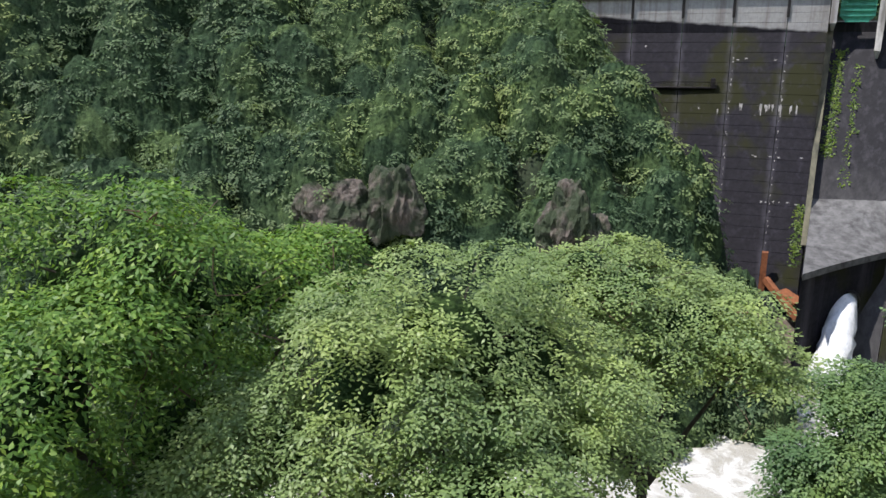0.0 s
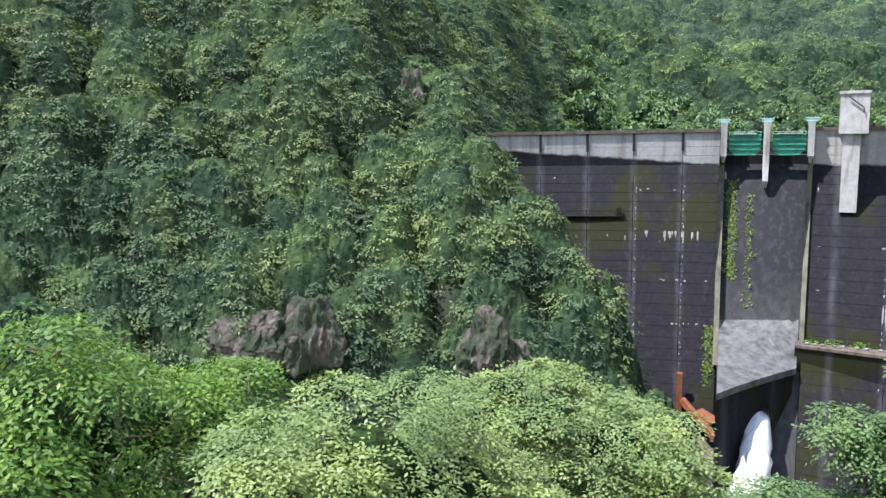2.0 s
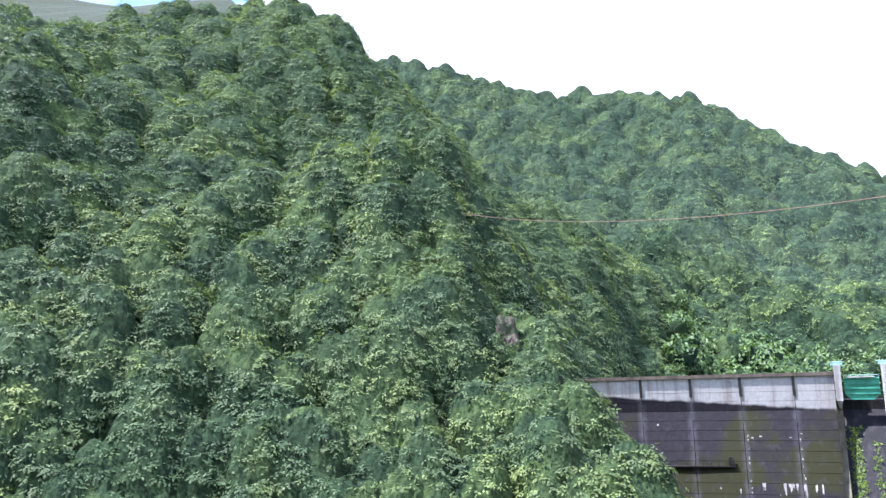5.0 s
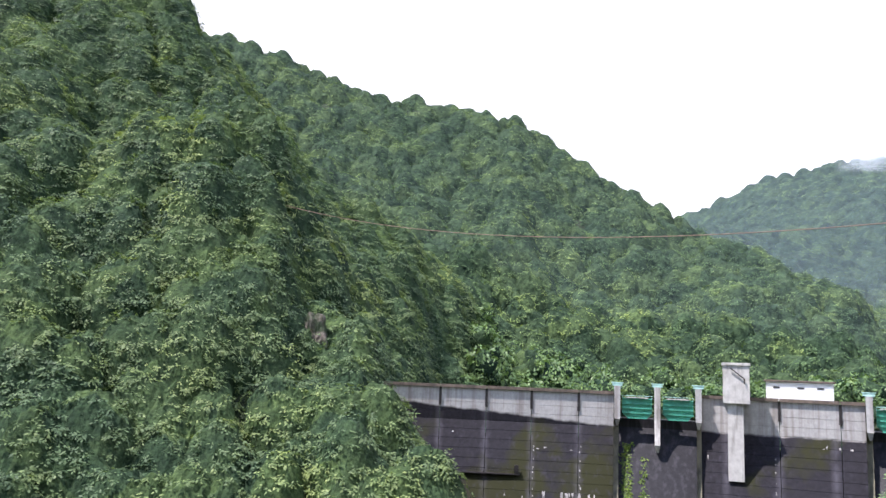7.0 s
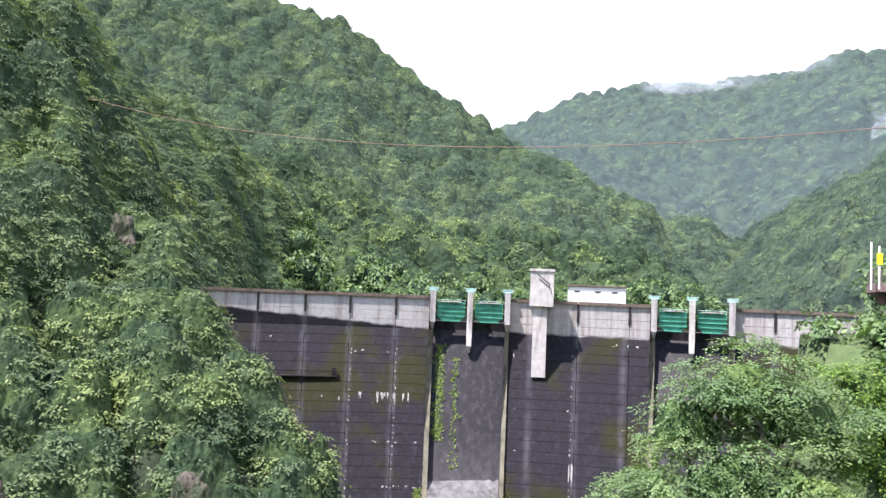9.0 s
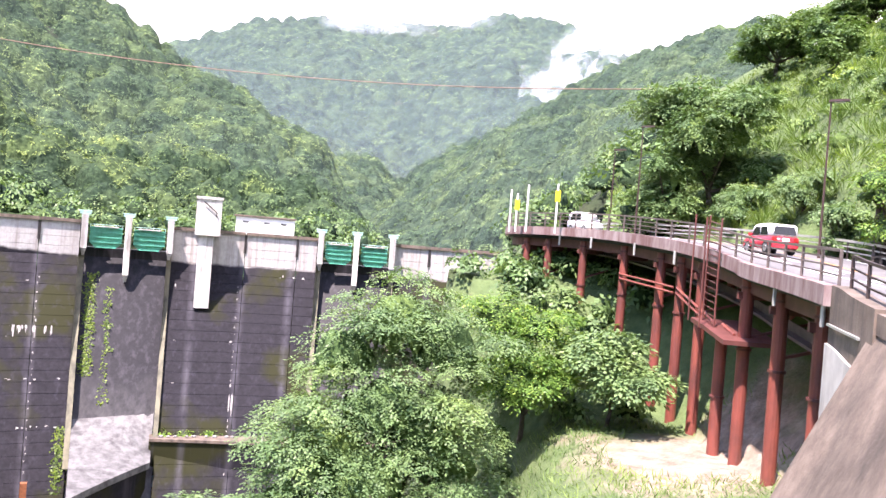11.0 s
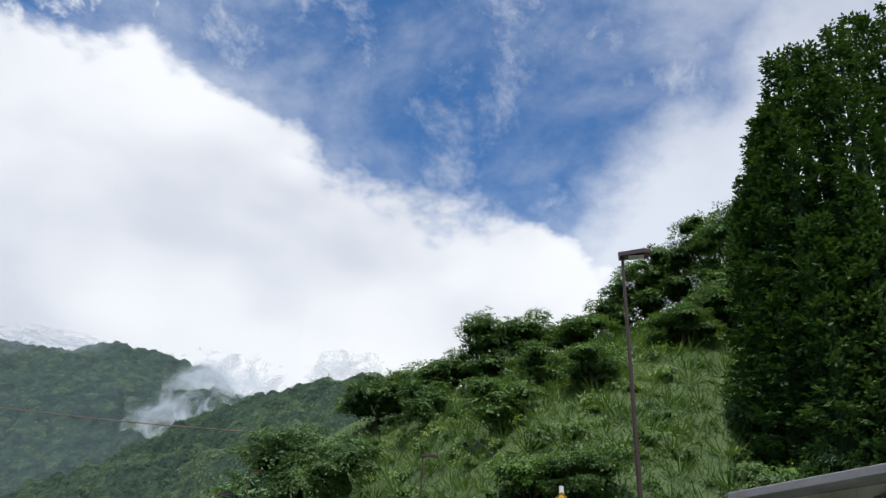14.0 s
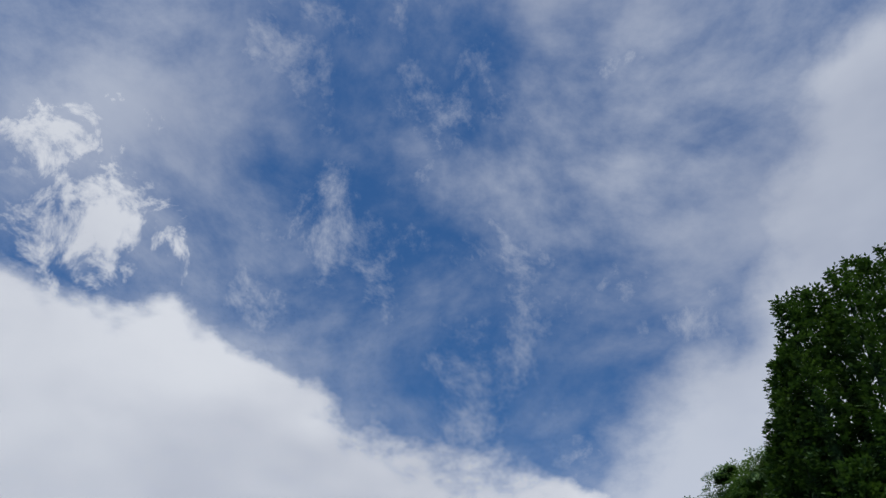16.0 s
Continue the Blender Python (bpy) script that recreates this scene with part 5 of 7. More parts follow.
for p in (pl, pr):
    for k in (-0.5, 0.5):
        q = Vector((p.x + EDGE_OUT[index_at(70), 0] * (k - 0.5) * 0.7, p.y + EDGE_OUT[index_at(70), 1] * (k - 0.5) * 0.7, p.z))
        under(lad, "stile", rod(bmesh.new(), q + Vector((0, 0, -3.4)), q + Vector((0, 0, 1.75)), 0.045, seg=6), M_MAROON)
for k in range(16):
    z = -3.2 + k * 0.31
    bm = bmesh.new()
    rod(bm, pl + Vector((0, 0, z)), pr + Vector((0, 0, z)), 0.022, seg=6)
    under(lad, "rung", bm, M_MAROON)
# the sloping gangway under the deck
gang = tagged(empty("gangway", tuple(edge_at(index_at(68), 2.2, -4))), "grey steel inspection gangway slung under the bridge", "gangway")
ids = [index_at(a) for a in np.linspace(58.5, 77.4, 20)]
pts = [edge_at(i, 2.0, -1.5 - 1.9 * k / 19) for k, i in enumerate(ids)]
for k in range(19):
    bm = bmesh.new()
    bar(bm, pts[k], pts[k + 1], 0.9, 0.12)
    under(gang, "tread_plate", bm, M_RAIL)
    for dz in (0.45, 0.9):
        bm = bmesh.new()
        bar(bm, pts[k] + Vector((0, 0, dz)), pts[k + 1] + Vector((0, 0, dz)), 0.05, 0.05)
        under(gang, "rail", bm, M_RAIL)
    bm = bmesh.new()
    bar(bm, pts[k] + Vector((0, 0, 0.25)), pts[k + 1] + Vector((0, 0, 0.25)), 0.03, 0.36)
    under(gang, "mesh_panel", bm, M_RAIL)
    under(gang, "post", rod(bmesh.new(), pts[k], pts[k] + Vector((0, 0, 0.92)), 0.025, seg=6), M_RAIL)
# drain spouts
for az in (58.8, 61.3, 64.2, 67.2, 73.9, 77.0):
    p = edge_at(index_at(az), -0.42, -0.45)
    under(bridge, "drain_spout", rod(bmesh.new(), p, p + Vector((0, 0, -0.75)), 0.07, seg=8), M_GALV, "pale grey drain pipe")


def railing(name, i0, i1, off, post_gap, height, rails, mat_post, mat_rail, label, base=0.1, group=""):
    th = tagged(empty(name, tuple(edge_at((i0 + i1) // 2, off, base))), label, "railing", group)
    run, last = 0.0, None
    marks = []
    for i in range(i0, i1 + 1):
        p = edge_at(i, off)
        if last is not None:
            run += (p - last).length
        if last is None or run >= post_gap:
            marks.append(i)
            run = 0.0
        last = p
    for i in marks:
        bm = bmesh.new()
        p = edge_at(i, off, base)
        box(bm, (p.x - 0.045, p.y - 0.045, p.z), (p.x + 0.045, p.y + 0.045, p.z + height), bevel=0.01)
        under(th, "post", bm, mat_post)
    for h, r in rails:
        for a, b in zip(marks, marks[1:]):
            bm = bmesh.new()
            bar(bm, edge_at(a, off, base + h), edge_at(b, off, base + h), r, r)
            under(th, "rail", bm, mat_rail)
    return th


railing("bridge_railing", I_B0, I_B1 - 4, -0.15, 1.9, 1.05, ((1.05, 0.09), (0.80, 0.05), (0.55, 0.05), (0.30, 0.05)), M_RAIL, M_RAIL, "brown-grey steel railing along the bridge's edge")
railing("low_railing", I_AB - 3, I_B0, 0.02, 1.6, 0.95, ((0.95, 0.08), (0.6, 0.05), (0.3, 0.05)), M_FENCE, M_FENCE, "short dark railing above the abutment")
railing("roadside_guardrail", I0, I_END - 40, ROAD_W + 0.25, 2.4, 0.95, ((0.95, 0.12), (0.66, 0.07), (0.40, 0.07)), M_FENCE, M_GALV, "pale steel guard rail along the hill side of the road", 0.0)
railing("kerb_rail", I0, I_B0 - 2, 1.75, 2.0, 0.80, ((0.62, 0.06),), M_FENCE, M_FENCE, "stout dark posts and rail between road and footway", 0.03)

# fence with pickets along the wall
fence = tagged(empty("picket_fence", (9.77, -2.6, -1.2)), "dark brown steel picket fence on the wall's coping", "fence")
F0, FD = Vector((19.5, 2.85, -0.93)), Vector((-2.43, -1.3625, -0.062))
post_me = None
for k in range(10):
    p = F0 + FD * k
    bm = bmesh.new()
    box(bm, (p.x - 0.055, p.y - 0.055, p.z), (p.x + 0.055, p.y + 0.055, p.z + 1.13), bevel=0.012)
    rod(bm, p + Vector((0, 0, 1.13)), p + Vector((0, 0, 1.18)), 0.05, 0.02, 8)
    under(fence, "post", bm, M_FENCE)
    for h, w in ((1.05, 0.055), (0.90, 0.035), (0.14, 0.05)):
        bm = bmesh.new()
        bar(bm, p + Vector((0, 0, h)), p + FD + Vector((0, 0, h)), w, w)
        under(fence, "rail", bm, M_FENCE)
pk = bmesh.new()
box(pk, (-0.011, -0.011, 0.14), (0.011, 0.011, 1.05))
pk_me = bpy.data.meshes.new("picket")
pk.to_mesh(pk_me)
pk.free()
pk_me.materials.append(M_FENCE)
for k in range(9):
    for j in range(1, 21):
        p = F0 + FD * (k + j / 21)
        o = new("picket", pk_me)
        o.parent = fence
        o.matrix_parent_inverse = fence.matrix_world.inverted()
        o.location = p

# ---- street lamps, signs ----


def street_lamp(x, y, z, h, rz, r=0.10, label="", arm=0.85, lean=0.0):
    th = empty("street_lamp", (x, y, z), rz)
    th.matrix_world = pose(x, y, z, lean, 0, 0) @ pose(0, 0, 0, 0, 0, rz)
    part("base_plate", box(bmesh.new(), (-0.17, -0.17, 0), (0.17, 0.17, 0.03)), M_MAST, th)
    part("pole", rod(rod(bmesh.new(), (0, 0, 0.03), (0, 0, h * 0.38), r, r, 12), (0, 0, h * 0.38), (0, 0, h), r * 0.82, r * 0.5, 12), M_MAST, th)
    part("collar", rod(bmesh.new(), (0, 0, h * 0.38 - 0.05), (0, 0, h * 0.38 + 0.06), r * 1.2, seg=12), M_MAST, th)
    bm = bmesh.new()
    prism(bm, [(-0.10, -0.14), (arm * 0.75, -0.20), (arm, -0.12), (arm, 0.12), (arm * 0.75, 0.20), (-0.10, 0.14)], 0, 0.11, pose(0, 0, h - 0.02, 0, -3, 0))
    head = part("lamp_head", bm, M_MAST, th, "flat dark lamp head")
    part("lens", box(bmesh.new(), (0.15, -0.12, h - 0.045), (arm * 0.75, 0.12, h - 0.024)), M_LENS, head, "pale glass lens")
    return tagged(th, label or "tall brown steel street lamp beside the road", "street lamp", "street lamps along the road")


M_MAST = plain("brown_mast_paint", (0.060, 0.036, 0.032), 0.45, 0.1, 0.2, 2.0, 0.1)
M_LENS = plain("lamp_lens", (0.55, 0.55, 0.50), 0.3, 0, 0.1, 5.0, 0.0)
street_lamp(18.75, -0.37, -1.0, 9.95, -92, 0.075, arm=0.72, lean=-1.2)
for az, r, top, low in ((75.7, 44, 11.2, 1.0), (63.8, 61, 9.3, 1.8), (62.0, 65, 7.6, 1.8)):
    p = pol(az, r, 0)
    zb = math.tan(radians(low)) * r
    g = float(ground_z([p.x], [p.y])[0])
    street_lamp(p.x, p.y, min(zb, g) - 0.2, math.tan(radians(top)) * r - min(zb, g) + 0.2, -az, 0.08, "slim brown street lamp standing on the hill side")

sp = pol(85.55, 19.0, -0.75)
sign = tagged(empty("road_sign", tuple(sp), -85.5), "white post with two yellow warning diamonds and panel", "road sign")
part("post", rod(bmesh.new(), (0, 0, -0.3), (0, 0, 3.98), 0.055, seg=12), M_WHITE, sign)
Q = 0.375


def diamond(zc):
    bm = bmesh.new()
    prism(bm, [(0, -Q), (Q, 0), (0, Q), (-Q, 0)], 0, 0.02, pose(0, -0.062, zc, 90, 0, 0))
    pl = part("plate", bm, M_YELLOW, sign, "yellow diamond warning plate")
    bm = bmesh.new()
    for k in range(4):
        a, b = [(Q * 0.93 * math.cos(math.pi / 2 * (k + j)), Q * 0.93 * math.sin(math.pi / 2 * (k + j))) for j in (0, 1)]
        bar(bm, (a[0], -0.086, zc + a[1]), (b[0], -0.086, zc + b[1]), 0.006, 0.016)
    part("border", bm, M_BLACK, pl)
    return pl


d1 = diamond(3.47)
bm = bmesh.new()
snake = [(0.02 + 0.075 * math.sin(t * 5.6), -0.21 + 0.33 * t) for t in np.linspace(0, 1, 14)]
for a, b in zip(snake, snake[1:]):
    bar(bm, (a[0], -0.087, 3.47 + a[1]), (b[0], -0.087, 3.47 + b[1]), 0.008, 0.05)
prism(bm, [(-0.085, 0), (0.085, 0), (0, 0.13)], 0, 0.008, pose(snake[-1][0], -0.083, 3.47 + 0.10, 90, 0, 0))
part("winding_arrow", bm, M_BLACK, d1, "black winding road arrow")
d2 = diamond(2.66)
bm = bmesh.new()
prism(bm, [(-0.10, 0.02), (0.09, -0.02), (0.13, 0.10), (0.08, 0.20), (-0.06, 0.22), (-0.12, 0.12)], 0, 0.008, pose(0, -0.083, 2.66, 90, 0, 0))
for s in (-1, 1):
    trail = [(0.06 * s - 0.02 + 0.06 * math.sin(t * 6.5), -0.05 - 0.16 * t) for t in np.linspace(0, 1, 9)]
    for a, b in zip(trail, trail[1:]):
        bar(bm, (a[0], -0.087, 2.66 + a[1]), (b[0], -0.087, 2.66 + b[1]), 0.008, 0.022)
part("slippery_symbol", bm, M_BLACK, d2, "black skidding vehicle symbol")
panel = part("panel", box(bmesh.new(), (-0.15, -0.085, 1.35), (0.15, -0.06, 2.17), bevel=0.004), M_LEMON, sign, "lemon-yellow panel with upright black writing")
for k, ch in enumerate("凍結注意"):
    cu = bpy.data.curves.new("writing", "FONT")
    cu.body, cu.size, cu.align_x, cu.align_y, cu.extrude = ch, 0.19, "CENTER", "CENTER", 0.002
    cu.materials.append(M_BLACK)
    o = new("writing", cu)
    o.parent = panel
    o.matrix_local = pose(0, -0.089, 2.05 - 0.19 * k, 90, 0, 0)
# flag poles and a notice at the far end of the bridge
for az, r, h, yel in ((54.9, 63.6, 3.0, False), (55.35, 62.0, 2.6, True), (56.1, 60.5, 3.2, False), (58.2, 57.5, 3.2, True)):
    p = pol(az, r, 0)
    i = edge_index(p.x, p.y)
    th = tagged(empty("marker_pole", (p.x, p.y, EDGE_NP[i, 2] - 0.4), -az), "slim white marker pole at the bridge's railing", "pole", "marker poles on the bridge")
    part("pole", rod(bmesh.new(), (0, 0, 0), (0, 0, h + 0.4), 0.07, seg=8), M_WHITE, th)
    if yel:
        part("plate", box(bmesh.new(), (-0.16, -0.11, h - 0.9), (0.2, -0.072, h - 0.1)), M_LEMON, th, "small yellow plate")

# ---- the abandoned house ----
H_RZ = math.degrees(math.atan2(-0.563, -0.826))
house = tagged(empty("house", (37.1, -5.5, -0.75), H_RZ), "old cream two-storey house, shuttered windows, rusty boards", "house")
m_ = Mat("cream_render", 0.85)
m_.colour(m_.mix(m_.grey(m_.noise(1.2, 7, 0.65, (1, 1, 0.2)), 0.48, 0.72), m_.ramp(m_.noise(0.9, 7), [(0.3, (0.68, 0.64, 0.56)), (0.7, (0.80, 0.76, 0.68))]), (0.52, 0.47, 0.39)))
m_.bump(m_.noise(14, 5), 0.2, 0.01)
M_CREAM = m_.m
M_SHUT = plain("grey_shutter", (0.20, 0.205, 0.22), 0.55, 0.2, 0.15, 3.0, 0.1)
M_SHUTBOX = plain("shutter_box", (0.095, 0.105, 0.11), 0.5, 0.2, 0.2, 2.0, 0.1)
m_ = Mat("rusted_board", 0.85)
m_.colour(m_.ramp(m_.noise(1.5, 8, 0.7, (1, 1, 0.3)), [(0.3, (0.060, 0.022, 0.014)), (0.55, (0.135, 0.050, 0.026)), (0.75, (0.24, 0.10, 0.05))]))
m_.bump(m_.noise(7, 6), 0.3, 0.02)
M_BOARD = m_.m
M_ROOF = plain("grey_roof_slab", (0.30, 0.28, 0.29), 0.8, 0, 0.2, 1.0, 0.2)
HB, L, DEP = 0.45, 16.0, 8.0        # foot above the origin, length, depth
UP = ((0.63, 2.2), (3.3, 4.95), (6.1, 7.75), (9.3, 10.9), (12.4, 14.0))
LOWO = ((0.7, 2.2), (2.75, 5.6), (7.2, 10.2), (11.2, 14.2))


def house_wall(z0, z1, holes, h0, h1, name):
    """A wall with openings, as piers, a sill band and a lintel band."""
    bm = bmesh.new()
    box(bm, (0, 0, z0), (L, 0.2, h0))
    box(bm, (0, 0, h1), (L, 0.2, z1))
    x = 0.0
    for a, b in holes:
        box(bm, (x, 0, h0), (a, 0.2, h1))
        x = b
    box(bm, (x, 0, h0), (L, 0.2, h1))
    return part(name, bm, M_CREAM, house)


house_wall(0, 3.7, LOWO, 0.9, 2.85, "lower_wall")
house_wall(3.704, 6.5, UP, 3.85, 5.75, "upper_wall")
part("end_wall", box(bmesh.new(), (0, 0.204, 0), (0.2, DEP, 6.5)), M_CREAM, house)
part("end_wall", box(bmesh.new(), (L - 0.2, 0.204, 0), (L, DEP, 6.5)), M_CREAM, house)
part("back_wall", box(bmesh.new(), (0.204, DEP - 0.2, 0), (L - 0.204, DEP, 6.5)), M_CREAM, house)
part("roof", box(bmesh.new(), (-0.35, -1.35, 6.504), (L + 0.4, DEP + 0.3, 6.85), bevel=0.03), M_ROOF, house, "flat grey concrete roof slab")
part("eave_slab", box(bmesh.new(), (-1.5, -0.9, 6.35), (-0.354, DEP * 0.7, 6.68), bevel=0.03), M_ROOF, house)
for a, b in UP:
    w = part("window", box(bmesh.new(), (a, 0.10, 3.85), (b, 0.14, 5.75)), M_SHUT, house, "closed grey roller shutter")
    for k in range(16):
        part("slat", box(bmesh.new(), (a + 0.02, 0.075, 3.88 + 0.117 * k), (b - 0.02, 0.099, 3.98 + 0.117 * k)), M_SHUT, w)
    part("shutter_box", box(bmesh.new(), (a - 0.12, -0.28, 5.62), (b + 0.12, -0.004, 6.06), bevel=0.03), M_SHUTBOX, w, "dark grey shutter box")
for a, b in LOWO:
    w = part("boarding", box(bmesh.new(), (a, 0.08, 0.9), (b, 0.13, 2.85)), M_BOARD, house, "rusty brown boarding over the opening")
    n = max(2, int((b - a) / 0.8))
    for k in range(1, n):
        x = a + (b - a) * k / n
        part("batten", box(bmesh.new(), (x - 0.02, 0.055, 0.92), (x + 0.02, 0.079, 2.83)), M_BOARD, w)
balc = part("balcony", box(bmesh.new(), (-1.0, -1.35, 3.45), (L, -0.004, 3.70), bevel=0.03), M_PALE, house, "pale concrete balcony slab with worn edge")
M_BALC = plain("pale_green_rail", (0.62, 0.74, 0.70), 0.5, 0.1, 0.1, 3.0, 0.05)
bm = bmesh.new()
for z in (4.62, 3.82):
    bar(bm, (-0.95, -1.3, z), (L, -1.3, z), 0.06, 0.06)
    bar(bm, (-0.95, -1.3, z), (-0.95, -0.05, z), 0.06, 0.06)
part("handrail", bm, M_BALC, balc, "pale green painted handrail")
for k in range(118):
    x = -0.95 + 0.145 * k
    if 0 <= (k % 14) < 9 or k % 14 == 13:
        part("baluster", box(bmesh.new(), (x - 0.012, -1.312, 3.70), (x + 0.012, -1.288, 4.6)), M_BALC, balc)
for k in range(8):
    y = -1.2 + 0.15 * k
    part("baluster", box(bmesh.new(), (-0.962, y - 0.012, 3.70), (-0.938, y + 0.012, 4.6)), M_BALC, balc)
part("canopy", box(bmesh.new(), (6.6, -0.75, 3.05), (12, -0.004, 3.2)), M_PALE, house)
part("downpipe", rod(bmesh.new(), (2.45, -0.06, 0), (2.45, -0.06, 3.4), 0.05, seg=8), M_CREAM, house)
nb = tagged(empty("notice_board", (30.6, -8.0, -0.95), H_RZ), "white notice board leaning beside the house", "board")
part("board", box(bmesh.new(), (0, 0, 0.3), (1.1, 0.05, 1.5), bevel=0.01), M_WHITE, nb)
part("stand", box(bmesh.new(), (0.1, 0.055, 0), (0.2, 0.1, 1.4)), M_FENCE, nb)

# coloured kerb blocks below the guard rail
kb_cols = (plain("kerb_white", (0.72, 0.72, 0.7), 0.7), plain("kerb_blue", (0.06, 0.12, 0.36), 0.6), plain("kerb_yellow", (0.62, 0.55, 0.08), 0.6))
for k in range(22):
    i = 8 + 2 * k
    p, q = edge_at(i, ROAD_W - 0.25, 0.006), edge_at(i + 2, ROAD_W - 0.25, 0.006)
    q = p + (q - p) * 0.93
    bm = bmesh.new()
    bar(bm, p + Vector((0, 0, 0.11)), q + Vector((0, 0, 0.11)), 0.2, 0.22)
    tagged(part("kerb_block", bm, kb_cols[(0, 1, 0, 2)[k % 4]] if k < 14 else kb_cols[0]), "painted concrete kerb block at the road's edge", "kerb block", "kerb blocks along the road")

# ---- vehicles ----
M_GLASS = plain("tinted_glass", (0.012, 0.014, 0.016), 0.08, 0, 0.1, 2.0, 0.0)
M_TYRE = plain("tyre_rubber", (0.018, 0.018, 0.018), 0.85, 0, 0.2, 4.0, 0.1)
M_RIM = plain("alloy_rim", (0.42, 0.42, 0.43), 0.35, 0.8, 0.1, 4.0, 0.0)
M_TAIL = plain("tail_lamp_red", (0.42, 0.02, 0.02), 0.25, 0, 0.1, 4.0, 0.0)


def car(at, rz, paint, roof_paint, ln, wd, ht, boxy, label, group="vehicles on the road"):
    """A hatchback facing +x: body, glass, wheels, lamps."""
    th = tagged(empty("car", at, rz), label, "car", group)
    hood = ht * (0.60 if not boxy else 0.58)
    n = 2.0 if boxy else 1.0
    side = [(-ln / 2, 0.32), (-ln / 2 - 0.02, 0.62), (-ln / 2 + 0.06, hood), (ln * 0.22, hood), (ln / 2 - 0.25, hood * 0.86), (ln / 2, hood * 0.62), (ln / 2, 0.30)]
    cab = [(-ln / 2 + 0.07, hood), (-ln / 2 + (0.16 if boxy else 0.42), ht - 0.06), (-ln / 2 + 0.7, ht), (ln * 0.06, ht - 0.02), (ln * (0.16 if boxy else 0.12), ht - 0.10), (ln * (0.27 if boxy else 0.32), hood)]

    def loft(outline, w0, w1, z0, z1):
        bm = bmesh.new()
        rings = []
        for s in (-1, 1):
            rings.append([bm.verts.new((x, s * (w0 + (w1 - w0) * max(0, min(1, (z - z0) / (z1 - z0)))) / 2, z)) for x, z in outline])
        a, b = rings
        m = len(a)
        for i in range(m):
            bm.faces.new((a[i], a[(i + 1) % m], b[(i + 1) % m], b[i]))
        bm.faces.new(a)
        bm.faces.new(b[::-1])
        bmesh.ops.recalc_face_normals(bm, faces=bm.faces)
        bmesh.ops.bevel(bm, geom=list(bm.edges), offset=0.05, segments=2, affect="EDGES", clamp_overlap=True)
        return bm

    body = part("body", loft(side, wd, wd, 0, 1), paint, th, "", True)
    cabin = part("cabin", loft(cab, wd - 0.06, wd - (0.16 if boxy else 0.34), hood, ht), roof_paint, th, "", True)
    cw = wd - 0.06

    def side_w(z):
        k = (z - hood) / (ht - hood)
        return (cw + (wd - (0.16 if boxy else 0.34) - cw) * k) / 2 + 0.006

    for s in (-1, 1):
        for x0, x1, x2, x3 in ((-ln * 0.36, -ln * 0.10, -ln * 0.10, -ln * 0.30), (-ln * 0.08, ln * 0.21, ln * 0.09, -ln * 0.08)):
            bm = bmesh.new()
            z0, z1 = hood + 0.06, ht - 0.16
            vs = [bm.verts.new((x, s * side_w(z) * f, z)) for x, z, f in ((x0, z0, 1), (x1, z0, 1), (x2, z1, 1), (x3, z1, 1), (x0, z0, 0.985), (x1, z0, 0.985), (x2, z1, 0.985), (x3, z1, 0.985))]
            bm.faces.new(vs[:4])
            bm.faces.new(vs[4:][::-1])
            for i in range(4):
                bm.faces.new((vs[i], vs[(i + 1) % 4], vs[4 + (i + 1) % 4], vs[4 + i]))
            part("side_window", bm, M_GLASS, cabin, "dark tinted side window")
    xr0, xr1 = -ln / 2 + 0.06, -ln / 2 + (0.15 if boxy else 0.36)
    bm = bmesh.new()
    vs = [bm.verts.new((x, y, z)) for x, y, z in ((xr0, -cw * 0.42, hood + 0.08), (xr0, cw * 0.42, hood + 0.08), (xr1 - 0.01, cw * 0.36, ht - 0.14), (xr1 - 0.01, -cw * 0.36, ht - 0.14))]
    vs += [bm.verts.new(v.co + Vector((0.06, 0, 0))) for v in vs]
    bm.faces.new(vs[:4])
    bm.faces.new(vs[4:][::-1])
    for i in range(4):
        bm.faces.new((vs[i], vs[(i + 1) % 4], vs[4 + (i + 1) % 4], vs[4 + i]))
    part("rear_window", bm, M_GLASS, cabin, "dark rear window")
    for s in (-1, 1):
        part("tail_lamp", box(bmesh.new(), (-ln / 2 - 0.035, s * wd * 0.38 - 0.12, hood - 0.24), (-ln / 2 + 0.1, s * wd * 0.38 + 0.12, hood - 0.04), bevel=0.03), M_TAIL, body, "red tail lamp")
        part("mirror", box(bmesh.new(), (ln * 0.19, s * (wd / 2 + 0.02) - 0.08, hood + 0.02), (ln * 0.25, s * (wd / 2 + 0.02) + 0.08, hood + 0.16), bevel=0.02), paint, body)
        for x in (-ln * 0.31, ln * 0.31):
            wh = part("wheel", rod(bmesh.new(), (x, s * (wd / 2 - 0.19), 0.31), (x, s * (wd / 2 + 0.012), 0.31), 0.31, seg=20), M_TYRE, th, "black tyre")
            part("rim", rod(bmesh.new(), (x, s * (wd / 2 - 0.05), 0.31), (x, s * (wd / 2 + 0.022), 0.31), 0.20, 0.18, 14), M_RIM, wh, "grey alloy rim")
    part("bumper", box(bmesh.new(), (-ln / 2 - 0.07, -wd * 0.46, 0.30), (-ln / 2 + 0.1, wd * 0.46, 0.58), bevel=0.05), paint, th)
    part("plate", box(bmesh.new(), (-ln / 2 - 0.085, -0.17, 0.64), (-ln / 2 - 0.02, 0.17, 0.80)), M_WHITE, th, "pale blank plate")
    return th


M_CARWHITE = plain("white_car_paint", (0.78, 0.79, 0.80), 0.25, 0, 0.04, 1.0, 0.0)
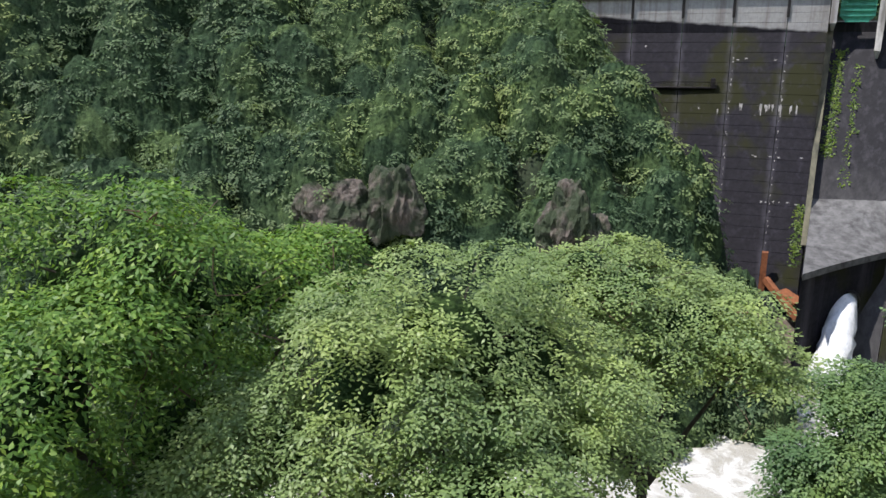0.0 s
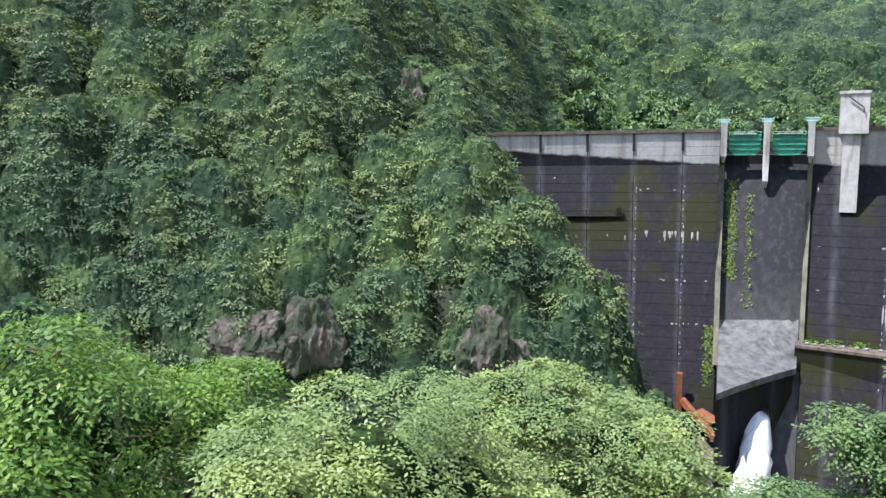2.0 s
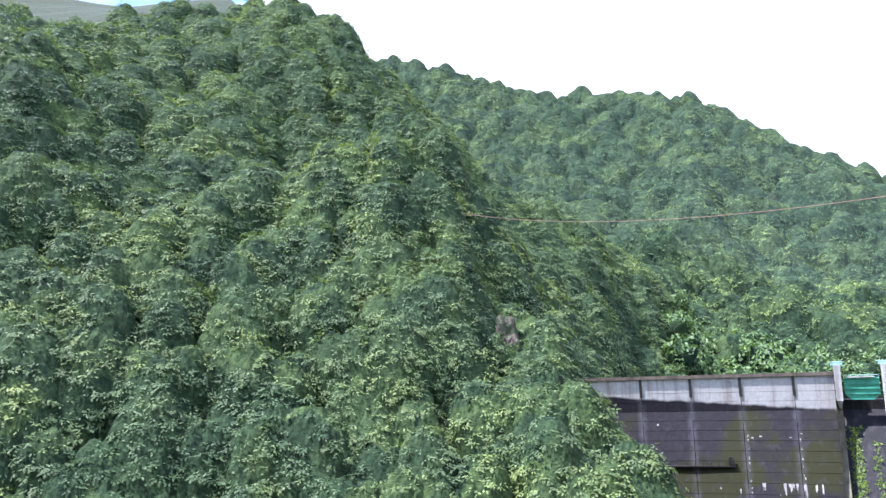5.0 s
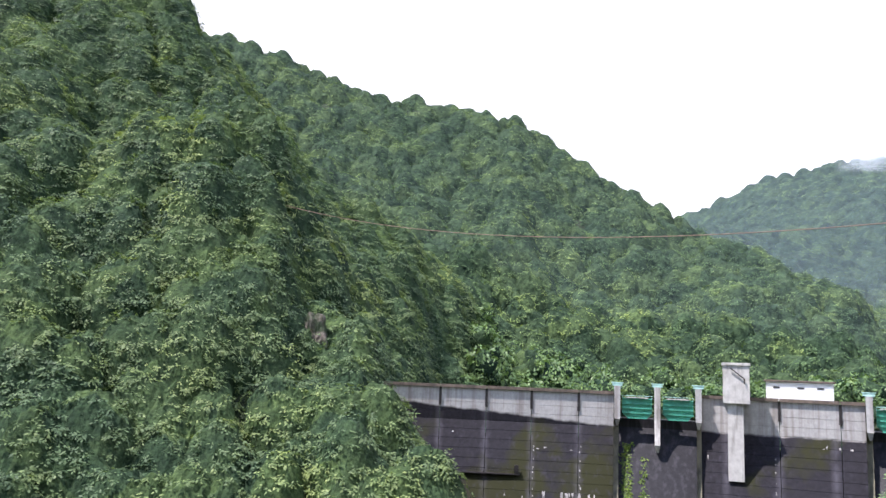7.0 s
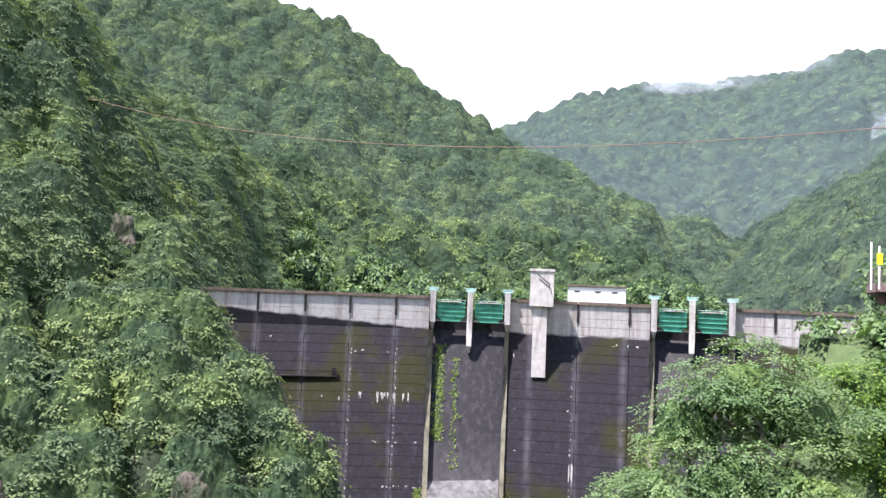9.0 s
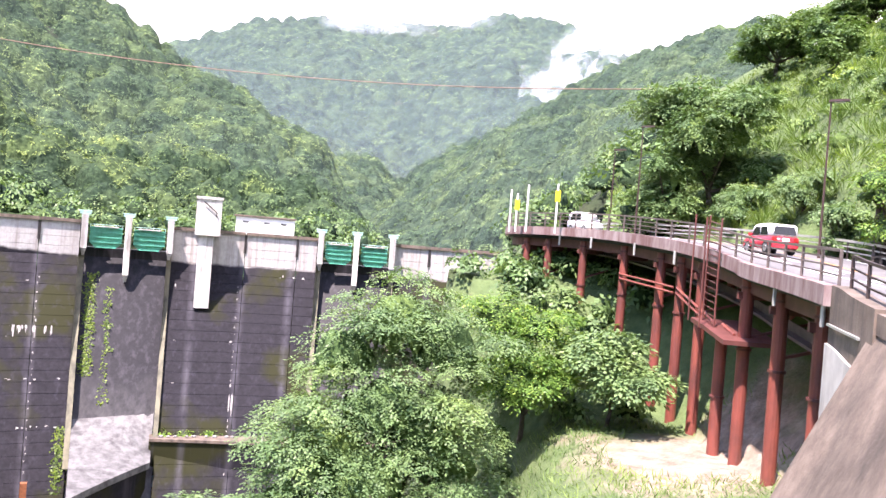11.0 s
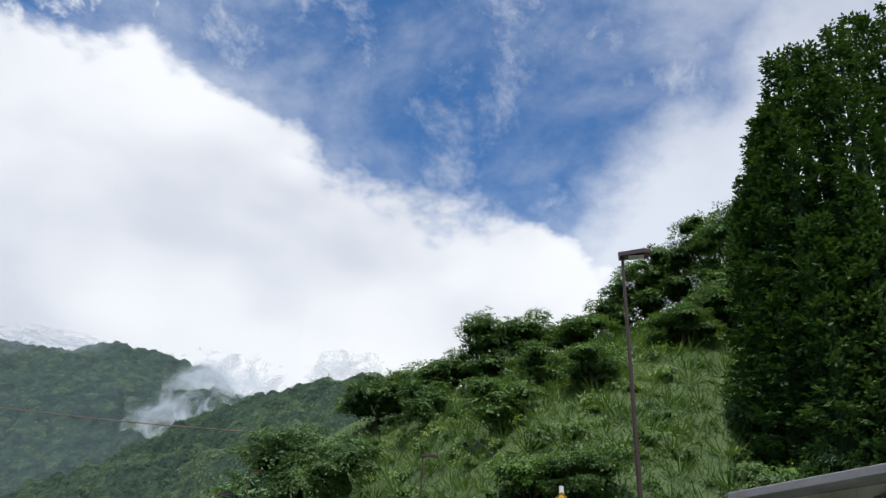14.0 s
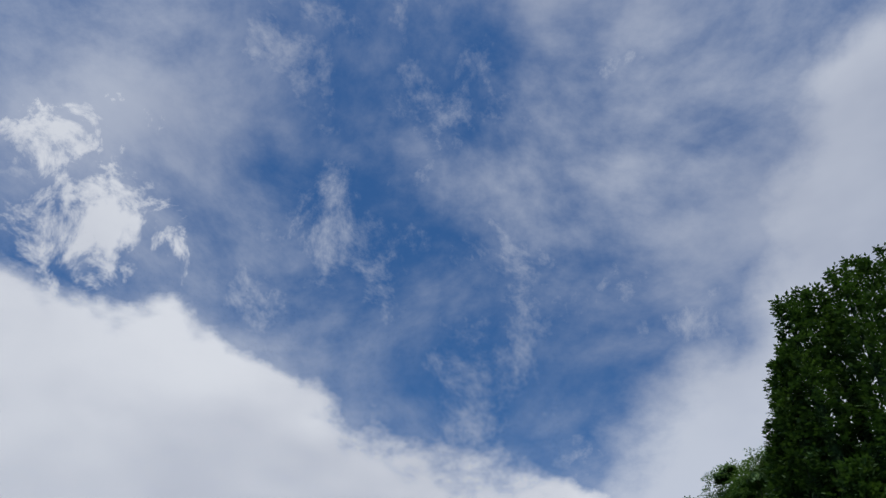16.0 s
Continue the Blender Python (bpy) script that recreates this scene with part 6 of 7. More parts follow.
M_CARRED = plain("red_car_paint", (0.42, 0.035, 0.05), 0.25, 0, 0.08, 1.0, 0.0)


def on_road(az, off, lo, hi):
    """A place on the road at that bearing, off metres in, and the road's heading there."""
    best = min(range(lo, hi), key=lambda i: abs(math.degrees(math.atan2(edge_at(i, off).x, edge_at(i, off).y)) - az))
    p = edge_at(best, off, 0.004)
    d = edge_at(best + 2, off) - edge_at(best, off)
    return tuple(p), math.degrees(math.atan2(d.y, d.x))


p, h = on_road(86.6, 3.4, I0, I_END - 60)
car(p, h, M_CARWHITE, M_CARWHITE, 4.2, 1.70, 1.40, False, "white hatchback with dark rear window driving on the road")
p, h = on_road(72.6, 3.0, I0, I_END - 60)
car(p, h, M_CARRED, M_CARWHITE, 3.2, 1.40, 1.5, True, "red boxy small car with a white roof")
p, h = on_road(60.3, 5.6, I_B0, I_END - 40)
car(p, h + 180, M_CARWHITE, M_CARWHITE, 3.4, 1.48, 1.7, True, "small white van coming along the bridge")

# cable across the valley
A, B = pol(-1.2, 166, 36.5), pol(67.5, 82, 17.5)
M_CABLE = plain("rusted_cable", (0.20, 0.13, 0.09), 0.8, 0, 0.2, 2.0, 0.0)
line = bpy.data.curves.new("cable", "CURVE")
line.dimensions, line.bevel_depth, line.bevel_resolution = "3D", 0.055, 1
sp_ = line.splines.new("POLY")
sp_.points.add(60)
for k in range(61):
    t = k / 60
    q = A.lerp(B, t) + Vector((0, 0, -4 * 7.4 * t * (1 - t)))
    sp_.points[k].co = (*q, 1)
line.materials.append(M_CABLE)
tagged(new("cable", line), "thin rusty steel cable slung across the valley", "cable")

# Near-black tone for the infill, much darker than the lattice beams.
M_DAM_SHADE = plain("dark_concrete", (0.05, 0.045, 0.045), 0.9, 0, 0.4, 1.5, 0.4)
# concrete posts and wire along the foot of the slope, lattice wall beside the road
wire = tagged(empty("wire_fence", tuple(pol(91, 36.5, 0))), "concrete posts with wire along the foot of the slope", "fence")
pp = [pol(az, 37.5 - 0.10 * (az - 84), 0) for az in np.arange(84.2, 98, 2.15)]
for p in pp:
    g = float(ground_z([p.x], [p.y])[0])
    under(wire, "post", box(bmesh.new(), (p.x - 0.07, p.y - 0.07, g - 0.3), (p.x + 0.07, p.y + 0.07, 2.55)), M_PALE)
for z in (1.3, 1.7, 2.1, 2.4):
    for a, b in zip(pp, pp[1:]):
        under(wire, "wire", rod(bmesh.new(), (a.x, a.y, z), (b.x, b.y, z), 0.012, seg=4), M_GALV)
lat = tagged(empty("lattice_wall", tuple(pol(80.4, 43, 0))), "dark concrete lattice wall overgrown at its edges", "retaining wall", kind="structure")
wl, wr = pol(78.8, 43.0, 0), pol(82.3, 40.5, 0)
back_v = (pol(80.5, 1, 0)).normalized()
for k in range(8):
    a = wl.lerp(wr, k / 7)
    bm = bmesh.new()
    bar(bm, a + Vector((0, 0, -0.5)), a + back_v * 2.6 + Vector((0, 0, 5.4)), 0.14, 0.14)
    under(lat, "upright", bm, M_BROWN)
for k in range(9):
    o = back_v * (0.3 * k) + Vector((0, 0, -0.3 + 0.68 * k))
    bm = bmesh.new()
    bar(bm, wl + o, wr + o, 0.12, 0.10)
    under(lat, "beam", bm, M_BROWN)
bm = bmesh.new()
vs = [bm.verts.new(p) for p in (wl + Vector((0, 0, -1)) + back_v * 0.1, wr + Vector((0, 0, -1)) + back_v * 0.1, wr + back_v * 2.75 + Vector((0, 0, 5.4)), wl + back_v * 2.75 + Vector((0, 0, 5.4)))]
vs += [bm.verts.new(v.co + back_v * 0.5) for v in vs]
bm.faces.new(vs[:4])
bm.faces.new(vs[4:][::-1])
for i in range(4):
    bm.faces.new((vs[i], vs[(i + 1) % 4], vs[4 + (i + 1) % 4], vs[4 + i]))
under(lat, "infill", bm, M_DAM_SHADE)

# ---- rocks ----


def rock(az, r, z, sx, sy, sz, seed, label, taper=0.45):
    """A cracked cliff: steep ribs and slabs parted by fissures, narrowing upwards."""
    bm = bmesh.new()
    bmesh.ops.create_icosphere(bm, subdivisions=5, radius=1.0)
    off = Vector((seed * 3.7, seed * 1.9, seed))
    for v in bm.verts:
        p = v.co.copy()
        e = max(abs(p.x), abs(p.y), abs(p.z)) ** -0.55
        p = p * e
        q = Vector((p.x * sx * (1 - taper * max(0, p.z)), p.y * sy * (1 - taper * max(0, p.z)), p.z * sz))
        ribs = abs(noise.noise(Vector((q.x * 0.8, q.y * 0.8, q.z * 0.16)) + off)) + 0.5 * abs(noise.noise(Vector((q.x * 2.0, q.y * 2.0, q.z * 0.45)) - off))
        ledge = noise.noise(Vector((q.x * 0.3, q.y * 0.3, q.z * 0.9)) + off * 2)
        k = 1 + 0.30 * noise.noise(p * 1.2 + off) - 0.28 * ribs + 0.08 * ledge
        v.co = q * k
    ob = tagged(part("rock_outcrop", bm, M_ROCK), label, "rock")
    ob.matrix_world = Matrix.Translation(pol(az, r, z)) @ pose(0, 0, 0, 0, 0, -az)
    return ob


rock(9.4, 90.0, -26.0, 3.9, 4.0, 5.6, 1, "steep grey-brown rock pillar standing in the wood", 0.6)
rock(11.4, 90, -27.5, 2.2, 3.5, 3.0, 2, "cracked brown rock face below the pillar")
rock(-3.6, 91.5, -23.5, 3.8, 3.5, 4.6, 3, "bare brown rock face under hanging branches")
rock(-8.0, 92.5, -24.5, 5.4, 3.5, 3.8, 4, "dark damp rock face above the river")
rock(3.9, 138, 5.0, 3.2, 4.0, 6.0, 5, "pale bare rock scar high in the wood", 0.5)

# ---- single trees ----


def tree(name, at, lobes, count, per, step, length, width, mat, label, trunk=0.22, group="", low=-0.45, flat=0.7, bare=0, category="tree", seed=0, lean=(0, 0), inner=0.70, core_mat=None):
    """Trunk, limbs to each lobe and a crown of leaf sprays. Lobes: offsets from the foot, radius, half height."""
    rng = np.random.default_rng(100 + seed)
    th = tagged(empty(name, at), label, category, group)
    lb = np.array(lobes, float)
    fork = Vector((lb[:, 0].mean() * 0.5 + lean[0], lb[:, 1].mean() * 0.5 + lean[1], max(0.4, lb[:, 2].min() * 0.7)))
    bm = bmesh.new()
    prev, n = Vector((0, 0, -1.2)), 6
    for k in range(1, n + 1):
        t = k / n
        q = Vector((0, 0, -1.2)).lerp(fork, t) + Vector((rng.normal(0, 0.06), rng.normal(0, 0.06), 0)) * trunk * 4
        rod(bm, prev, q, trunk * (1.1 - 0.35 * (k - 1) / n), trunk * (1.1 - 0.35 * k / n), 9)
        prev = q
    part("trunk", bm, M_BARK, th, "", True)
    fork = prev
    for L in lb[lb[:, 3] > 0.5 * lb[:, 3].max()]:
        bm = bmesh.new()
        tip = Vector(L[:3])
        p = fork
        for k in range(1, 5):
            q = fork.lerp(tip, k / 4) + Vector(rng.normal(0, 0.12, 3)) * L[3] * 0.4
            rod(bm, p, q, trunk * 0.55 * (1.05 - 0.22 * (k - 1)), trunk * 0.55 * (1.05 - 0.22 * k), 7)
            p = q
        for k in range(5):
            e = tip + Vector((rng.normal(0, 0.5) * L[3], rng.normal(0, 0.5) * L[3], rng.uniform(0, 0.7) * L[4]))
            rod(bm, p, e, trunk * 0.12, trunk * 0.04, 5)
        part("limb", bm, M_BARK, th)
    if bare:
        bm = bmesh.new()
        for k in range(bare):
            L = lb[rng.integers(len(lb))]
            s = Vector(L[:3]) + Vector((rng.normal(0, 0.4) * L[3], rng.normal(0, 0.4) * L[3], -L[4] * 0.6))
            for j in range(4):
                e = s + Vector((rng.normal(0, 0.4), rng.normal(0, 0.4), rng.uniform(-0.7, 0.15)))
                rod(bm, s, e, 0.016 - 0.003 * j, 0.012 - 0.003 * j, 4)
                s = e
        part("dead_twig", bm, M_TWIG, th, "bare brown hanging twigs")["kind"] = "stuff"
    cv, cf, base = [], [], 0
    v, fc = ICO[2]
    for L in lb[lb[:, 3] > 0.5 * lb[:, 3].max()]:
        ph = rng.uniform(0, 6, 3)
        lump = 0.80 + 0.10 * np.sin(v[:, 0] * 4 + ph[0]) * np.sin(v[:, 1] * 5 + ph[1]) + 0.08 * np.sin(v[:, 2] * 7 + ph[2] + v[:, 0] * 5)
        cv.append(L[:3] + v * lump[:, None] * np.array([L[3], L[3], L[4]]) * inner)
        cf.append(fc + base)
        base += len(v)
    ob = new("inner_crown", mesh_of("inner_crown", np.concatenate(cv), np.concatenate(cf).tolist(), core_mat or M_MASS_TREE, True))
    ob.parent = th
    q = crown_quads(lobes, count, per, step, length, width, rng, low=low, flat=flat)
    ob = new("crown", leaf_mesh("crown", q, mat))
    ob.parent = th
    return th


M_TWIG = plain("dry_twig", (0.16, 0.105, 0.07), 0.9, 0, 0.3, 3.0, 0.0)


def lobes_at(foot, *polar):
    """Lobes given as bearing, distance, height, radius, half height, from a foot."""
    f = Vector(foot)
    return [(*(pol(a, r, z) - f), s, h) for a, r, z, s, h in polar]


def spread(rng, lobes, n):
    """Small lobes over the big ones, to break up their outline."""
    out = [(a, b, c, r * 0.86, h * 0.86) for a, b, c, r, h in lobes]
    for k in range(n):
        L = lobes[rng.integers(len(lobes))]
        a, z = rng.uniform(0, 6.283), rng.uniform(-0.35, 0.95)
        c = math.sqrt(1 - z * z)
        s = rng.uniform(0.22, 0.44)
        out.append((L[0] + math.cos(a) * c * L[3] * 0.95, L[1] + math.sin(a) * c * L[3] * 0.95, L[2] + z * L[4] * 0.92, L[3] * s, L[3] * s * 0.45))
    return out


srng = np.random.default_rng(31)
f = tuple(pol(-20, 15, -14))
tree("vine_tree", f, spread(srng, lobes_at(f, (-23.5, 13.5, -4.7, 2.3, 2.5), (-17, 14.0, -5.2, 1.7, 1.7), (-31, 11.5, -5.4, 1.9, 2.0), (-11, 15.5, -6.0, 1.5, 1.6), (-32, 10.0, -7.2, 1.2, 1.5), (-20, 13.6, -8.0, 2.6, 2.2)), 80),
     7600, 7, 0.075, 0.125, 0.055, M_LEAF_VINE, "broad tree smothered in bright yellow-green climbing vines", 0.25, bare=60, seed=1, flat=0.55, low=-0.1)
f = tuple(pol(-1, 12.5, -14))
tree("elm_tree", f, spread(srng, lobes_at(f, (0, 11.5, -5.4, 1.7, 2.0), (-14, 11, -6.6, 1.2, 1.2), (-7, 10.8, -5.7, 1.5, 1.5), (6, 12, -6.0, 1.6, 1.7), (2, 10, -7.4, 2.0, 1.5), (11, 12, -7.3, 1.2, 1.3), (-11, 9.6, -7.4, 1.3, 1.0), (-19, 10.6, -6.6, 0.7, 0.5)), 110),
     11000, 7, 0.055, 0.092, 0.046, M_LEAF_GREY, "spreading elm with small pale grey-green leaves", 0.2, seed=2, flat=0.75, low=-0.1)
f = tuple(pol(17, 21, -21))
tree("spreading_tree", f, spread(srng, lobes_at(f, (8, 20.5, -8.0, 1.9, 1.3), (13.5, 21, -7.9, 2.1, 1.3), (18.5, 20.5, -8.4, 1.9, 1.1), (22.6, 20, -9.2, 1.2, 0.7), (9, 19, -10.6, 1.6, 1.1), (13.6, 19.5, -9.8, 1.4, 0.7)), 80),
     7000, 6, 0.09, 0.13, 0.07, M_LEAF_GREY, "flat-crowned tree on the river bank with bare lower twigs", 0.2, bare=60, seed=3, flat=0.82, low=-0.1)
f = tuple(pol(32, 36, -30))
tree("bank_tree", f, spread(srng, lobes_at(f, (29.6, 33, -16.4, 1.8, 1.8), (32.5, 34, -17.0, 2.3, 2.1), (35.5, 35, -13.4, 2.0, 2.4), (38, 35, -15.3, 2.4, 2.2), (33, 31, -20, 2.8, 2.0), (28.6, 31, -19.4, 1.6, 1.5), (30.4, 32, -18.4, 2.2, 1.9), (26.9, 31.5, -20.4, 1.2, 1.1)), 80),
     9000, 5, 0.13, 0.21, 0.11, M_LEAF_GARDEN, "leafy green tree growing on the bank below the dam", 0.25, seed=4, low=-0.2, inner=0.8, core_mat=M_MASS_HILL)
f = tuple(pol(46, 42, -20))
tree("large_tree", f, spread(srng, lobes_at(f, (47.5, 41, -4.8, 3.4, 3.8), (43.8, 40, -6.2, 2.8, 3.0), (51, 41, -5.8, 3.2, 3.2), (47, 38.5, -8.5, 3.8, 3.0), (43, 38, -10, 3.2, 2.6), (50, 38.5, -9.5, 3.2, 2.6), (45.5, 37, -11.5, 3.8, 3.0), (40.5, 37, -12.8, 2.5, 2.4), (51.5, 39, -11, 2.9, 2.6), (47.5, 36, -14.2, 3.5, 2.2), (38.5, 36, -14.6, 1.9, 1.6)), 150),
     15000, 5, 0.12, 0.20, 0.105, M_LEAF_GARDEN, "large dense broadleaf tree standing before the dam", 0.38, seed=5, low=-0.2, inner=0.8, core_mat=M_MASS_HILL)
f = tuple(pol(56.5, 46, -13))
tree("young_tree", f, spread(srng, lobes_at(f, (54.6, 45, -4.2, 2.2, 2.1), (57.6, 45, -4.6, 2.1, 1.9), (56.2, 43, -7.2, 2.6, 1.9), (59.5, 45, -6.4, 1.5, 1.4)), 26),
     3400, 5, 0.14, 0.22, 0.12, M_LEAF_VINE, "bright green young tree under the bridge", 0.18, seed=6, inner=0.8, core_mat=M_MASS_HILL)
f = tuple(pol(62.8, 44, -10))
tree("young_tree", f, spread(srng, lobes_at(f, (62.2, 43, -5.2, 1.7, 1.6), (64.3, 42, -6.4, 1.5, 1.3)), 14),
     1300, 5, 0.22, 0.32, 0.18, M_LEAF_GARDEN, "small green tree between the bridge columns", 0.12, seed=7, inner=0.8, core_mat=M_MASS_HILL)


def hill_tree(az, el, r, rad, half, count, mat, label, seed, leaf=0.45, flat=0.7, name="hill_tree", group="trees on the hillside"):
    c = pol(az, r, math.tan(radians(el)) * r)
    g = float(ground_z([c.x], [c.y])[0])
    rng = np.random.default_rng(500 + seed)
    z = max(c.z - g, half * 0.8)
    main = [(0, 0, z, rad * 0.72, half * 0.85)]
    if z > half * 1.05:
        main += [(0, 0, z * 0.5, rad * 0.62, z * 0.42), (rad * 0.4, 0, z * 0.4, rad * 0.5, z * 0.3), (-rad * 0.4, 0, z * 0.4, rad * 0.5, z * 0.3)]
    for k in range(6):
        a = k * 1.05 + rng.uniform(-0.3, 0.3)
        main.append((math.cos(a) * rad * 0.55, math.sin(a) * rad * 0.55, z + half * rng.uniform(-0.55, 0.45), rad * rng.uniform(0.36, 0.52), half * rng.uniform(0.35, 0.5)))
    tree(name, (c.x, c.y, g), spread(rng, main, 34), int(count * 1.4), 4, leaf * 0.42, leaf * 0.68, leaf * 0.36, mat, label, 0.035 * rad + 0.08, group, seed=seed, flat=flat, low=-0.25, inner=0.84, core_mat=M_MASS_HILL)


hill_tree(68.6, 8.6, 66, 6.0, 6.8, 5600, M_LEAF_GARDEN, "big round dark-green tree above the road", 21, 0.42)
hill_tree(66.0, 5.6, 64, 3.0, 3.6, 1800, M_LEAF_GARDEN, "dense green tree beside the bend of the road", 22, 0.42)
hill_tree(72.2, 15.0, 92, 4.8, 4.0, 1600, M_LEAF_GARDEN, "leafy green tree on the brow of the hill", 23, 0.55)
hill_tree(75.2, 15.0, 92, 4.6, 4.0, 1600, M_LEAF_GARDEN, "leafy green tree on the brow of the hill", 24, 0.55)
hill_tree(75.8, 12.4, 80, 2.9, 3.3, 900, M_LEAF_DEEP, "dark green tree above a small wall", 25, 0.5)
hill_tree(80.4, 19.4, 86, 4.4, 3.8, 1700, M_LEAF_DEEP, "wide dark tree on the skyline of the hill", 26, 0.5)
hill_tree(83.4, 19.9, 87, 4.6, 3.6, 1700, M_LEAF_DEEP, "wide dark tree on the skyline of the hill", 27, 0.5)
hill_tree(87.0, 19.8, 84, 4.4, 2.8, 1500, M_LEAF_DEEP, "flat-crowned dark tree on the hill's brow", 28, 0.5, 0.85)
hill_tree(81.2, 12.9, 60, 3.0, 2.9, 1400, M_LEAF_DEEP, "round dark green tree on the grassy slope", 29, 0.4)
hill_tree(84.2, 14.2, 66, 3.0, 2.2, 900, M_LEAF_GARDEN, "thin light green tree on the grassy slope", 30, 0.4, 0.85)
hill_tree(88.0, 13.8, 60, 2.6, 2.2, 800, M_LEAF_GARDEN, "light green bushy tree on the slope", 31, 0.4, 0.8)
hill_tree(86.8, 8.6, 42, 2.5, 2.2, 1700, M_LEAF_GARDEN, "light green maple with layered branches above the road", 32, 0.26, 0.88)
hill_tree(88.4, 4.4, 37, 1.9, 1.9, 1000, M_LEAF_DEEP, "dark ivy-covered bush behind the guard rail", 33, 0.26)
hill_tree(94.6, 20.2, 70, 3.6, 2.2, 1300, M_LEAF_GARDEN, "small flat-topped tree with a forked trunk", 34, 0.4, 0.88)
for k, (az, el, r) in enumerate(((90, 22.0, 88), (92.4, 23.5, 87), (94.6, 25.0, 86), (97, 26.2, 84), (99, 27.0, 78), (97.5, 22.5, 74), (101, 24, 70), (77.6, 15.6, 92))):
    hill_tree(az, el, r, 4.0, 3.2, 1100, M_LEAF_DEEP if k % 2 else M_LEAF_GARDEN, "leafy tree on the hill's skyline", 40 + k, 0.5)
for k, (az, el, r, s) in enumerate(((99.5, 9.0, 47, 2.6), (102, 10.0, 47, 2.8), (105, 10.8, 46, 3.0), (108, 11.0, 46, 3.0), (96.8, 3.0, 36, 1.5), (93.8, 2.6, 35.5, 1.7), (91, 2.6, 35.5, 1.7), (83.5, 3.6, 40, 1.7), (77.2, 3.4, 48, 2.0), (74.6, 3.6, 53, 2.0), (70.5, 3.4, 60, 2.2), (80.2, 6.4, 44, 2.6), (83.4, 7.4, 43, 2.4))):
    hill_tree(az, el, r, s, s * 0.8, 1000, M_LEAF_VINE if k in (1, 3, 11, 12) else M_LEAF_GARDEN, "leafy shrub covered in climbing vines", 60 + k, 0.28, 0.45, "vine_shrub", "vine shrubs along the hill's foot")


def cedar(az, r, top_el, seed, spread_r=2.5):
    c = pol(az, r, 0)
    g = float(ground_z([c.x], [c.y])[0])
    h = math.tan(radians(top_el)) * r - g
    rng = np.random.default_rng(900 + seed)
    th = tagged(empty("cedar_tree", (c.x, c.y, g)), "tall dark green cedar behind the house", "tree", "cedars behind the house")
    part("trunk", rod(bmesh.new(), (0, 0, -1), (0, 0, h * 0.97), 0.32, 0.04, 10), M_BARK, th, "", True)
    n_b = 190
    tb = np.linspace(0.05, 0.99, n_b) ** 0.9
    ab_ = np.arange(n_b) * 2.399 + rng.normal(0, 0.4, n_b)
    reach = (spread_r * (1 - tb) ** 0.7 + 0.22) * rng.uniform(0.6, 1.15, n_b)
    i = rng.integers(n_b, size=1700)
    d = np.sqrt(rng.uniform(0.12, 1, len(i)))
    side = rng.normal(0, 0.30, len(i)) * (0.5 + d)
    a = ab_[i] + side / np.maximum(0.6, reach[i] * d)
    rr = reach[i] * d
    lift = 0.30 * d * d * reach[i] - 0.30 * d * reach[i]
    o = np.stack([rr * np.cos(a), rr * np.sin(a), tb[i] * h + lift + rng.normal(0, 0.10, len(i))], axis=1)
    w = unit(np.stack([np.cos(a), np.sin(a), 0.25 + rng.normal(0, 0.35, len(i))], axis=1))
    u = unit(np.cross(np.cross(w, np.array([0, 0, 1.0])), w) + rng.normal(0, 0.35, (len(i), 3)))
    part("inner_crown", rod(bmesh.new(), (0, 0, h * 0.05), (0, 0, h * 0.96), spread_r * 0.50, 0.05, 10), M_MASS_TREE, th, "", True)
    o2 = new("crown", leaf_mesh("crown", sprays(o, w, u, 4, 0.15, 0.36, 0.20, rng), M_LEAF_CEDAR))
    o2.parent = th


for k, (az, r, el) in enumerate(((100.3, 52, 30.2), (101.8, 50, 34.0), (103.6, 49, 37.9), (105.9, 50, 38.0), (108.3, 48, 38.8), (110.8, 50, 38.6), (113.5, 49, 38.5), (116.5, 50, 39), (102.6, 54, 35), (107, 54, 37), (99.6, 56, 27.5), (120, 50, 38), (104.6, 45, 27), (107.6, 44.5, 29), (111, 45, 30), (101.2, 56, 33), (104.8, 55, 38), (109.6, 55, 39), (112.2, 55, 39))):
    cedar(az, r, el, k)

# ---- grass and brush ----


def grass(name, places, blades, length, width, mat, label, rng):
    x, y = places
    x, y = np.repeat(x, blades), np.repeat(y, blades)
    x, y = x + rng.normal(0, 0.22, len(x)), y + rng.normal(0, 0.22, len(x))
    z = ground_z(x, y) - 0.05
    a = rng.uniform(0, 6.283, len(x))
    w = unit(np.stack([np.cos(a) * 0.6, np.sin(a) * 0.6, rng.uniform(0.5, 1.3, len(x))], axis=1))
    u = unit(np.stack([-np.cos(a), -np.sin(a), np.full(len(x), 0.8)], axis=1) + rng.normal(0, 0.2, (len(x), 3)))
    tagged(new(name, leaf_mesh(name, sprays(np.stack([x, y, z], axis=1), w, u, 1, 0.1, length, width, rng, 0.5), mat)), label, "grass", kind="stuff")


grng = np.random.default_rng(77)
off_road = lambda x, y: np.array([min((EDGE_NP[:, 0] + EDGE_OUT[:, 0] * 4.2 - a) ** 2 + (EDGE_NP[:, 1] + EDGE_OUT[:, 1] * 4.2 - b) ** 2) > 4.4 ** 2 for a, b in zip(x, y)])
off_house = lambda x, y: ~((np.abs(az_of(x, y) - 106) < 9) & (np.hypot(x, y) < 47))
slope = keep(scatter(62, 104, 36, 100, 0.72, grng), lambda x, y: (ground_z(x, y) > 0.5) & off_house(x, y))
slope = keep(slope, off_road)
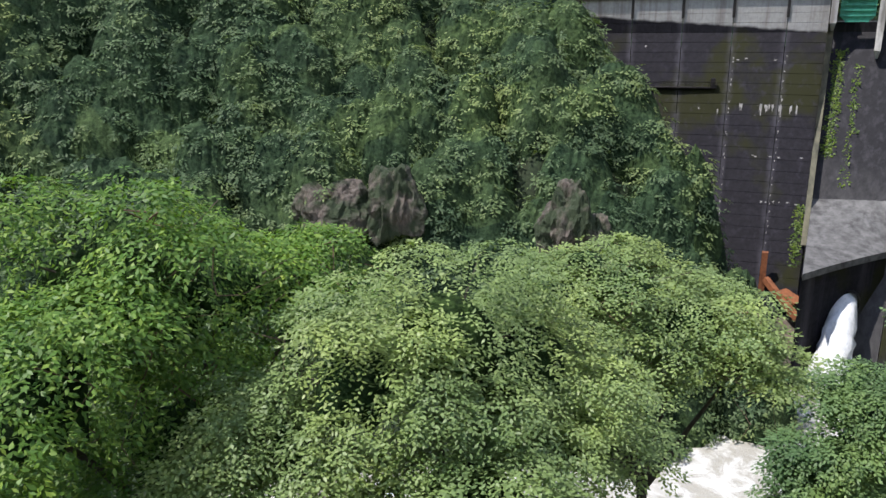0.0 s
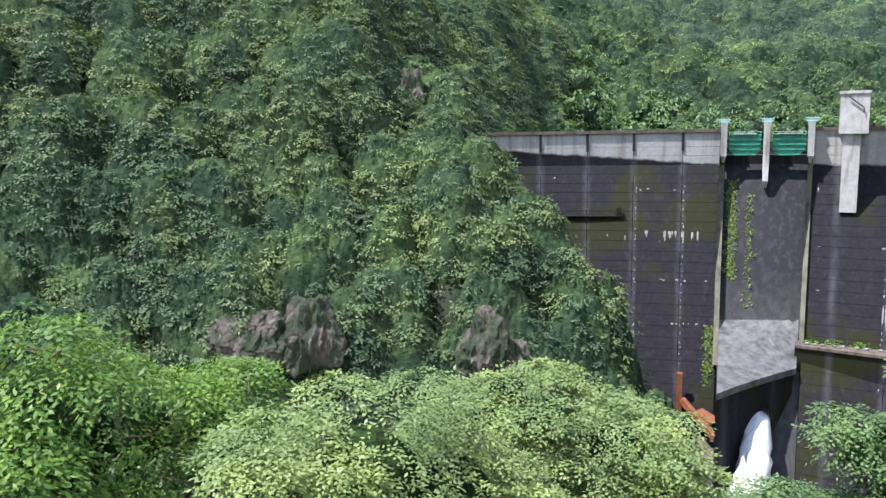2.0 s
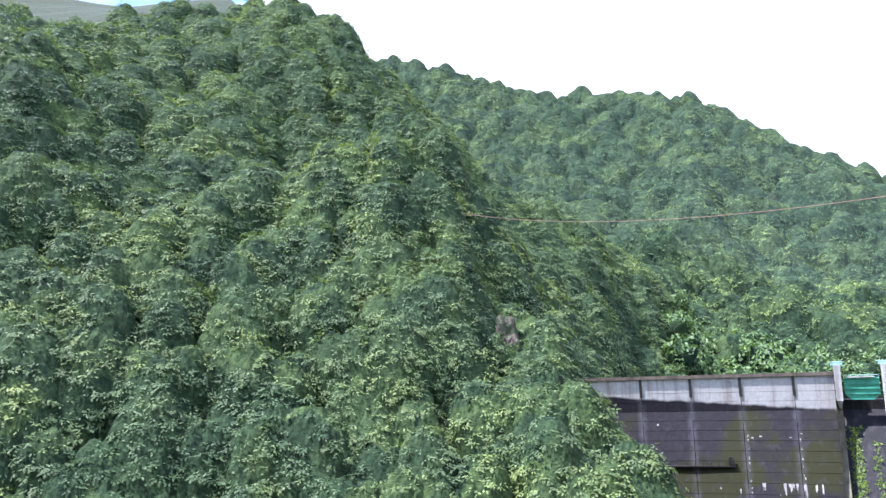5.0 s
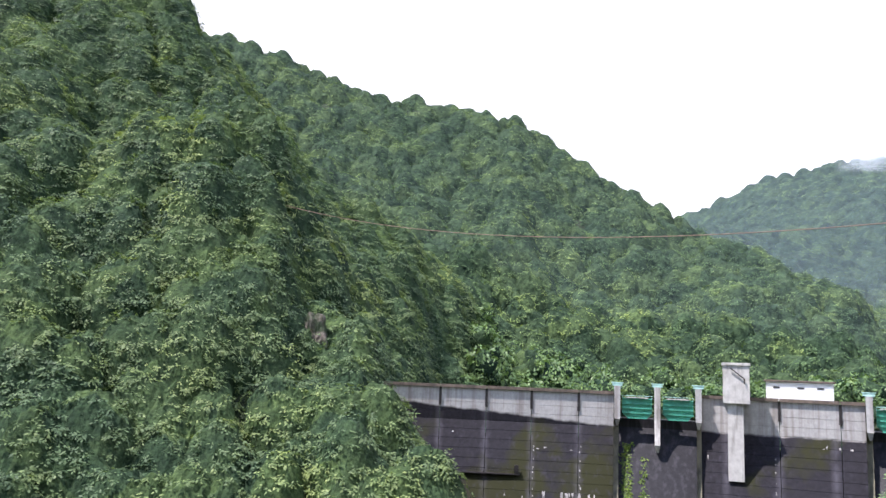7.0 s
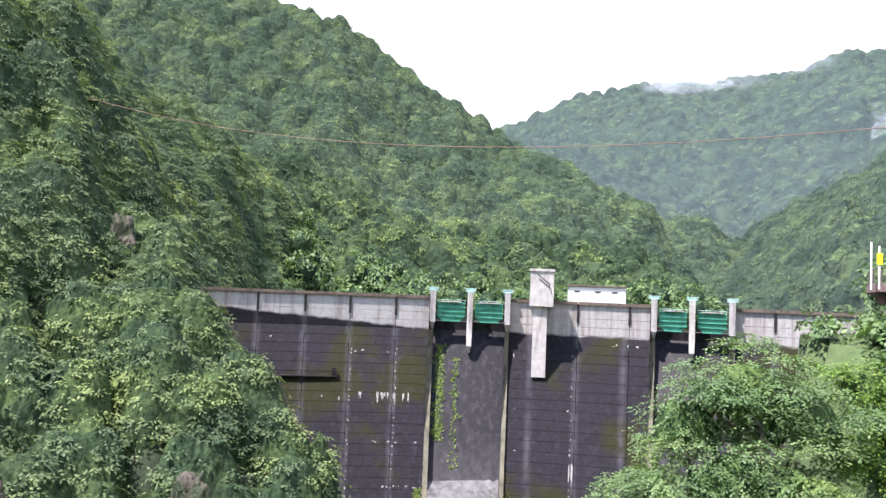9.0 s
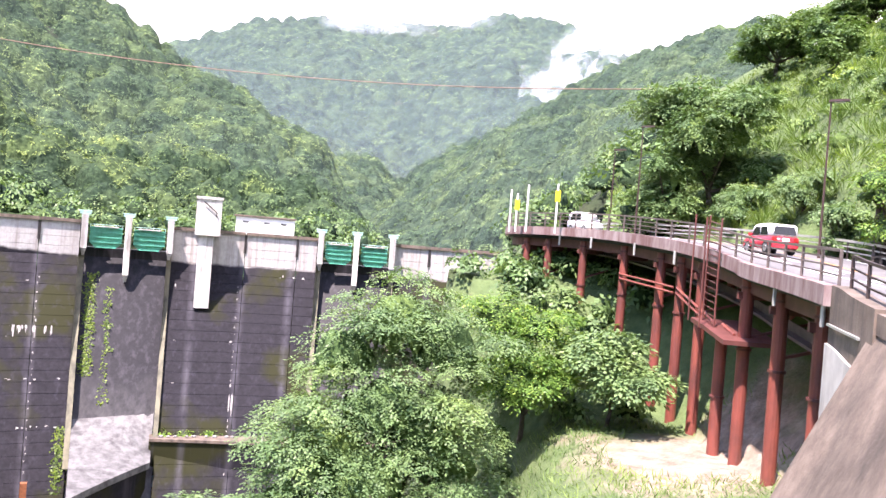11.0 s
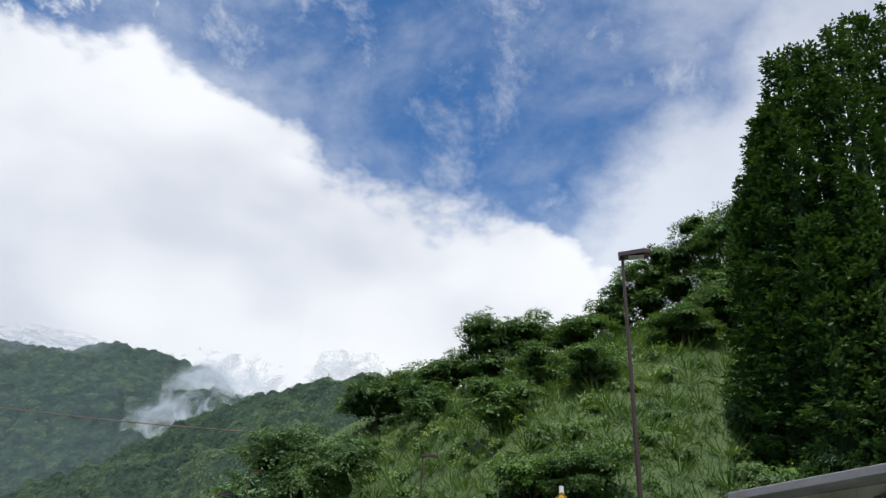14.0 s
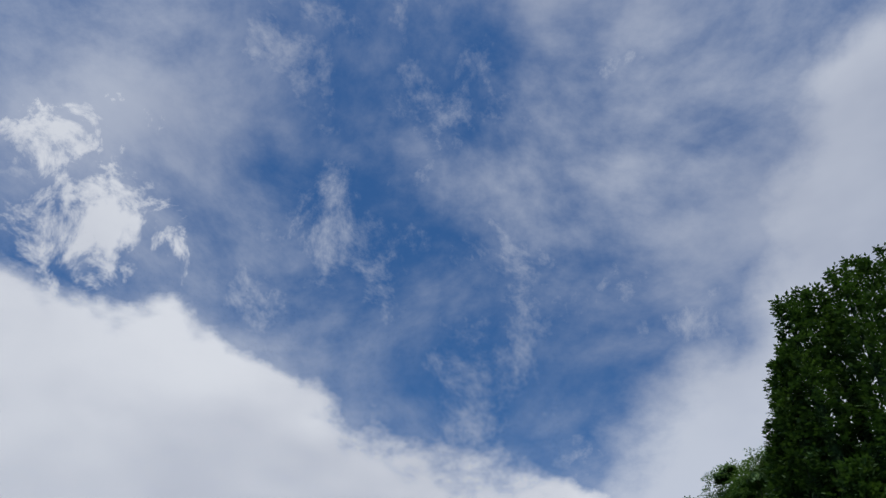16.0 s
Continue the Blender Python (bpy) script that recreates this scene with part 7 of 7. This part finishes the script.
grass("slope_grass", slope, 11, 0.85, 0.055, M_GRASS, "long pale green grass over the steep slope", grng)
bank = keep(scatter(50, 80, 14, 44, 0.55, grng), lambda x, y: ~((np.hypot(x - 36, y - 13.5) < 4.5)))
bank = keep(bank, lambda x, y: ((EDGE_NP[edge_index(30, 8), 0] * 0 + x * 0.488 - y * 0.873) < 9.0) & (np.hypot(x, y) > 12))
grass("bank_grass", bank, 8, 0.45, 0.045, M_GRASS, "yellowish meadow grass on the bank below the bridge", grng)
tufts = keep(scatter(66, 102, 42, 84, 2.6, grng), lambda x, y: (ground_z(x, y) > 2.0) & off_house(x, y))
tx, ty = (np.repeat(q, 34) for q in tufts)
ta = grng.uniform(0, 6.283, len(tx))
tw = unit(np.stack([np.cos(ta) * 0.55, np.sin(ta) * 0.55, grng.uniform(0.5, 1.4, len(tx))], axis=1))
tu = unit(np.stack([-np.cos(ta), -np.sin(ta), np.full(len(tx), 0.7)], axis=1))
to = np.stack([tx + np.cos(ta) * 0.12, ty + np.sin(ta) * 0.12, ground_z(tx, ty)], axis=1)
tagged(new("grass_tufts", leaf_mesh("grass_tufts", sprays(to, tw, tu, 1, 0.1, 1.7, 0.085, grng, 0.8), M_GRASS)), "arching tufts of tall pale grass on the slope", "grass", kind="stuff")
verge = keep(keep(scatter(80, 110, 28, 40, 0.5, grng), off_road), off_house)
grass("verge_grass", verge, 6, 0.7, 0.06, M_GRASS, "tall weeds along the road's verge", grng)
t_bush = templates(6, 44, 4, 0.30, 0.16, 1.3, 1.5, grng, 12, 2, 0.7)
brush = keep(scatter(62, 104, 40, 98, 2.3, grng), lambda x, y: (ground_z(x, y) > 2.5) & off_house(x, y))
wood("slope_brush", brush, t_bush, 0.85, M_LEAF_SLOPE, "low bushes scattered over the grassy slope", grng, 0.5, M_MASS_HILL, (0.4, 1.5))
under_b = keep(scatter(-34, 56, 13, 60, 4.0, grng), lambda x, y: (ground_z(x, y) > -50) & ((az_of(x, y) < 17) | (az_of(x, y) > 27) | (np.hypot(x, y) < 30)))
wood("bank_brush", under_b, t_bush, 1.3, M_LEAF_DEEP, "dark undergrowth on the steep bank", grng, 0.3, M_MASS_TREE)
under_bridge = keep(scatter(54.5, 65, 44, 64, 2.2, grng), lambda x, y: ground_z(x, y) < 0.2)
wood("bridge_brush", under_bridge, t_bush, 1.2, M_LEAF_GARDEN, "green brush on the slope under the bridge", grng, 0.3, M_MASS_TREE)
flat_wood = keep(scatter(47, 57.5, 56, 138, 3.6, grng), lambda x, y: ground_z(x, y) < 0.5)
wood("terrace_brush", keep(flat_wood, off_road), t_bush, 1.5, M_LEAF_GARDEN, "green brush on the terrace beside the dam", grng, 0.5, M_MASS_HILL)
side_wood = keep(keep(scatter(55.5, 68, 62, 200, 5.5, grng), lambda x, y: ground_z(x, y) > -3), off_road)
wood("roadside_wood", side_wood, t_mid, 0.7, M_LEAF_GARDEN, "light green wood beyond the end of the bridge", grng, 1.2, M_MASS_WOOD)
crest_trees = scatter(15, 47, 205, 262, 5.2, grng)
wood("reservoir_trees", keep(crest_trees, lambda x, y: ground_z(x, y) > -9), t_mid, 1.0, M_LEAF_GARDEN, "light green trees along the reservoir behind the dam", grng, 0.5, M_MASS_WOOD)

# ---- added haze sheets, scraps of low cloud ----


def haze_sheet(name, az0, az1, r, z0, z1, thick, label, bow=0.0):
    """Distance haze as an added object: a curved bluish sheet that lets most of the view through, thinning out upwards.
    """
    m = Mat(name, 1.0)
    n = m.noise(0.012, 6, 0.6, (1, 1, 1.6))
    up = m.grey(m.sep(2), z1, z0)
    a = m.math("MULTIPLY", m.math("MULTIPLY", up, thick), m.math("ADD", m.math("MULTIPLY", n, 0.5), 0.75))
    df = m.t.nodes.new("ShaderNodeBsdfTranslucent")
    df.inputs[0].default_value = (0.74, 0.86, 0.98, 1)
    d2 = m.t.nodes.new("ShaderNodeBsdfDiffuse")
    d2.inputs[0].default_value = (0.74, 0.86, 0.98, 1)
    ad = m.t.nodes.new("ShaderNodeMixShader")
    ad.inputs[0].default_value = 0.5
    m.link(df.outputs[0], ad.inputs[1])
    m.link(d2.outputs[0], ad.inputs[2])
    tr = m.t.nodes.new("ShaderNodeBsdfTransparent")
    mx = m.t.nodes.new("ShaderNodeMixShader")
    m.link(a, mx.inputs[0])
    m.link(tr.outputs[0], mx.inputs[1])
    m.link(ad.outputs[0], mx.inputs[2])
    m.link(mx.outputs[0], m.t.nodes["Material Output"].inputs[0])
    bm = bmesh.new()
    lo, hi = [], []
    for a in np.linspace(az0, az1, 24):
        lo.append(bm.verts.new(pol(a, r, z0 - 60)))
        hi.append(bm.verts.new(pol(a, r, z1)))
    for i in range(23):
        bm.faces.new((lo[i], lo[i + 1], hi[i + 1], hi[i]))
    ob = tagged(part("mist", bm, m.m), label, "mist", kind="structure")
    ob.visible_shadow = False
    return ob


# Two added sheets give the far slopes their bluish distance haze.
haze_sheet("dam_valley_haze_sheet", -6, 84, 312, 30, 260, 0.034, "added faint bluish sheet for haze before the mountain behind the dam")
haze_sheet("upper_valley_haze_sheet", 22, 66, 762, 60, 420, 0.13, "added thin bluish sheet for distance haze over the upper valley")



def cloud_scrap(az, el, r, w, h, seed, dense, label):
    """A scrap of low cloud: three soft layers one behind the other, ragged and clear at the rim."""
    th = tagged(empty("cloud_scrap", tuple(pol(az, r, math.tan(radians(el)) * r)), -az), label, "cloud", "scraps of low cloud")
    for k in range(3):
        m = Mat("cloud_scrap", 1.0)
        tc = m.t.nodes.new("ShaderNodeTexCoord")
        sub = m.t.nodes.new("ShaderNodeVectorMath")
        sub.operation = "SUBTRACT"
        m.link(tc.outputs["Generated"], sub.inputs[0])
        sub.inputs[1].default_value = (0.5, 0.5, 0.5)
        ln = m.t.nodes.new("ShaderNodeVectorMath")
        ln.operation = "LENGTH"
        m.link(sub.outputs[0], ln.inputs[0])
        ns = m.t.nodes.new("ShaderNodeTexNoise")
        ns.inputs["Scale"].default_value, ns.inputs["Detail"].default_value, ns.inputs["Roughness"].default_value = 2.4 + k * 0.7, 5, 0.5
        m.link(tc.outputs["Generated"], ns.inputs[0])
        a = m.math("SUBTRACT", m.math("SUBTRACT", 0.62, ln.outputs["Value"]), m.math("MULTIPLY", m.math("SUBTRACT", 0.62, ns.outputs["Fac"]), 1.3))
        fac = m.math("MULTIPLY", m.grey(a, 0.0, 0.42), dense)
        df = m.t.nodes.new("ShaderNodeBsdfTranslucent")
        d2 = m.t.nodes.new("ShaderNodeBsdfDiffuse")
        for q in (df, d2):
            q.inputs[0].default_value = (0.92, 0.94, 0.97, 1)
        ad = m.t.nodes.new("ShaderNodeMixShader")
        m.link(df.outputs[0], ad.inputs[1])
        m.link(d2.outputs[0], ad.inputs[2])
        tr = m.t.nodes.new("ShaderNodeBsdfTransparent")
        mx = m.t.nodes.new("ShaderNodeMixShader")
        m.link(fac, mx.inputs[0])
        m.link(tr.outputs[0], mx.inputs[1])
        m.link(ad.outputs[0], mx.inputs[2])
        m.link(mx.outputs[0], m.t.nodes["Material Output"].inputs[0])
        bm = bmesh.new()
        bmesh.ops.create_grid(bm, x_segments=10, y_segments=6, size=0.5, matrix=pose(0, k * w * 0.06, 0, 90, 0, 0) @ Matrix.Diagonal((w, h, 1, 1)))
        for v in bm.verts:
            v.co.y += 0.08 * w * noise.noise(Vector((v.co.x / w * 3, v.co.z / h * 2, seed + k)))
        ob = part("layer", bm, m.m, th, "", True)
        ob.visible_shadow = False
    return th


cloud_scrap(58.6, 12.2, 900, 120, 75, 1, 0.75, "white scrap of cloud drifting in the side valley")
cloud_scrap(61.2, 15.0, 1000, 150, 90, 2, 0.9, "white cloud lying on the mountain's shoulder")
cloud_scrap(44.5, 15.6, 1300, 200, 60, 3, 0.5, "white cloud lapping over the distant summit")
cloud_scrap(50.0, 16.2, 1300, 160, 40, 4, 0.4, "thin cloud along the distant ridge")
cloud_scrap(69.5, 17.0, 660, 70, 40, 5, 0.6, "thin cloud over the wooded ridge")
cloud_scrap(9.6, 18.0, 445, 30, 26, 6, 0.4, "wisp of mist rising from the wooded mountain")
